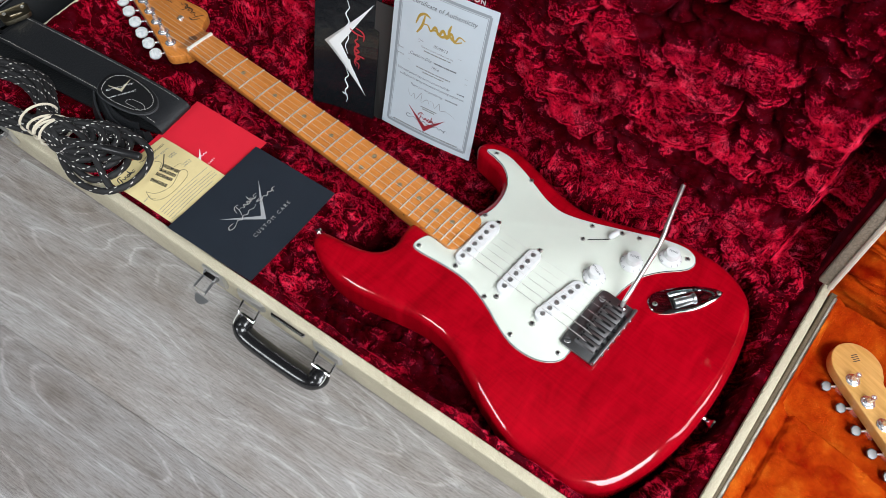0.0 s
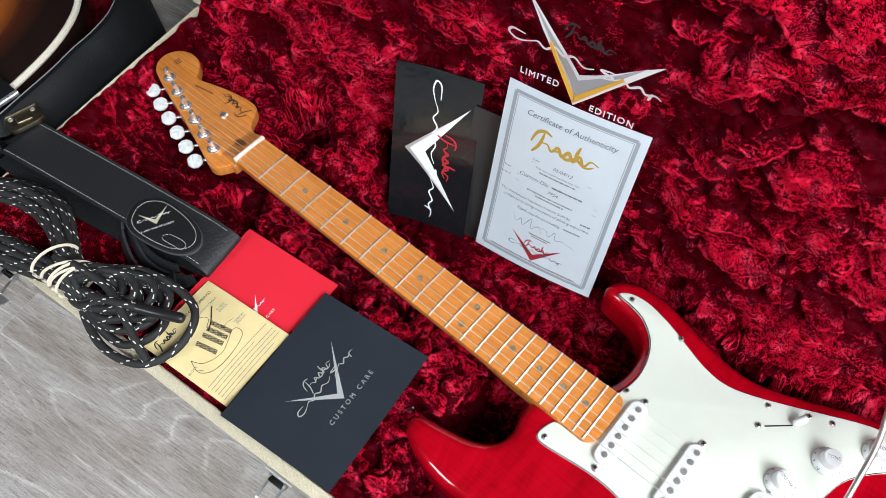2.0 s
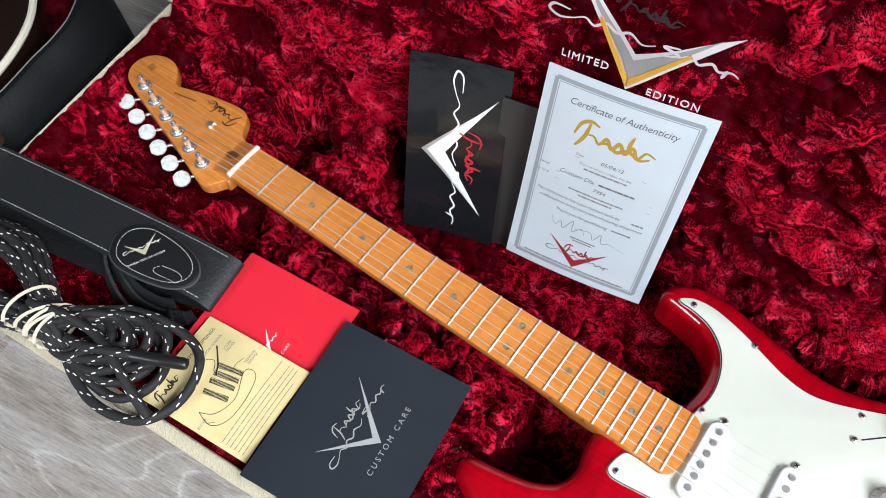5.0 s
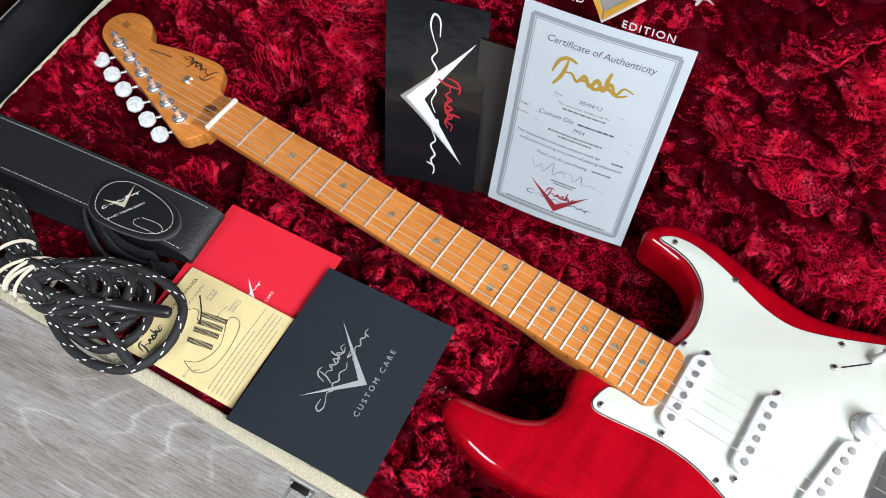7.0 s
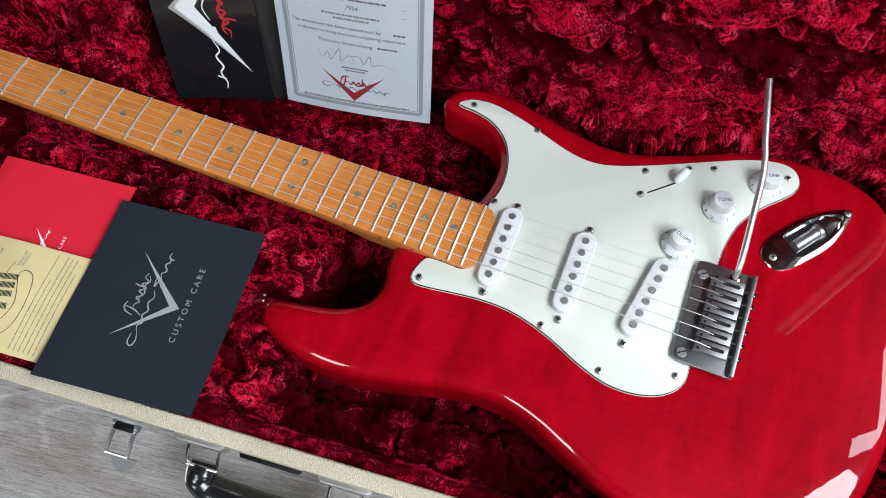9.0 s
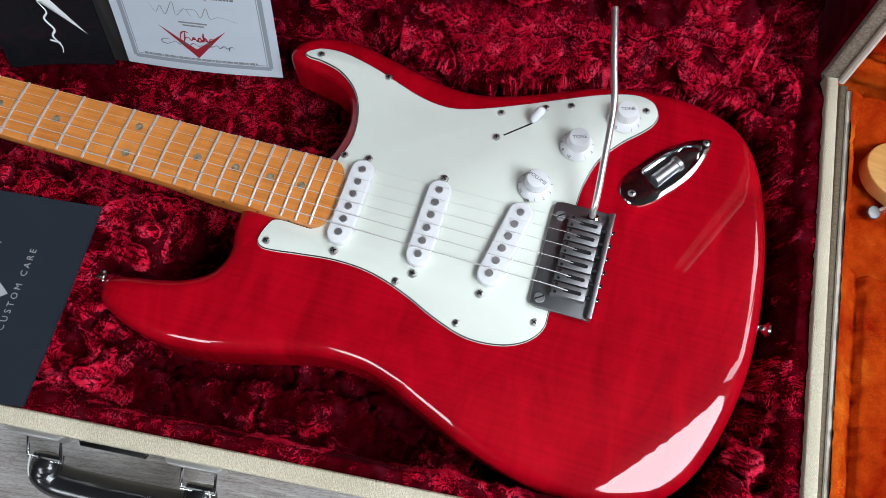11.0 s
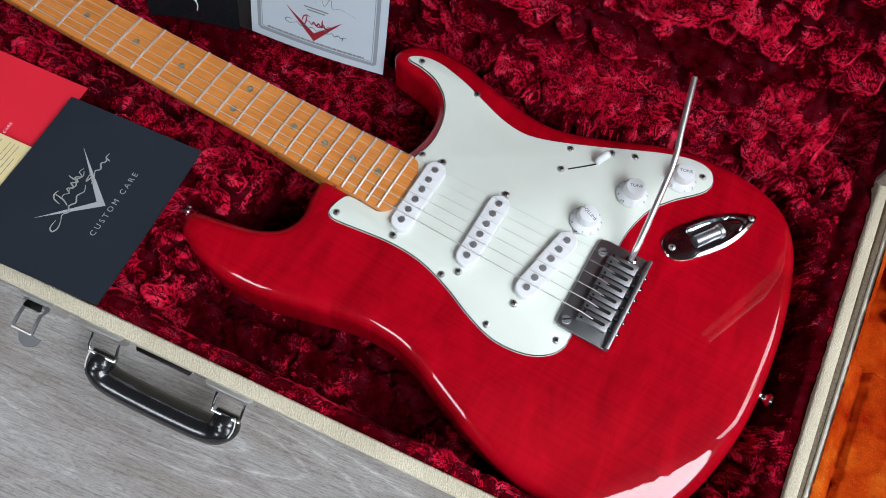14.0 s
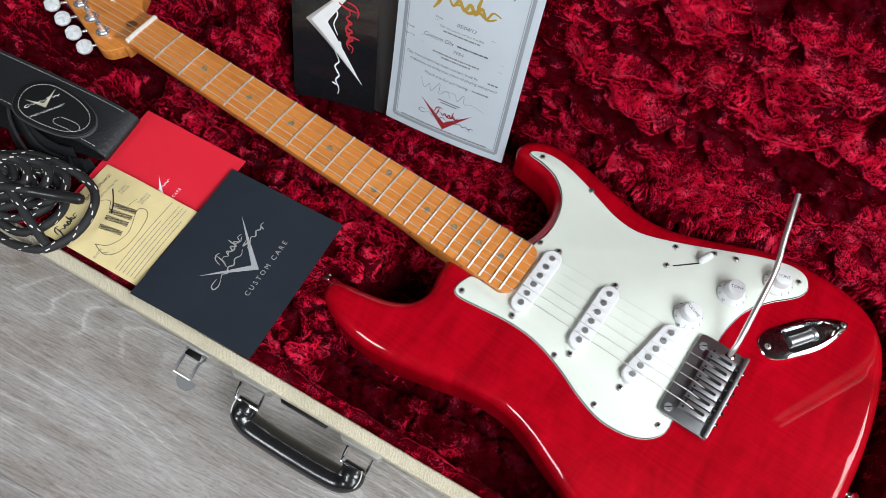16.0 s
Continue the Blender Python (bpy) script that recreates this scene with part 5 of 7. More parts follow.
wpart("lid_rim", moved(box(0.0, 0.014, 0.0, 0.070, 0.098, LIDTOP - 0.01, 0.003), Matrix.Translation((BH[0] - 0.006, BH[1] - 0.002, 0)) @ pose(0, 0, 0, 0, 0, LANG)), TWEED, lid, "", True)

# ---------------------------------------------------------------- papers
def plane_frame(origin, xdir, ydir):
    """Axes of a sheet: its centre, its reading direction and its up."""
    x = Vector(xdir).normalized()
    y = Vector(ydir)
    y = (y - x * y.dot(x)).normalized()
    z = x.cross(y)
    m = Matrix((x, y, z)).transposed().to_4x4()
    m.translation = Vector(origin)
    return m


def sheet(w, h, thick, bend, nx=24, ny=24, curl=None):
    """A thin sheet with real thickness, gently bent."""
    bm = bmesh.new()
    grid = []
    for zz in (0.0, -thick):
        grid.append([[bm.verts.new((w * (i / nx - 0.5), h * (j / ny - 0.5), zz)) for i in range(nx + 1)] for j in range(ny + 1)])
    t, b = grid
    for j in range(ny):
        for i in range(nx):
            bm.faces.new((t[j][i], t[j][i + 1], t[j + 1][i + 1], t[j + 1][i]))
            bm.faces.new((b[j][i], b[j + 1][i], b[j + 1][i + 1], b[j][i + 1]))
    for j in range(ny):
        bm.faces.new((t[j][0], t[j + 1][0], b[j + 1][0], b[j][0]))
        bm.faces.new((t[j][nx], b[j][nx], b[j + 1][nx], t[j + 1][nx]))
    for i in range(nx):
        bm.faces.new((t[0][i], b[0][i], b[0][i + 1], t[0][i + 1]))
        bm.faces.new((t[ny][i], t[ny][i + 1], b[ny][i + 1], b[ny][i]))
    return bent(bm, bend)


def bent(bm, f):
    for vert in bm.verts:
        vert.co.z += f(vert.co.x, vert.co.y)
    return bm


def bars(rows, height, z=0.0001):
    """Plain bars in place of words: rows of (x0, x1, y)."""
    return join(*[box(a, b, y - height / 2, y + height / 2, 0.00002, z) for a, b, y in rows])


def word_bars(x0, x1, y, height, seed, z=0.0001):
    r = random.Random(seed)
    rows, x = [], x0
    while x < x1 - 0.002:
        w = min(x1 - x, r.uniform(0.0012, 0.0055))
        rows.append((x, x + w, y))
        x += w + 0.0008
    return bars(rows, height, z)


def vee(w, h, depth):
    """The outline of a chevron: two long points that meet below."""
    return [(-w / 2, h / 2), (0, -h / 2), (w / 2, h / 2), (0, -h / 2 + depth)]


def vee_mesh(w, h, depth, z0=0.00002, z1=0.0002):
    bm = bmesh.new()
    lo = [bm.verts.new((*p, z0)) for p in vee(w, h, depth)]
    hi = [bm.verts.new((*p, z1)) for p in vee(w, h, depth)]
    for a in (0, 1):
        q = ((0, 1, 3), (1, 2, 3))[a]
        bm.faces.new([hi[k] for k in q])
    for k in range(4):
        bm.faces.new((lo[k], lo[(k + 1) % 4], hi[(k + 1) % 4], hi[k]))
    bmesh.ops.recalc_face_normals(bm, faces=bm.faces[:])
    return bm


T = Matrix.Translation

# certificate, leaning against the lid
CW, CH = 0.1357, 0.214
certificate = thing("certificate", plane_frame((0.3091, 0.1314, 0.1442), (0.9861, 0.1655, -0.0167), (-0.0254, 0.2492, 0.9681)), "pale blue-grey printed certificate leaning on the red plush lid", "certificate")


def cert_bend(x, y):
    return 0.0035 * math.cos(x / 0.14 * math.pi) + 0.0016 * math.sin(y * 22 + x * 9)


part("sheet", sheet(CW, CH, 0.0003, cert_bend, 30, 40), CERT, certificate, "", True)


def on_cert(bm, mat, name, label=""):
    return part(name, bent(bm, lambda x, y: cert_bend(x, y) + 0.00012), mat, certificate, label)


def cell_border(w, h, t, n):
    b = []
    for s in (-1, 1):
        for k in range(n):
            b.append(box(s * w / 2 - t / 2, s * w / 2 + t / 2, -h / 2 + h * k / n, -h / 2 + h * (k + 1) / n, 0, 0.0001))
            b.append(box(-w / 2 + w * k / n, -w / 2 + w * (k + 1) / n, s * h / 2 - t / 2, s * h / 2 + t / 2, 0, 0.0001))
    return join(*b)


on_cert(cell_border(0.1178, 0.196, 0.0036, 24), CERTBORDER, "border", "grey ornamental border")
on_cert(cell_border(0.1118, 0.190, 0.0007, 24), CERTBORDER, "inner_border")


def cy(b):
    return CH * (0.5 - b)


on_cert(lettering("Certificate of Authenticity", 0.0086, T((0, cy(0.116), 0)), 0.00006, 0.98, 0.22), CERTINK, "title", "dark italic title")
on_cert(mark(WORDMARK, 0.068, 0.046, T((0, cy(0.235), 0)), 0.0034), GOLDINK, "gold_mark", "flowing gold maker's mark")
on_cert(lettering("05/04/12", 0.0056, T((0.004, cy(0.338), 0)), 0.00004, 1.0, 0.25), CERTINK, "date")
on_cert(lettering("Date", 0.0036, T((-0.024, cy(0.335), 0)), 0.00003), FADEDINK, "date_caption")
on_cert(lettering("Model", 0.0036, T((-0.052, cy(0.437), 0)), 0.00003), FADEDINK, "model_caption")
on_cert(lettering("Serial #", 0.0036, T((-0.052, cy(0.478), 0)), 0.00003), FADEDINK, "serial_caption")
on_cert(lettering("This instrument certifies that this", 0.0034, T((0, cy(0.372), 0)), 0.00003), FADEDINK, "small_print")
on_cert(word_bars(-0.018, 0.020, cy(0.392), 0.0016, 5), FADEDINK, "small_print_bar")
on_cert(join(lettering("Custom Dlx", 0.0064, T((-0.006, cy(0.441), 0)), 0.00004, 1.0, 0.25, "RIGHT"), word_bars(-0.002, 0.030, cy(0.441), 0.0018, 2)), CERTINK, "model_name")
on_cert(lettering("7954", 0.0056, T((0.0, cy(0.478), 0)), 0.00004, 1.0, 0.25), CERTINK, "serial_number")
on_cert(bars([(-0.028, 0.034, cy(0.350)), (-0.040, 0.046, cy(0.455)), (-0.040, 0.046, cy(0.491))], 0.0003), FADEDINK, "ruled_lines")
on_cert(word_bars(-0.026, 0.026, cy(0.513), 0.0017, 7), FADEDINK, "small_print_bar")
on_cert(word_bars(-0.016, 0.016, cy(0.531), 0.0017, 8), FADEDINK, "small_print_bar")
on_cert(join(lettering("This instrument has been custom built by", 0.0048, T((-0.054, cy(0.572), 0)), 0.00003, 0.98, 0.2, "LEFT"), word_bars(0.035, 0.046, cy(0.572), 0.0016, 3)), CERTINK, "body_text")
on_cert(lettering("craftsmen to bring you years of playing enjoyment", 0.0048, T((-0.002, cy(0.602), 0)), 0.00003, 0.98, 0.2), CERTINK, "body_text")
on_cert(join(lettering("Thank you for purchasing", 0.0048, T((-0.032, cy(0.645), 0)), 0.00003, 0.98, 0.2, "LEFT"), word_bars(0.021, 0.038, cy(0.645), 0.0016, 4)), CERTINK, "body_text")
on_cert(join(stroke([(-0.034, cy(0.68)), (-0.029, cy(0.73)), (-0.024, cy(0.70)), (-0.021, cy(0.735)), (-0.013, cy(0.675)), (-0.012, cy(0.735)), (-0.004, cy(0.70)), (0.0, cy(0.735))], 0.0006),
             stroke([(-0.010, cy(0.715)), (0.004, cy(0.70)), (0.008, cy(0.735)), (0.014, cy(0.69)), (0.016, cy(0.735)), (0.024, cy(0.725)), (0.038, cy(0.745))], 0.0006)), FADEDINK, "signature", "thin pen flourish")
on_cert(bars([(-0.012, 0.012, cy(0.765)), (-0.009, 0.009, cy(0.778))], 0.0014), FADEDINK, "small_print_bar")
on_cert(moved(vee_mesh(0.056, 0.030, 0.0090), T((-0.002, cy(0.862), 0))), CERTRED, "chevron", "dark red chevron")
on_cert(mark(WORDMARK, 0.030, 0.022, T((0.001, cy(0.838), 0.0003)), 0.0013), CERTRED, "red_mark")
on_cert(mark(SHOPMARK, 0.062, 0.022, T((0.0, cy(0.866), 0.0003)), 0.0009), CERTINK, "script_mark")
on_cert(word_bars(-0.050, 0.050, cy(0.938), 0.0016, 9), FADEDINK, "small_print_bar")

# glossy booklet, leaning on the lid beside it
BW, BHH = 0.0932, 0.1896
booklet = thing("booklet", plane_frame((0.1694, 0.1141, 0.1153), (0.9614, 0.273, 0.0342), (-0.1318, 0.3476, 0.9283)), "glossy black booklet with a silver chevron leaning on red plush", "booklet")


def book_bend(x, y):
    return 0.006 * (x / BW) ** 2 * 4 * (1 if x < 0 else 0.3) + 0.002 * math.sin(y * 14)


for k in range(2):
    part(("cover", "pages")[k], moved(sheet(BW - 0.0006 * k, BHH - 0.0006 * k, (0.0004, 0.0016)[k], book_bend, 16, 20), T((0, 0, -0.0005 * k))), (BOOKBLACK, BOOKBLACK)[k], booklet, "", True)


def on_book(bm, mat, name, label=""):
    return part(name, bent(bm, lambda x, y: book_bend(x, y) + 0.00012), mat, booklet, label)


def bxy(a, b):
    return ((a - 0.5) * BW, (0.5 - b) * BHH)


def vee_at(tip0, apex, tip1, inner, z1=0.0002):
    bm = bmesh.new()
    hi = [bm.verts.new((*p, z1)) for p in (tip0, apex, tip1, inner)]
    fa, fb = bm.faces.new((hi[0], hi[1], hi[3])), bm.faces.new((hi[1], hi[2], hi[3]))
    for f in (fa, fb):
        if f.normal.z < 0:
            f.normal_flip()
    return bm


def fine(bm, cuts=6):
    bmesh.ops.subdivide_edges(bm, edges=bm.edges[:], cuts=cuts, use_grid_fill=True)
    return bm


on_book(fine(vee_at(bxy(0.86, 0.19), bxy(0.15, 0.508), bxy(0.84, 0.84), bxy(0.33, 0.508), 0.00005)), SILVERINK, "chevron_shadow", "grey outer chevron")
on_book(fine(vee_at(bxy(0.89, 0.165), bxy(0.21, 0.508), bxy(0.84, 0.84), bxy(0.40, 0.505))), WHITEINK, "chevron", "bright silver chevron")
on_book(mark(SHOPMARK, 0.166, 0.040, T((*bxy(0.50, 0.50), 0.0003)) @ pose(0, 0, 0, 0, 0, -88), 0.0019), WHITEINK, "script_mark", "white script mark")
on_book(mark(WORDMARK, 0.056, 0.036, T((*bxy(0.665, 0.51), 0.0003)) @ pose(0, 0, 0, 0, 0, -86), 0.0026), REDINK, "red_mark", "red flowing mark")

card = thing("card", plane_frame((0.2330, 0.1270, 0.1040), (0.094, 0.017, 0.002), (-0.012, 0.055, 0.186)), "plain dark grey card standing behind the certificate", "card")
part("sheet", sheet(0.055, 0.168, 0.0012, lambda x, y: 0.0015 * math.sin(y * 15), 6, 12), GREYCARD, card, "", True)

# slate care folder on the lining
CAW, CAH = 0.153, 0.1215
care = thing("care_folder", plane_frame((0.2575, -0.1365, 0.0873), (-0.0215, 0.1505, -0.0105), (-0.1205, -0.0125, 0.0045)), "slate grey card folder with silver chevron lying on the case edge", "folder")


def care_bend(x, y):
    return -0.0015 * math.cos(x / CAW * math.pi) + 0.0012 * math.sin(y * 28)


for k in range(2):
    part(("cover", "back_cover")[k], moved(sheet(CAW, CAH, 0.0005, care_bend, 20, 20), T((0.0006 * k, -0.0004 * k, -0.0018 * k))), CARE, care, "", True)


def on_care(bm, mat, name, label=""):
    return part(name, bent(bm, lambda x, y: care_bend(x, y) + 0.0001), mat, care, label)


on_care(fine(vee_at((-0.034, 0.0215), (-0.001, -0.0205), (0.038, 0.0245), (-0.001, -0.0125))), GREYINK, "chevron", "grey metallic chevron")
on_care(mark(WORDMARK, 0.036, 0.024, T((0.003, 0.0125, 0.0003)), 0.0013), SILVERINK, "silver_mark")
on_care(mark(SHOPMARK, 0.080, 0.024, T((0.002, 0.0025, 0.0003)), 0.0013), SILVERINK, "script_mark")
on_care(lettering("CUSTOM CARE", 0.0066, T((0.0035, -0.0255, 0)), 0.00003, 1.55), SILVERINK, "title", "silver capital letters")

# red card under it
red = thing("red_card", plane_frame((0.137, -0.136, 0.0805), (-0.0175, 0.1505, 0.002), (-0.115, -0.016, 0.002)), "bright red card with a small white mark lying under a leaflet", "card")


def red_bend(x, y):
    return 0.0012 * math.cos(x * 25) + 0.001 * math.sin(y * 30)


part("sheet", sheet(0.153, 0.118, 0.0008, red_bend, 16, 16), REDCARD, red, "", True)
RM = T((0.002, -0.010, 0)) @ Matrix.Scale(0.5, 4)
for bm, mat, nm in ((vee_at((-0.034, 0.0215), (-0.001, -0.0205), (0.038, 0.0245), (-0.001, -0.0085)), WHITEINK, "chevron"), (mark(SHOPMARK, 0.080, 0.024, T((0.002, 0.0025, 0.0003)), 0.0015), WHITEINK, "script_mark"),
                    (lettering("CUSTOM CARE", 0.0075, T((0.0035, -0.0275, 0)), 0.00004, 1.35), WHITEINK, "title")):
    part(nm, bent(moved(bm, RM), lambda x, y: red_bend(x, y) + 0.00015), mat, red)

# yellow leaflet
leaflet = thing("leaflet", plane_frame((0.1445, -0.1735, 0.0875), (-0.0105, 0.0875, -0.003), (-0.104, -0.011, 0.001)), "yellowed instruction leaflet with a spring diagram lying on a red card", "leaflet")
LW, LH = 0.088, 0.106


def leaf_bend(x, y):
    return 0.0012 * math.sin(y * 40 + 1) + 0.0012 * math.cos(x * 45)


part("sheet", sheet(LW, LH, 0.0003, leaf_bend, 20, 20), YELLOW, leaflet, "", True)


def on_leaf(bm, mat, name, label=""):
    return part(name, bent(bm, lambda x, y: leaf_bend(x, y) + 0.00012), mat, leaflet, label)


on_leaf(mark(WORDMARK, 0.026, 0.022, T((-0.026, 0.0400, 0)), 0.0014), BLACKINK, "dark_mark", "small dark maker's mark")
on_leaf(lettering("TREMOLO SPRINGS", 0.0046, T((0.016, 0.0420, 0)), 0.00003, 1.0), BLACKINK, "title")
on_leaf(lettering("TENSION SCREWS", 0.0034, T((0.020, 0.0325, 0)), 0.00003, 1.0), FADEDINK, "caption")
on_leaf(lettering("SCREW\nDRIVER", 0.0032, T((0.029, 0.0200, 0)), 0.00003, 1.0), FADEDINK, "caption")
on_leaf(lettering("TENSION\nSPRINGS", 0.0032, T((0.030, -0.0030, 0)), 0.00003, 1.0), FADEDINK, "caption")
on_leaf(lettering("BLOCK", 0.0034, T((-0.036, -0.0040, 0)), 0.00003, 1.0), FADEDINK, "caption")
rows = []
for k in range(6):
    rows.append(word_bars(-0.040, 0.040 - 0.010 * (k == 5) - 0.02 * (k == 1), -0.0270 - 0.0040 * k, 0.0007, 20 + k))
on_leaf(join(*rows), FADEDINK, "printed_text", "lines of small grey bars")
coils = []
for k, cx_ in enumerate((-0.0135, -0.0035, 0.0035, 0.0105)):
    for j in range(24):
        coils.append(moved(box(-0.0024, 0.0024, -0.00028, 0.00028, 0, 0.0001), T((cx_ + 0.00016 * j, 0.0125 - 0.00095 * j + 0.0012 * k, 0)) @ pose(0, 0, 0, 0, 0, 18)))
on_leaf(join(*coils), BLACKINK, "spring_drawing", "drawn coil springs")
on_leaf(join(stroke([(-0.030, 0.004), (-0.034, -0.010), (-0.024, -0.020), (-0.004, -0.022), (0.016, -0.018), (0.021, -0.011), (0.016, -0.006), (-0.006, -0.014), (-0.024, -0.008), (-0.030, 0.004)], 0.0005, taper=False),
             stroke([(-0.020, 0.022), (-0.010, 0.028), (0.006, 0.030), (0.012, 0.022), (0.004, 0.016)], 0.0005, taper=False), stroke([(0.002, 0.012), (0.012, 0.018), (0.024, 0.029)], 0.0013, taper=False),
             stroke([(0.026, 0.002), (0.018, 0.004), (0.010, 0.002)], 0.0004, taper=False), stroke([(-0.034, -0.007), (-0.030, -0.012)], 0.0004, taper=False)), BLACKINK, "line_drawing", "thin drawn outlines")

# ---------------------------------------------------------------- embroidery on the lid lining
embroidery = thing("embroidery", plane_frame((0.300, 0.1600, 0.2900), (LD[0], LD[1], 0.0), (0, 0.05, 1.0)), "white, grey and gold chevron embroidered on red plush lid", "embroidery")


def lying(m3):
    return embroidery.matrix_basis.inverted() @ Vector(m3)


def puffy(bm, z=0.0):
    return bent(bm, lambda x, y: 0.0015 * math.sin(x * 90) + 0.001 * math.sin(y * 110) + z)


# chevron: apex low in the middle, long points up to both sides
part("chevron", puffy(fine(vee_at((-0.058, 0.0545), (0.0, -0.0425), (0.0685, 0.0355), (0.0, -0.0090)), 8), 0.0018), WHITESTITCH, embroidery, "white outlined chevron")
part("chevron_fill", puffy(fine(vee_at((-0.050, 0.044), (0.0, -0.0310), (0.056, 0.0285), (0.0, -0.0150)), 8), 0.0022), GREYSTITCH, embroidery, "grey chevron filling")
part("chevron_edge", puffy(join(poly([(-0.030, 0.010), (-0.0005, -0.0385), (-0.0005, -0.031), (-0.029, 0.014)], 0, 0.001), poly([(0.0005, -0.0385), (0.040, 0.008), (0.038, 0.010), (0.0005, -0.031)], 0, 0.001)), 0.0026), GOLDSTITCH, embroidery, "gold lower edge")
part("script", puffy(mark(SHOPMARK, 0.142, 0.044, T((0.002, 0.006, 0.0)), 0.0026), 0.0030), WHITESTITCH, embroidery, "white stitched script")
part("dark_mark", puffy(mark(WORDMARK, 0.048, 0.026, T((0.004, 0.0300, 0.0)), 0.0022), 0.0030), BLACKSTITCH, embroidery, "black stitched mark")
part("word", puffy(lettering("LIMITED", 0.0090, T((-0.036, -0.0310, 0)), 0.0003, 1.2), 0.0012), WHITESTITCH, embroidery, "white stitched capitals")
part("word", puffy(lettering("EDITION", 0.0090, T((0.036, -0.0360, 0)), 0.0003, 1.2), 0.0012), WHITESTITCH, embroidery, "white stitched capitals")

# ---------------------------------------------------------------- case hardware
FD = (FT - FH) / np.linalg.norm(FT - FH)
FN = np.array((FD[1], -FD[0]))
FANG = math.degrees(math.atan2(FD[1], FD[0]))


def front(x, out, z):
    """A place on the front wall's outer face at room x, so far out, at height z."""
    t = (x - FH[0]) / FD[0]
    p = FH + FD * t + FN * (0.0125 + out)
    return (float(p[0]), float(p[1]), z)


handle = thing("carrying_handle", T(front(0.393, 0.0, 0.062)) @ pose(0, 0, 0, 0, 0, FANG), "black leather case handle hanging from chrome wire loops", "handle")
GX = 0.055
# grip: local x along the wall, -y outwards
gp = spline([(-GX, -0.0125, -0.0125), (-GX - 0.001, -0.0180, -0.0150), (-GX + 0.000, -0.0235, -0.0185), (-GX + 0.012, -0.0275, -0.024), (0.0, -0.0285, -0.025), (GX - 0.012, -0.0275, -0.024), (GX - 0.000, -0.0235, -0.0185), (GX + 0.001, -0.0180, -0.0150), (GX, -0.0125, -0.0125)], 8, False)
n_ = len(gp)
rad = [(0.0104 + 0.0014 * math.sin(math.pi * i / (n_ - 1))) * min(1.0, 0.80 + 0.03 * min(i, n_ - 1 - i)) for i in range(n_)]
grip = part("grip", sweep(gp, rad, 16, flat=0.85, up=(0, 0.5, 1)), GLOSSLEATHER, handle, "glossy black leather grip", True)
for s in (-1, 1):
    part("end_tab", moved(box(-0.0098, 0.0098, -0.0270, -0.0120, -0.0040, 0.0040, 0.0014, 2), T((s * GX, 0.001, -0.0085)) @ pose(0, 0, 0, 14, 0, 0)), GLOSSLEATHER, handle, "", True)
    loop_ = [(s * GX - 0.012, 0.002, 0.006), (s * GX - 0.012, -0.011, -0.004), (s * GX - 0.012, -0.0150, -0.008), (s * GX + 0.012, -0.0150, -0.008), (s * GX + 0.012, -0.011, -0.004), (s * GX + 0.012, 0.002, 0.006)]
    part("wire_loop", sweep(loop_, 0.0013, 8), CHROME, handle, "chrome wire loop", True)
    seam = [(s * (GX + 0.0085), -0.014, -0.0035), (s * (GX + 0.0100), -0.020, -0.0080), (s * (GX + 0.0090), -0.027, -0.0120), (s * (GX + 0.0045), -0.0315, -0.0150)]
    part("stitching", sweep(spline(seam, 4, False), 0.0006, 6), THREAD, handle, "white stitched seam", True)
    part("mount_plate", slab([(s * GX + a, b) for a, b in ((-0.017, -0.003), (0.017, -0.003), (0.020, 0.0), (0.017, 0.003), (-0.017, 0.003), (-0.020, 0.0))], 0.004, 0.0180, 0.0006, 2), SATIN, handle, "chrome mounting plate", True)
part("centre_strip", slab([(-0.022, -0.003), (0.022, -0.003), (0.024, 0.0), (0.022, 0.003), (-0.022, 0.003), (-0.024, 0.0)], 0.012, 0.0185, 0.0006, 2), CHROME, handle, "slim chrome strip", True)


def latch(x, label):
    lt = thing("latch", T(front(x, 0.0, 0.074)) @ pose(0, 0, 0, 0, 0, FANG), label, "latch", "latches of the tweed case")
    part("base_plate", slab([(-0.0155, -0.0025), (0.0155, -0.0025), (0.0155, 0.0018), (-0.0155, 0.0018)], -0.016, 0.010, 0.0008, 2), SATIN, lt, "", True)
    part("hinge_barrel", sweep([(-0.010, -0.0045, 0.004), (0.010, -0.0045, 0.004)], 0.0032, 12), NICKEL, lt, "", True)
    bail = [(-0.0072, -0.005, 0.0045), (-0.0082, -0.015, 0.0030), (-0.0085, -0.026, 0.0000)]
    for side in (-1, 1):
        part("bail_wire", ribbon_strip(spline([(-side * x, y, z) for x, y, z in bail], 4, False), 0.0026, 0.0011, (1, 0, 0)), NICKEL, lt, "", True)
    tip = [(0.0100 * math.cos(math.pi * k / 14), -0.0255 - 0.0095 * math.sin(math.pi * k / 14)) for k in range(15)]
    part("tongue", moved(slab(tip, -0.0006, 0.0006, 0.0003, 1), T((0, 0, -0.0072)) @ pose(0, 0, 0, 15, 0, 0)), NICKEL, lt, "rounded nickel tongue", True)
    part("crosspiece", sweep([(-0.0086, -0.0252, 0.0004), (0.0086, -0.0252, 0.0004)], 0.0011, 8), STEEL, lt, "", True)
    part("clasp", box(-0.0080, 0.0080, -0.0095, -0.0022, -0.0020, 0.0072, 0.0012), CHROME, lt, "", True)
    return lt


latch(0.283, "open chrome drawbolt latch on the case's front wall")
latch(-0.085, "chrome drawbolt latch by the case's head end")

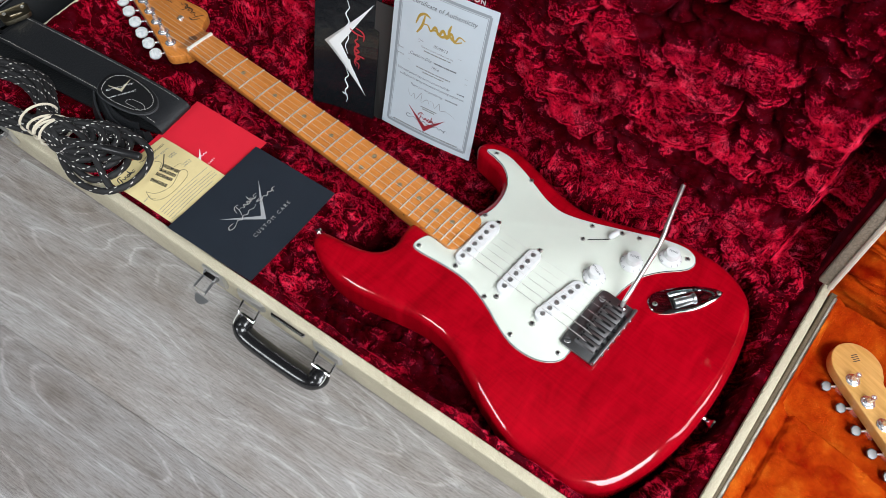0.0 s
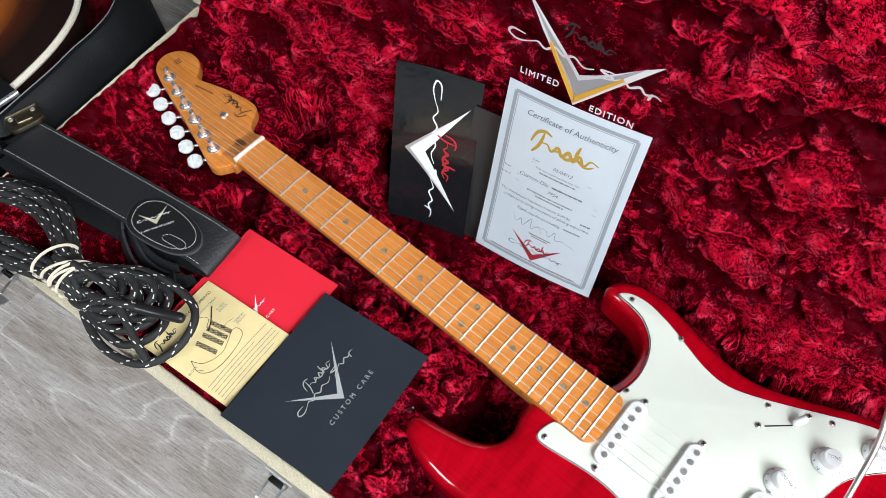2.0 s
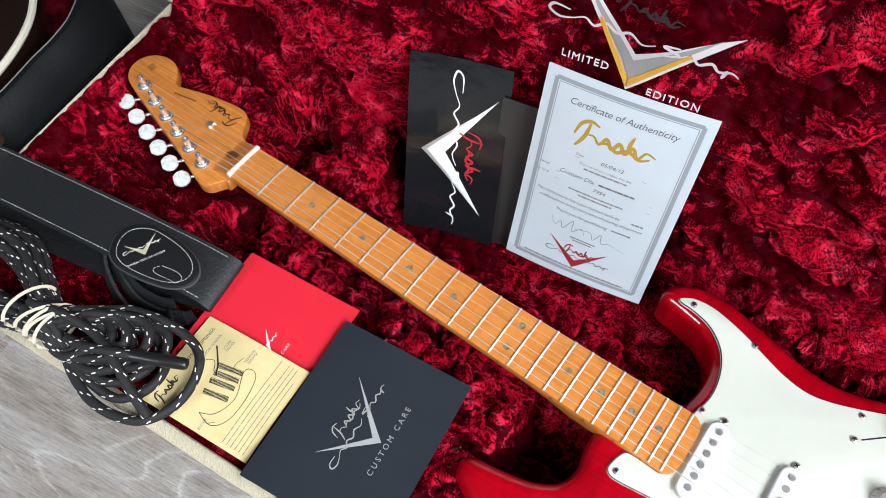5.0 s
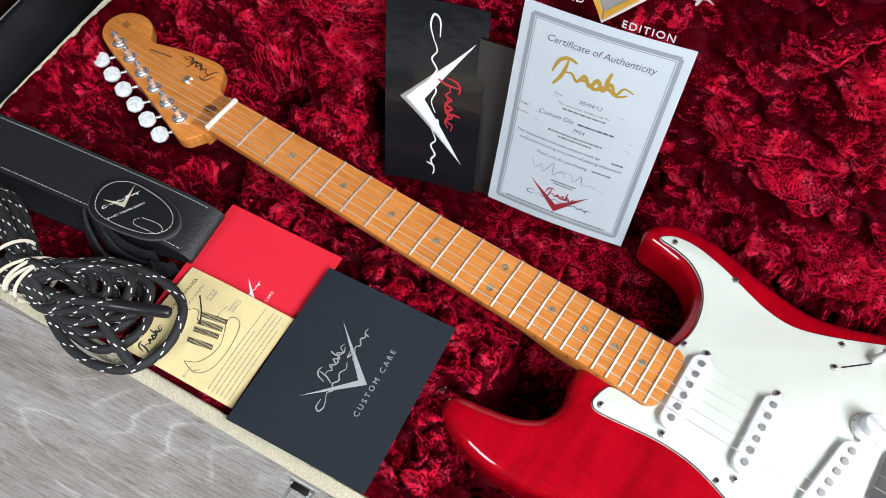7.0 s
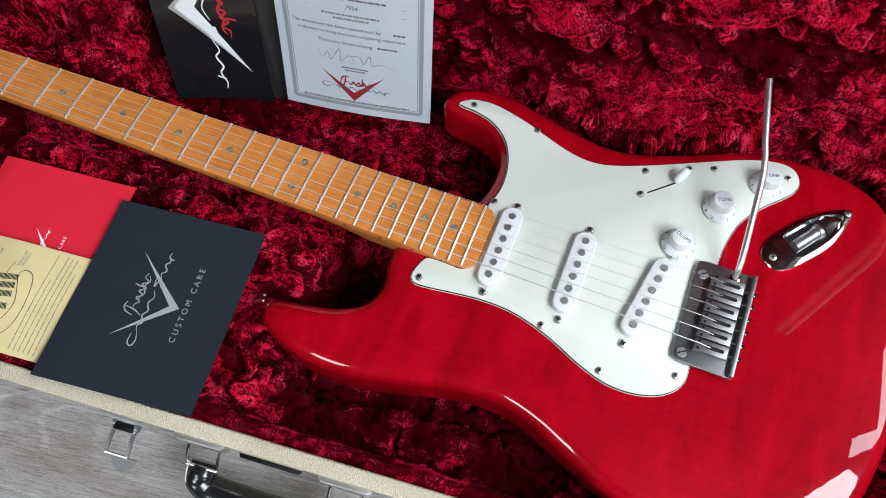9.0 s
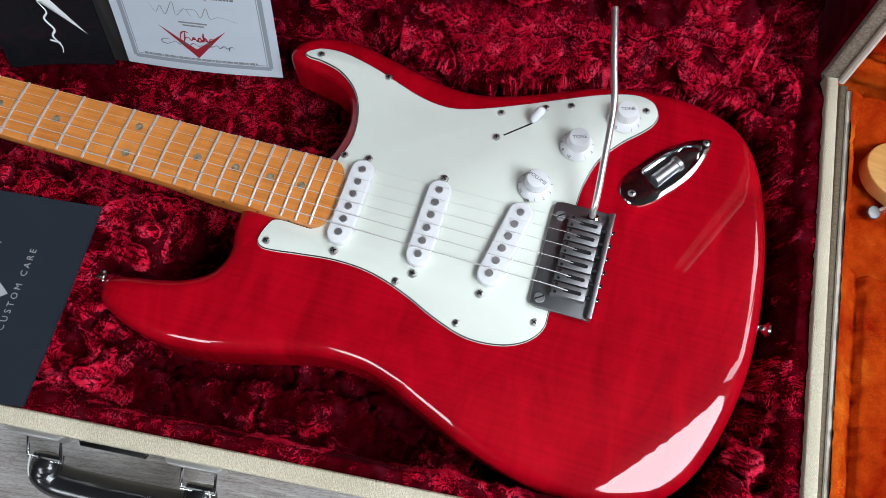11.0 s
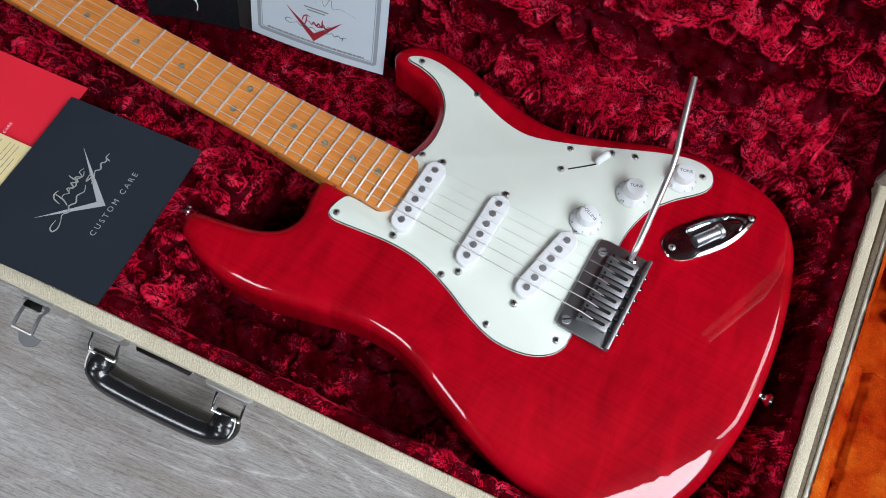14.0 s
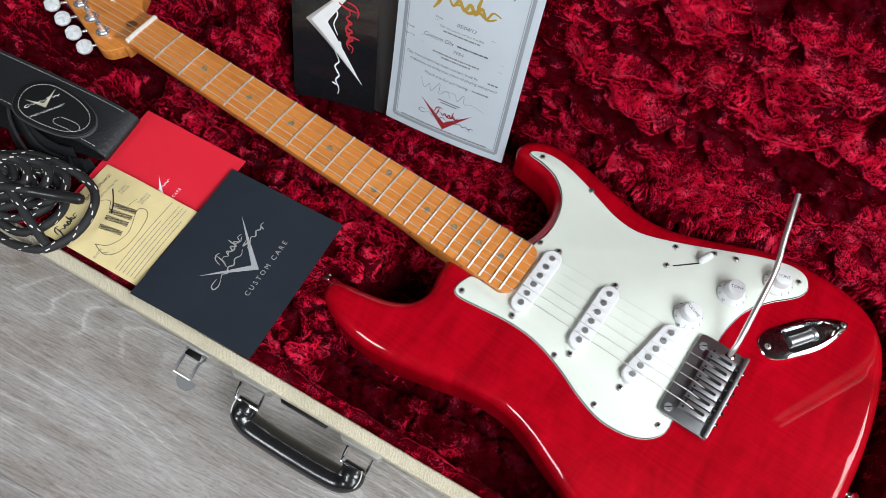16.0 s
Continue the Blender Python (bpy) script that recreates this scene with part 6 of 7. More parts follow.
# ---------------------------------------------------------------- leather strap
SD = Vector((0.2670, 0.0460, 0.0)).normalized()
strap = thing("guitar_strap", Matrix.Translation((-0.058, -0.132, 0.080)) @ pose(0, 0, 0, 0, 0, math.degrees(math.atan2(SD.y, SD.x))), "folded black leather guitar strap with white stitching", "strap")
SW = 0.052
# local x along the strap, y across it, z up from the lining
top_run = spline([(-0.150, 0, 0.0245), (-0.135, 0, 0.029), (-0.08, 0, 0.0295), (-0.02, 0, 0.0290), (0.05, 0, 0.0270), (0.100, 0, 0.0235), (0.126, 0, 0.0190), (0.1375, 0, 0.0135), (0.1395, 0, 0.0085), (0.1340, 0, 0.0040)], 6, False)
low_run = spline([(0.1340, 0, 0.0040), (0.10, -0.004, 0.0032), (0.02, -0.014, 0.0080), (-0.08, -0.016, 0.0130), (-0.150, -0.010, 0.0150)], 6, False)
fold = spline([(-0.150, 0, 0.0245), (-0.156, 0, 0.0225), (-0.157, -0.004, 0.0180), (-0.150, -0.008, 0.0150)], 4, False)
band = part("top_band", ribbon_strip(top_run, SW, 0.0032, (0, 1, 0)), LEATHER, strap, "black leather upper band", True)
part("lower_band", ribbon_strip(low_run, SW, 0.0030, (0, 1, 0)), PEBBLE, strap, "", True)
part("fold", ribbon_strip(fold, SW, 0.0030, (0, 1, 0)), LEATHER, strap, "", True)


def height_on(run, x):
    a = np.array(run)
    i = a[:, 0].argmax()
    return float(np.interp(x, a[:i + 1, 0], a[:i + 1, 2]))


def dashes(points, length, gap, width, lift):
    """A row of short raised stitches along a curve."""
    p = np.array(points, float)
    d = np.concatenate(([0], np.cumsum(np.linalg.norm(np.diff(p, axis=0), axis=1))))
    out, s = [], 0.0
    while s + length < d[-1]:
        a = np.array([np.interp(s, d, p[:, k]) for k in range(3)])
        b = np.array([np.interp(s + length, d, p[:, k]) for k in range(3)])
        out.append(sweep([a + (0, 0, lift * 0.3), (a + b) / 2 + (0, 0, lift), b + (0, 0, lift * 0.3)], width, 5, flat=0.7))
        s += length + gap
    return join(*out)


for s in (-1, 1):
    line = [(x, s * (SW / 2 - 0.0035), height_on(top_run, x) + 0.0017) for x in np.linspace(-0.146, 0.130, 60)]
    part("stitching", dashes(line, 0.0028, 0.0014, 0.00028, 0.0003), THREAD, band, "white stitching")

# rounded end tab with its own stitching
TABX, TABY = 0.078, -0.0085
tab_out = spline([(-0.0455, 0.004), (-0.040, 0.0175), (-0.024, 0.0255), (-0.002, 0.0240), (0.020, 0.0185), (0.036, 0.0100), (0.0435, -0.002), (0.040, -0.0135), (0.026, -0.0215), (0.006, -0.0240), (-0.014, -0.0235), (-0.030, -0.0205), (-0.041, -0.0120)], 6)
TM = T((TABX, TABY, 0.0275)) @ pose(0, 0, 0, 0, 2.2, 3)
tab = part("end_tab", moved(slab(tab_out, 0.0, 0.0036, 0.0010, 3), TM), TABLEATHER, strap, "rounded leather end tab", True)
part("tab_edge", moved(slab(np.array(tab_out) * 1.035, -0.0002, 0.0020, 0.0006, 2), TM), SUEDE, tab, "raw grey leather edge", True)
ring = np.array(spline([(p[0] * 0.86, p[1] * 0.84) for p in tab_out[::6]] , 8))
line = [TM @ Vector((p[0], p[1], 0.0037)) for p in list(ring) + [ring[0]]]
part("stitching", dashes([tuple(q) for q in line], 0.0026, 0.0011, 0.00032, 0.0003), THREAD, tab)
slot = [(0.010, -0.006), (0.026, -0.006), (0.033, -0.010), (0.030, -0.0155), (0.022, -0.0150), (0.008, -0.0145), (0.005, -0.0105), (0.010, -0.006)]
line = [TM @ Vector((p[0], p[1], 0.0037)) for p in spline(slot, 5, False)]
part("stitching", dashes([tuple(q) for q in line], 0.0024, 0.0010, 0.0003, 0.0003), THREAD, tab)
part("button_hole", moved(slab(stadium(0.002, 0.0022, 6), 0.0035, 0.0038), TM @ T((0.026, -0.0110, 0)) @ pose(0, 0, 0, 0, 0, 80)), BLACK, tab, "dark button hole")
QM = TM @ T((-0.016, 0.002, 0.0037)) @ pose(0, 0, 0, 0, 0, 52)
part("chevron", moved(vee_at((-0.0140, 0.0095), (0.0, -0.0080), (0.0155, 0.0100), (0.0, -0.0022)), QM), material("pale_gold_foil", (0.62, 0.58, 0.42), 0.4, 0.3), tab, "pale gold chevron")
part("script_mark", mark(SHOPMARK, 0.034, 0.012, QM @ T((0, 0.001, 0.0003)), 0.0008), WHITEINK, tab)
part("words", lettering("WHEN YOU'RE READY", 0.0030, QM @ T((0.0, -0.0120, 0)), 0.00003, 1.15), WHITEINK, tab, "small pale capitals")

# thin adjusting tails that hang below the tab
for k, pts in enumerate(([(0.035, -0.024, 0.024), (0.050, -0.034, 0.018), (0.075, -0.046, 0.010), (0.100, -0.047, 0.006), (0.124, -0.040, 0.007)], [(0.028, -0.026, 0.020), (0.044, -0.042, 0.014), (0.072, -0.056, 0.005), (0.105, -0.052, 0.003), (0.128, -0.034, 0.004)],
                          [(0.050, -0.028, 0.022), (0.070, -0.038, 0.016), (0.095, -0.040, 0.012), (0.112, -0.036, 0.012)])):
    part("tail", ribbon_strip(spline(pts, 6, False), 0.016, 0.0028, (0.25, 0.35, 1.0)), LEATHER, strap, "narrow leather tail", True)
part("tail_end", moved(slab(spline([(0.0, 0.007), (0.010, 0.0085), (0.021, 0.005), (0.024, 0.0), (0.021, -0.006), (0.010, -0.0085), (0.0, -0.007)], 4), 0.0, 0.0030, 0.0008, 2), T((0.108, -0.046, 0.009)) @ pose(0, 0, 0, 38, -20, -30)), LEATHER, strap, "pointed leather tail end", True)

# ---------------------------------------------------------------- coiled cable
cable = thing("instrument_cable", Matrix.Translation((0.02, -0.205, 0.088)), "coiled black braided cable with white flecks tied by rubber bands", "cable")
CR = 0.0042
KNOT = np.array((-0.034, -0.018, 0.017))  # where the bands hold it
crng = random.Random(11)


def cable_run(pts, name, label=""):
    c = spline(pts, 14, False)
    run = part(name, sweep(c, CR, 10), JACKET, cable, label, True)
    d = np.concatenate(([0], np.cumsum(np.linalg.norm(np.diff(c, axis=0), axis=1))))
    tang = np.gradient(c, axis=0)
    tang /= np.linalg.norm(tang, axis=1, keepdims=True)
    bm = bmesh.new()
    s, k = crng.random() * 0.006, 0
    while s < d[-1] - 0.003:
        for turn in (0, 1):
            a0 = k * 0.8 + turn * math.pi + crng.random() * 0.2
            quad = []
            for q in range(4):
                u, w = q % 2, q // 2
                ss = s + 0.0036 * u
                i = min(len(c) - 2, int(np.searchsorted(d, ss)) - 1 if ss > 0 else 0)
                i = max(0, i)
                f = (ss - d[i]) / max(d[i + 1] - d[i], 1e-9)
                p = c[i] * (1 - f) + c[i + 1] * f
                t_ = tang[i]
                sd = np.cross(t_, (0, 0, 1))
                sd /= max(np.linalg.norm(sd), 1e-6)
                up = np.cross(sd, t_)
                a = a0 + 0.26 * w + 0.22 * u
                quad.append(bm.verts.new(p + (sd * math.cos(a) + up * math.sin(a)) * (CR + 0.00022)))
            bm.faces.new((quad[0], quad[1], quad[3], quad[2]))
        s += 0.0060
        k += 1
    bmesh.ops.recalc_face_normals(bm, faces=bm.faces[:])
    part("fleck_pattern", bm, FLECK, run, "white woven flecks")


def knot_at(j, n=9):
    a = 2 * math.pi * j / n
    return KNOT + np.array((0.0, 0.0105 * math.cos(a), 0.0085 * math.sin(a)))


# loops that fan out from the bands; each is (far point, half width, height)
LOOPS = [((0.072, 0.014), 0.022, 0.018), ((0.066, 0.003), 0.027, 0.010), ((0.060, 0.010), 0.021, 0.026), ((0.052, -0.004), 0.022, 0.018), ((0.044, 0.004), 0.016, 0.027), ((0.036, -0.010), 0.017, 0.010),
         ((0.078, -0.002), 0.028, 0.006), ((0.028, 0.000), 0.013, 0.020)]
for j, ((fx_, fy_), sp, hz) in enumerate(LOOPS):
    a, b = knot_at(2 * j), knot_at(2 * j + 1)
    m1 = KNOT + np.array((0.034, 0.016 + sp * 0.40 + crng.uniform(-0.004, 0.004), hz * 0.4))
    m2 = KNOT + np.array((0.034, -0.004 - sp * 0.40 + crng.uniform(-0.004, 0.004), hz * 0.1 - 0.006))
    far = np.array((fx_, fy_, hz))
    cable_run([a - (0.02, 0, 0), a, m1, far + (-0.018, sp * 0.85, 0), far, far + (-0.020, -sp * 1.05, -0.003), m2, b, b - (0.02, 0, 0)], "loop")
# the outermost loop lies over the leaflet and the rim
cable_run([KNOT + (-0.02, 0.004, 0.006), KNOT + (0.0, 0.006, 0.010), (0.000, 0.012, 0.024), (0.024, 0.030, 0.022), (0.060, 0.040, 0.019), (0.090, 0.038, 0.016), (0.105, 0.022, 0.014), (0.109, -0.004, 0.012), (0.098, -0.029, 0.011),
           (0.074, -0.041, 0.009), (0.046, -0.044, 0.008), (0.018, -0.038, 0.009), (-0.008, -0.028, 0.011), KNOT + (0.010, -0.010, 0.0), KNOT + (-0.02, -0.012, -0.004)], "loop", "wide outer loop")
# one strand runs back across the coil, and a loose end lies on top of it
cable_run([KNOT + (-0.01, 0.002, 0.012), KNOT + (0.018, 0.010, 0.016), (0.018, -0.004, 0.030), (0.048, -0.010, 0.030), (0.078, -0.020, 0.023), (0.100, -0.026, 0.015)], "strand")
cable_run([(-0.004, -0.020, 0.020), (0.020, -0.016, 0.028), (0.050, -0.004, 0.033), (0.078, 0.010, 0.031)], "loose_end")
part("plug_sleeve", sweep([(0.060, 0.0010, 0.0325), (0.080, 0.0110, 0.0312), (0.098, 0.0210, 0.0290), (0.1005, 0.0222, 0.0288)], [0.0050, 0.0052, 0.0052, 0.0040], 14), BLACK, cable, "black rubber sleeve", True)
# runs behind the bands, closely packed: one group climbs back over the strap side, the other lies along the rim
PACK = [(-1.5, 0), (-0.5, 0), (0.5, 0), (1.5, 0), (-1, 0.87), (0, 0.87), (1, 0.87), (0, 1.74)]
for j, (u, h) in enumerate(PACK):
    w, z = 0.0083 * u, 0.0082 * h
    o = crng.uniform(-0.0012, 0.0012)
    k = KNOT + np.array((0.0, 0.003 + 0.0056 * u, -0.006 + 0.0066 * h))
    cable_run([k + (0.015, 0, 0), k, KNOT + (-0.030, 0.016 + 0.80 * w, -0.004 + z + o), KNOT + (-0.068, 0.030 + w + o, -0.003 + z), KNOT + (-0.106, 0.029 + w, -0.004 + z + o), KNOT + (-0.142, 0.016 + 1.05 * w, -0.005 + z), KNOT + (-0.162, -0.002 + 1.05 * w, -0.007 + z)], "run")
for j, (u, h) in enumerate(PACK[:7]):
    w, z = 0.0083 * u, 0.0082 * h
    o = crng.uniform(-0.0012, 0.0012)
    k = KNOT + np.array((0.0, -0.005 + 0.0052 * u, -0.008 + 0.0066 * h))
    cable_run([k + (0.015, 0, 0), k, KNOT + (-0.032, -0.014 + 0.80 * w, -0.009 + z + o), KNOT + (-0.075, -0.026 + w + o, -0.010 + z), KNOT + (-0.112, -0.033 + w, -0.012 + z), KNOT + (-0.146, -0.036 + w, -0.013 + z)], "run")
for j, (dx, lean, grow) in enumerate(((-0.021, 0.004, 1.12), (-0.001, 0.012, 1.0), (0.005, 0.005, 1.02), (0.010, 0.009, 0.98), (0.014, 0.001, 1.0))):
    pts = []
    for k in range(24):
        a = 2 * math.pi * k / 24
        pts.append(KNOT + np.array((dx + lean * math.cos(a), 0.0205 * grow * math.cos(a) - 0.001, 0.0175 * grow * math.sin(a) + 0.001)))
    part("rubber_band", sweep(pts, 0.0013, 8, closed=True, flat=1.3), RUBBER, cable, "cream rubber band", True)

# ---------------------------------------------------------------- second case, orange lining, with a maple headstock
R2A, R2B = np.array((0.8340, 0.205)), np.array((0.8530, -0.170))
case2 = thing("orange_guitar_case", pose(1.05, 0.0, 0), "aged grey guitar case with bright orange plush lining, standing open", "guitar case")
C20 = np.array((1.05, 0.0, 0.0))
R2Z = 0.084
wpart("end_wall", wall_strip(R2A + np.array((-0.003, 0)), R2B + np.array((-0.003, -0.06)), (-1, 0), 0.004, R2Z, 0.0070, 0.002), OLDTWEED, case2, "aged grey covered end wall", True)
wpart("welt", sweep([(R2A[0] - 0.0030, R2A[1], R2Z + 0.0004), (R2B[0] - 0.0030, R2B[1] - 0.06, R2Z + 0.0004)], 0.0020, 8), CREAMEDGE, case2, "frayed pale edge welt", True)
wpart("front_wall", wall_strip(R2B + np.array((0, -0.06)), (1.40, -0.19), (0, -1), 0.004, R2Z, 0.010), OLDTWEED, case2)
wpart("far_wall", wall_strip((1.40, -0.19), (1.40, 0.24), (1, 0), 0.004, R2Z, 0.010), OLDTWEED, case2)
wpart("back_wall", wall_strip(R2A, (1.40, 0.24), (0, 1), 0.004, R2Z - 0.02, 0.010), OLDTWEED, case2)
wpart("base", box(0.86, 1.40, -0.20, 0.22, 0.003, 0.010), OLDTWEED, case2)


def orange_lining():
    nu, nv = 260, 300
    u, v_ = np.meshgrid(np.linspace(0, 1, nu), np.linspace(0, 1, nv))
    ax = R2B[0] + (R2A[0] - R2B[0]) * v_ - 0.002
    x = ax * (1 - u) + 1.40 * u
    y = -0.225 + (0.205 + 0.225) * v_ + u * 0.02
    z = 0.045 + 0.0 * x
    # block below the head, with a sharp folded edge along its top
    line = 0.062 - 0.10 * (x - 0.846)
    block = 1 - step(y, line - 0.006, line)
    z = lerp(z, 0.080, block)
    seam = (1 - step(np.abs(x - ax - 0.016), 0.001, 0.004)) * block
    z = z - 0.006 * seam
    back = step(y, 0.165, 0.200)
    z = lerp(z, 0.082, back)
    z = lerp(z, 0.088, 1 - step(x - ax, 0.002, 0.012))
    pos = np.stack((x, y, z), 2)
    du, dv = np.gradient(pos, axis=1), np.gradient(pos, axis=0)
    n = np.cross(du, dv)
    n /= np.linalg.norm(n, axis=2, keepdims=True)
    patch = lattice(np.stack((x, y, 0 * x), 2).reshape(-1, 3) / 0.042, 94) + 0.6 * lattice(np.stack((x, y, 0 * x), 2).reshape(-1, 3) / 0.014, 95)
    return pos - C20, n, 0.50 + 0.42 * patch


pos, nrm, fluff = orange_lining()
pile("plush_lining", pos, nrm, 150000, 0.0022, 0.0006, ORANGE, 21, case2, 0.022, 0.0028, 1.1, label="bright orange plush lining", fluff=fluff)


def orange_lid():
    nu, nv = 200, 160
    u, v_ = np.meshgrid(np.linspace(0, 1, nu), np.linspace(0, 1, nv))
    x = 0.822 + 0.57 * u
    y = 0.220 + 0.03 * u + 0.05 * v_
    z = 0.010 + 0.35 * v_ + 0.006 * np.sin(v_ * 40)
    pos = np.stack((x, y, z), 2)
    n = np.zeros_like(pos)
    n[..., 1], n[..., 2] = -0.99, 0.14
    return pos - C20, n, 0.55 + 0.5 * lattice(pos.reshape(-1, 3) / np.array((0.09, 1.0, 0.022)), 96)


lid2 = wpart("lid", wall_strip((0.832, 0.288), (1.40, 0.318), (0, 1), 0.04, 0.38, 0.010), OLDTWEED, case2, "aged grey lid standing open", True)
pos, nrm, fluff = orange_lid()
pile("plush_lining", pos, nrm, 110000, 0.0026, 0.0006, ORANGE, 33, lid2, 0.030, 0.016, 1.0, label="orange plush lid lining", stretch=(2.4, 1.0, 0.9), fluff=fluff)

HM = Matrix.Translation((0.858, 0.162, 0.0)) @ pose(0, 0, 0.0765, 0, 0, -12) @ Matrix.Translation((0.202, -0.030, 0))
neck2 = thing("guitar_neck", HM, "aged yellow maple guitar headstock resting on orange plush", "guitar")
hs = part("headstock", headstock_mesh(), MAPLE2, neck2, "aged yellow maple headstock", True)
nk = part("neck", neck_mesh(0.30, False), MAPLE2, neck2, "", True)
part("nut", box(-0.0042, -0.0002, -0.0212, 0.0212, -0.004, 0.0022, 0.0006), BONE, neck2)
for n in range(1, 10):
    x, w = fret_x(n), half_width(fret_x(n)) - 0.0004
    part("fret", sweep([(x, -w, 0), (x, w, 0)], 0.0012, 6), STEEL, nk)
for x, y in POSTS:
    tuner(hs, x, y, DULLMETAL, "dull metal button", 0.62)
part("caption_bar", moved(join(*[box(0.0022 * k - 0.0007, 0.0022 * k + 0.0007, -0.0009, 0.0009, 0, 0.0001) for k in range(12)]), T((-0.128, 0.0300, HEADZ)) @ pose(0, 0, 0, 0, 0, 10)), BLACKINK, hs, "row of tiny dark bars")
part("tip_mark", moved(join(*[box(-0.004 + 0.001 * (k % 2), 0.004, -0.0032 + 0.0024 * k, -0.0022 + 0.0024 * k, 0, 0.0001) for k in range(4)]), T((-0.180, 0.038, HEADZ)) @ pose(0, 0, 0, 0, 0, 65)), BLACKINK, hs, "small dark printed mark")

# ---------------------------------------------------------------- third case, black and shaped, with a sunburst guitar
edge3 = [(-0.225, -0.190), (-0.236, -0.136), (-0.246, -0.080), (-0.256, -0.040), (-0.263, -0.005), (-0.277, 0.030), (-0.310, 0.068), (-0.370, 0.095), (-0.470, 0.110)]
case3 = thing("black_guitar_case", pose(-0.50, -0.15, 0), "black grained guitar case, shaped and open, beside the tweed one", "guitar case")
c3 = spline(edge3, 6, False)
wall3 = bmesh.new()
rows = []
for p in c3:
    rows.append([wall3.verts.new(q) for q in ((p[0] + 0.022, p[1] + 0.012, 0.003), (p[0] + 0.019, p[1] + 0.010, 0.085), (p[0] + 0.010, p[1] + 0.006, 0.110), (p[0] + 0.002, p[1] + 0.001, 0.117), (p[0] - 0.005, p[1] - 0.003, 0.116), (p[0] - 0.008, p[1] - 0.004, 0.106), (p[0] - 0.010, p[1] - 0.005, 0.02))])
for a, b in zip(rows, rows[1:]):
    for k in range(6):
        wall3.faces.new((a[k], b[k], b[k + 1], a[k + 1]))
bmesh.ops.recalc_face_normals(wall3, faces=wall3.faces[:])
wpart("side_wall", wall3, BLACKTOLEX, case3, "black grained side wall", True)
wpart("base", box(-0.95, -0.24, -0.45, 0.05, 0.003, 0.02), BLACKTOLEX, case3)


wpart("edge_stitching", sweep([(p[0] - 0.0045, p[1] - 0.0025, 0.1168) for p in c3], 0.0008, 6), SCUFFED, case3, "scuffed pale edge stitching")
panel = wpart("compartment_lid", box(-0.365, -0.2575, -0.245, -0.122, 0.1085, 0.1125, 0.001), BLACKTOLEX, case3, "flat dark compartment lid", True)
for k in range(9):
    wpart("hinge_knuckle", sweep([(-0.2530 + 0.00006 * k, -0.2300 + 0.0120 * k, 0.1150), (-0.2530 + 0.00006 * k, -0.2188 + 0.0120 * k, 0.1150)], [0.0038, 0.0038], 12), POLISHED, panel, "chrome hinge knuckle", True)


def dark_lining():
    nu, nv = 120, 160
    u, v_ = np.meshgrid(np.linspace(0, 1, nu), np.linspace(0, 1, nv))
    ex = np.array([p[0] for p in c3])
    ey = np.array([p[1] for p in c3])
    y = -0.45 + 0.54 * v_
    right = np.interp(y, ey, ex, left=-0.225) - 0.009
    x = (right - 0.24) * (1 - u) + right * u
    z = 0.048 + 0.056 * step(u, 0.80, 0.98)
    pos = np.stack((x, y, z), 2)
    du, dv = np.gradient(pos, axis=1), np.gradient(pos, axis=0)
    n = np.cross(du, dv)
    n /= np.linalg.norm(n, axis=2, keepdims=True)
    return pos - np.array((-0.50, -0.15, 0.0)), n


pos, nrm = dark_lining()
pile("plush_lining", pos, nrm, 60000, 0.0045, 0.0005, DARKPLUSH, 44, case3, 0.025, 0.003, label="dark wine plush lining")
burst = thing("sunburst_guitar", pose(-0.455, -0.15, 0.085), "dark sunburst guitar with cream binding lying in a black case", "guitar")
bl = spline([(0.180, -0.02), (0.170, 0.05), (0.148, 0.115), (0.112, 0.165), (0.05, 0.205), (-0.05, 0.215), (-0.16, 0.18), (-0.20, 0.06), (-0.20, -0.1), (-0.14, -0.22), (0.02, -0.25), (0.13, -0.18), (0.172, -0.09)], 8)
part("body", slab(bl, -0.035, 0.018, 0.002, 2), BURST, burst, "dark brown sunburst top", True)
bb = ccw(bl)
part("binding", sweep([(p[0], p[1], 0.0165) for p in bb], 0.0042, 8, closed=True), CREAMEDGE, burst, "cream edge binding", True)

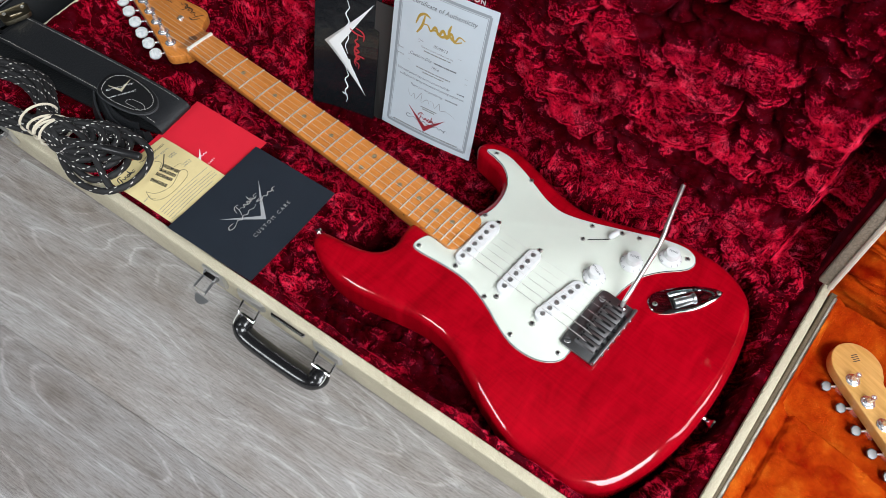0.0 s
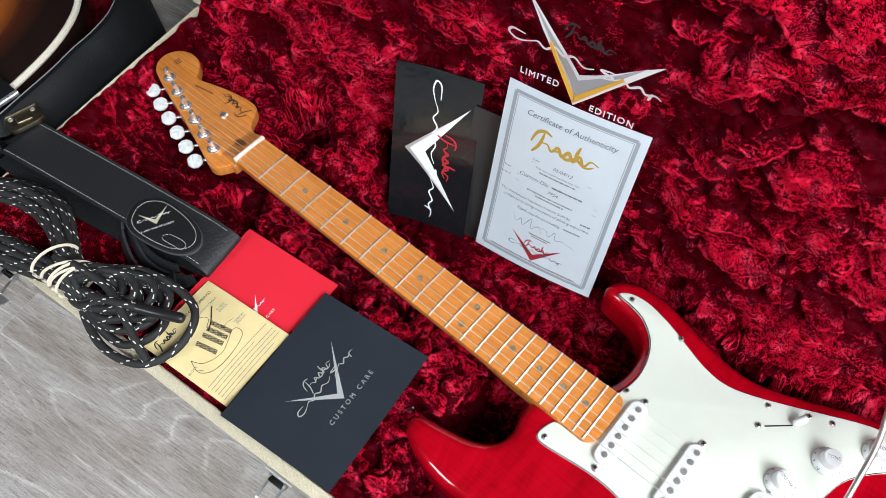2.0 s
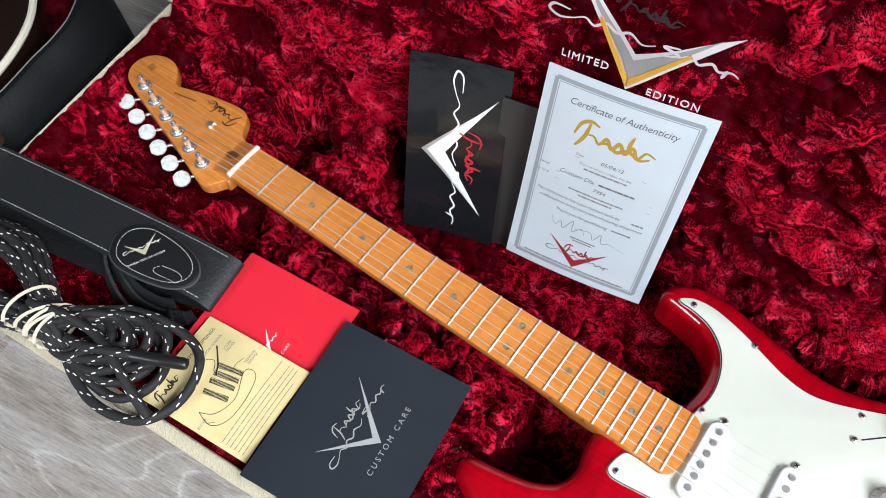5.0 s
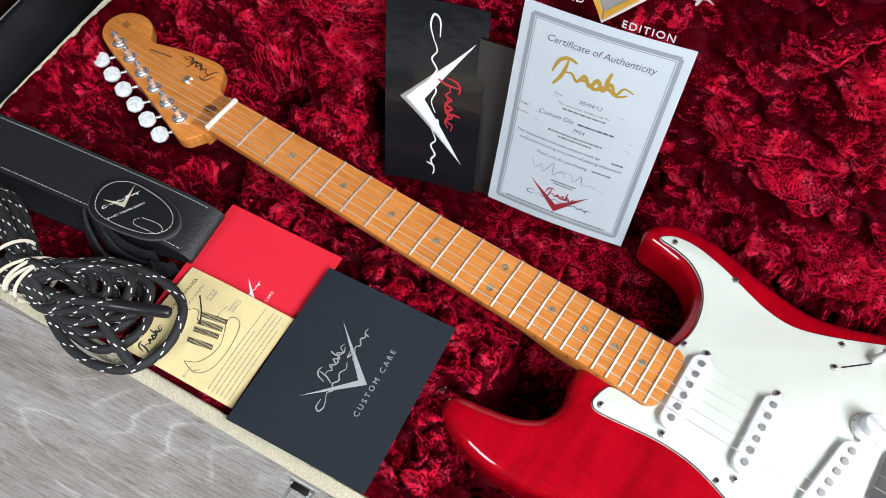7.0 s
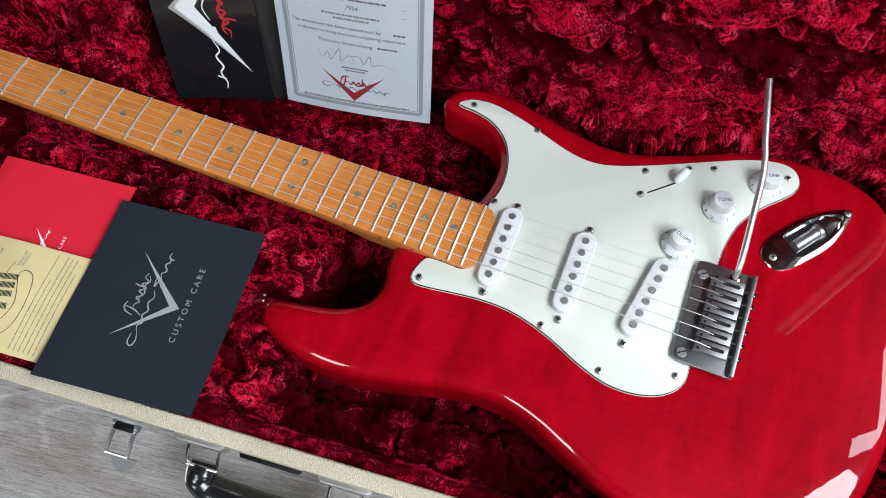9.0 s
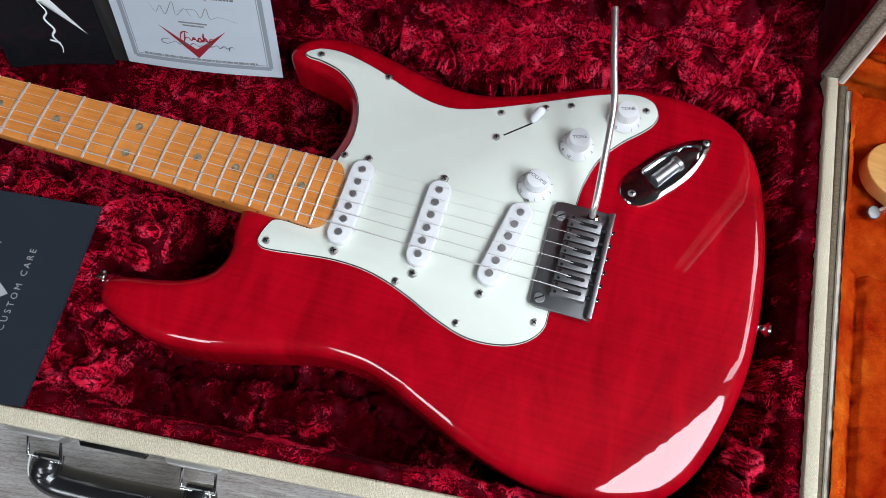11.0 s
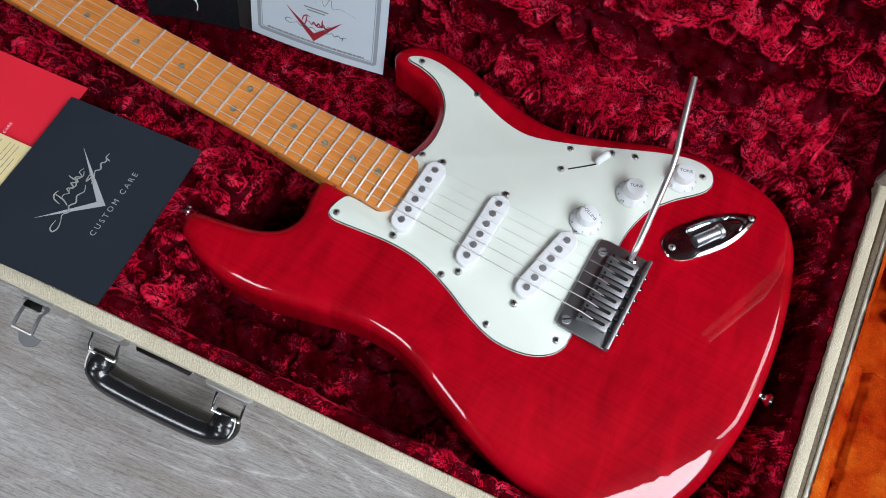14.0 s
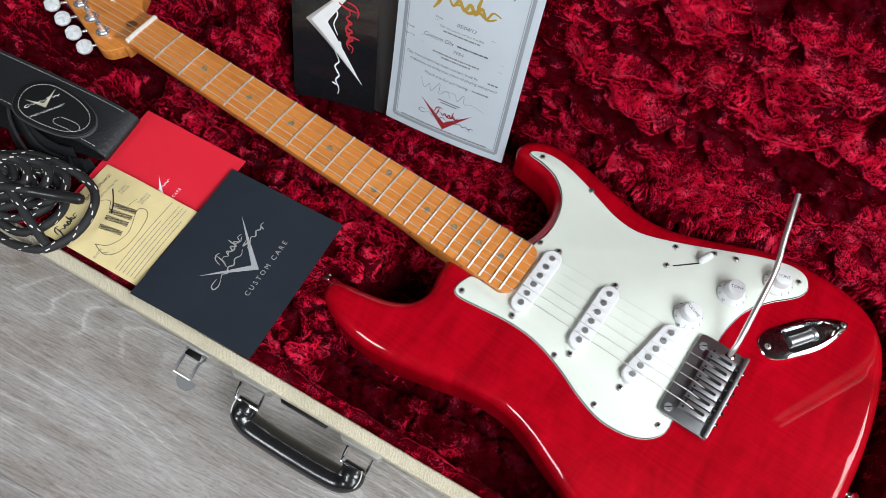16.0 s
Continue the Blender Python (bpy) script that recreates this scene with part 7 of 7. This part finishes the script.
buckle = thing("case_buckle", T((-0.214, -0.140, 0.117)) @ pose(0, 0, 0, 0, 0, 78) @ Matrix.Scale(0.72, 4), "dull brass latch on the black case edge", "latch")
part("plate", slab(spline([(-0.023, -0.022), (0.0, -0.0245), (0.023, -0.022), (0.027, -0.006), (0.025, 0.008), (0.0, 0.0105), (-0.025, 0.008), (-0.027, -0.006)], 4), -0.006, 0.0028, 0.0008, 2), BRASS, buckle, "", True)
part("lever", moved(box(-0.012, 0.012, -0.0165, -0.0045, 0.002, 0.0062, 0.002, 3), pose(0, 0, 0, 0, 6, 0)), BRASS, buckle, "", True)
for rx_ in (-0.0175, 0.0175):
    part("rivet", lathe([(0, 0.002), (0.0040, 0.002), (0.0038, 0.0036), (0.0022, 0.0042), (0.0016, 0.0036), (0, 0.0036)], 14, (rx_, 0.0015, 0)), SATIN, buckle, "", True)
part("ridge", sweep([(-0.024, 0.0098, 0.0030), (0.024, 0.0098, 0.0030)], 0.0014, 8), BRASS, buckle, "", True)

# ---------------------------------------------------------------- floor planks, last
PLANK_TURN = radians(9.5)


def plank_mesh(length, width):
    bm = box(0, length - 0.00025, 0, width - 0.00025, -0.006, 0.0, 0.0003, 1)
    me = bpy.data.meshes.new("plank")
    bm.to_mesh(me)
    bm.free()
    me.materials.append(OAK)
    return me


PLANKS = [plank_mesh(1.28, 0.192) for _ in range(1)]
pm = pose(0, 0, 0, 0, 0, math.degrees(PLANK_TURN))
rng = random.Random(4)
for row in range(-18, 19):
    shift = rng.random() * 1.28
    for col in range(-5, 5):
        p = pm @ Vector((0.10 + shift + col * 1.28, -0.2355 + row * 0.192, 0))
        c = pm @ Vector((0.74 + shift + col * 1.28, -0.14 + row * 0.192, 0))
        if x0 + 0.60 < c.x < x1 - 0.60 and y0 + 0.2 < c.y < y1 - 0.2:
            ob = part("plank", PLANKS[0], None, floor)
            ob.matrix_basis = Matrix.Translation((p.x, p.y, 0)) @ pose(0, 0, 0, 0, 0, math.degrees(PLANK_TURN))
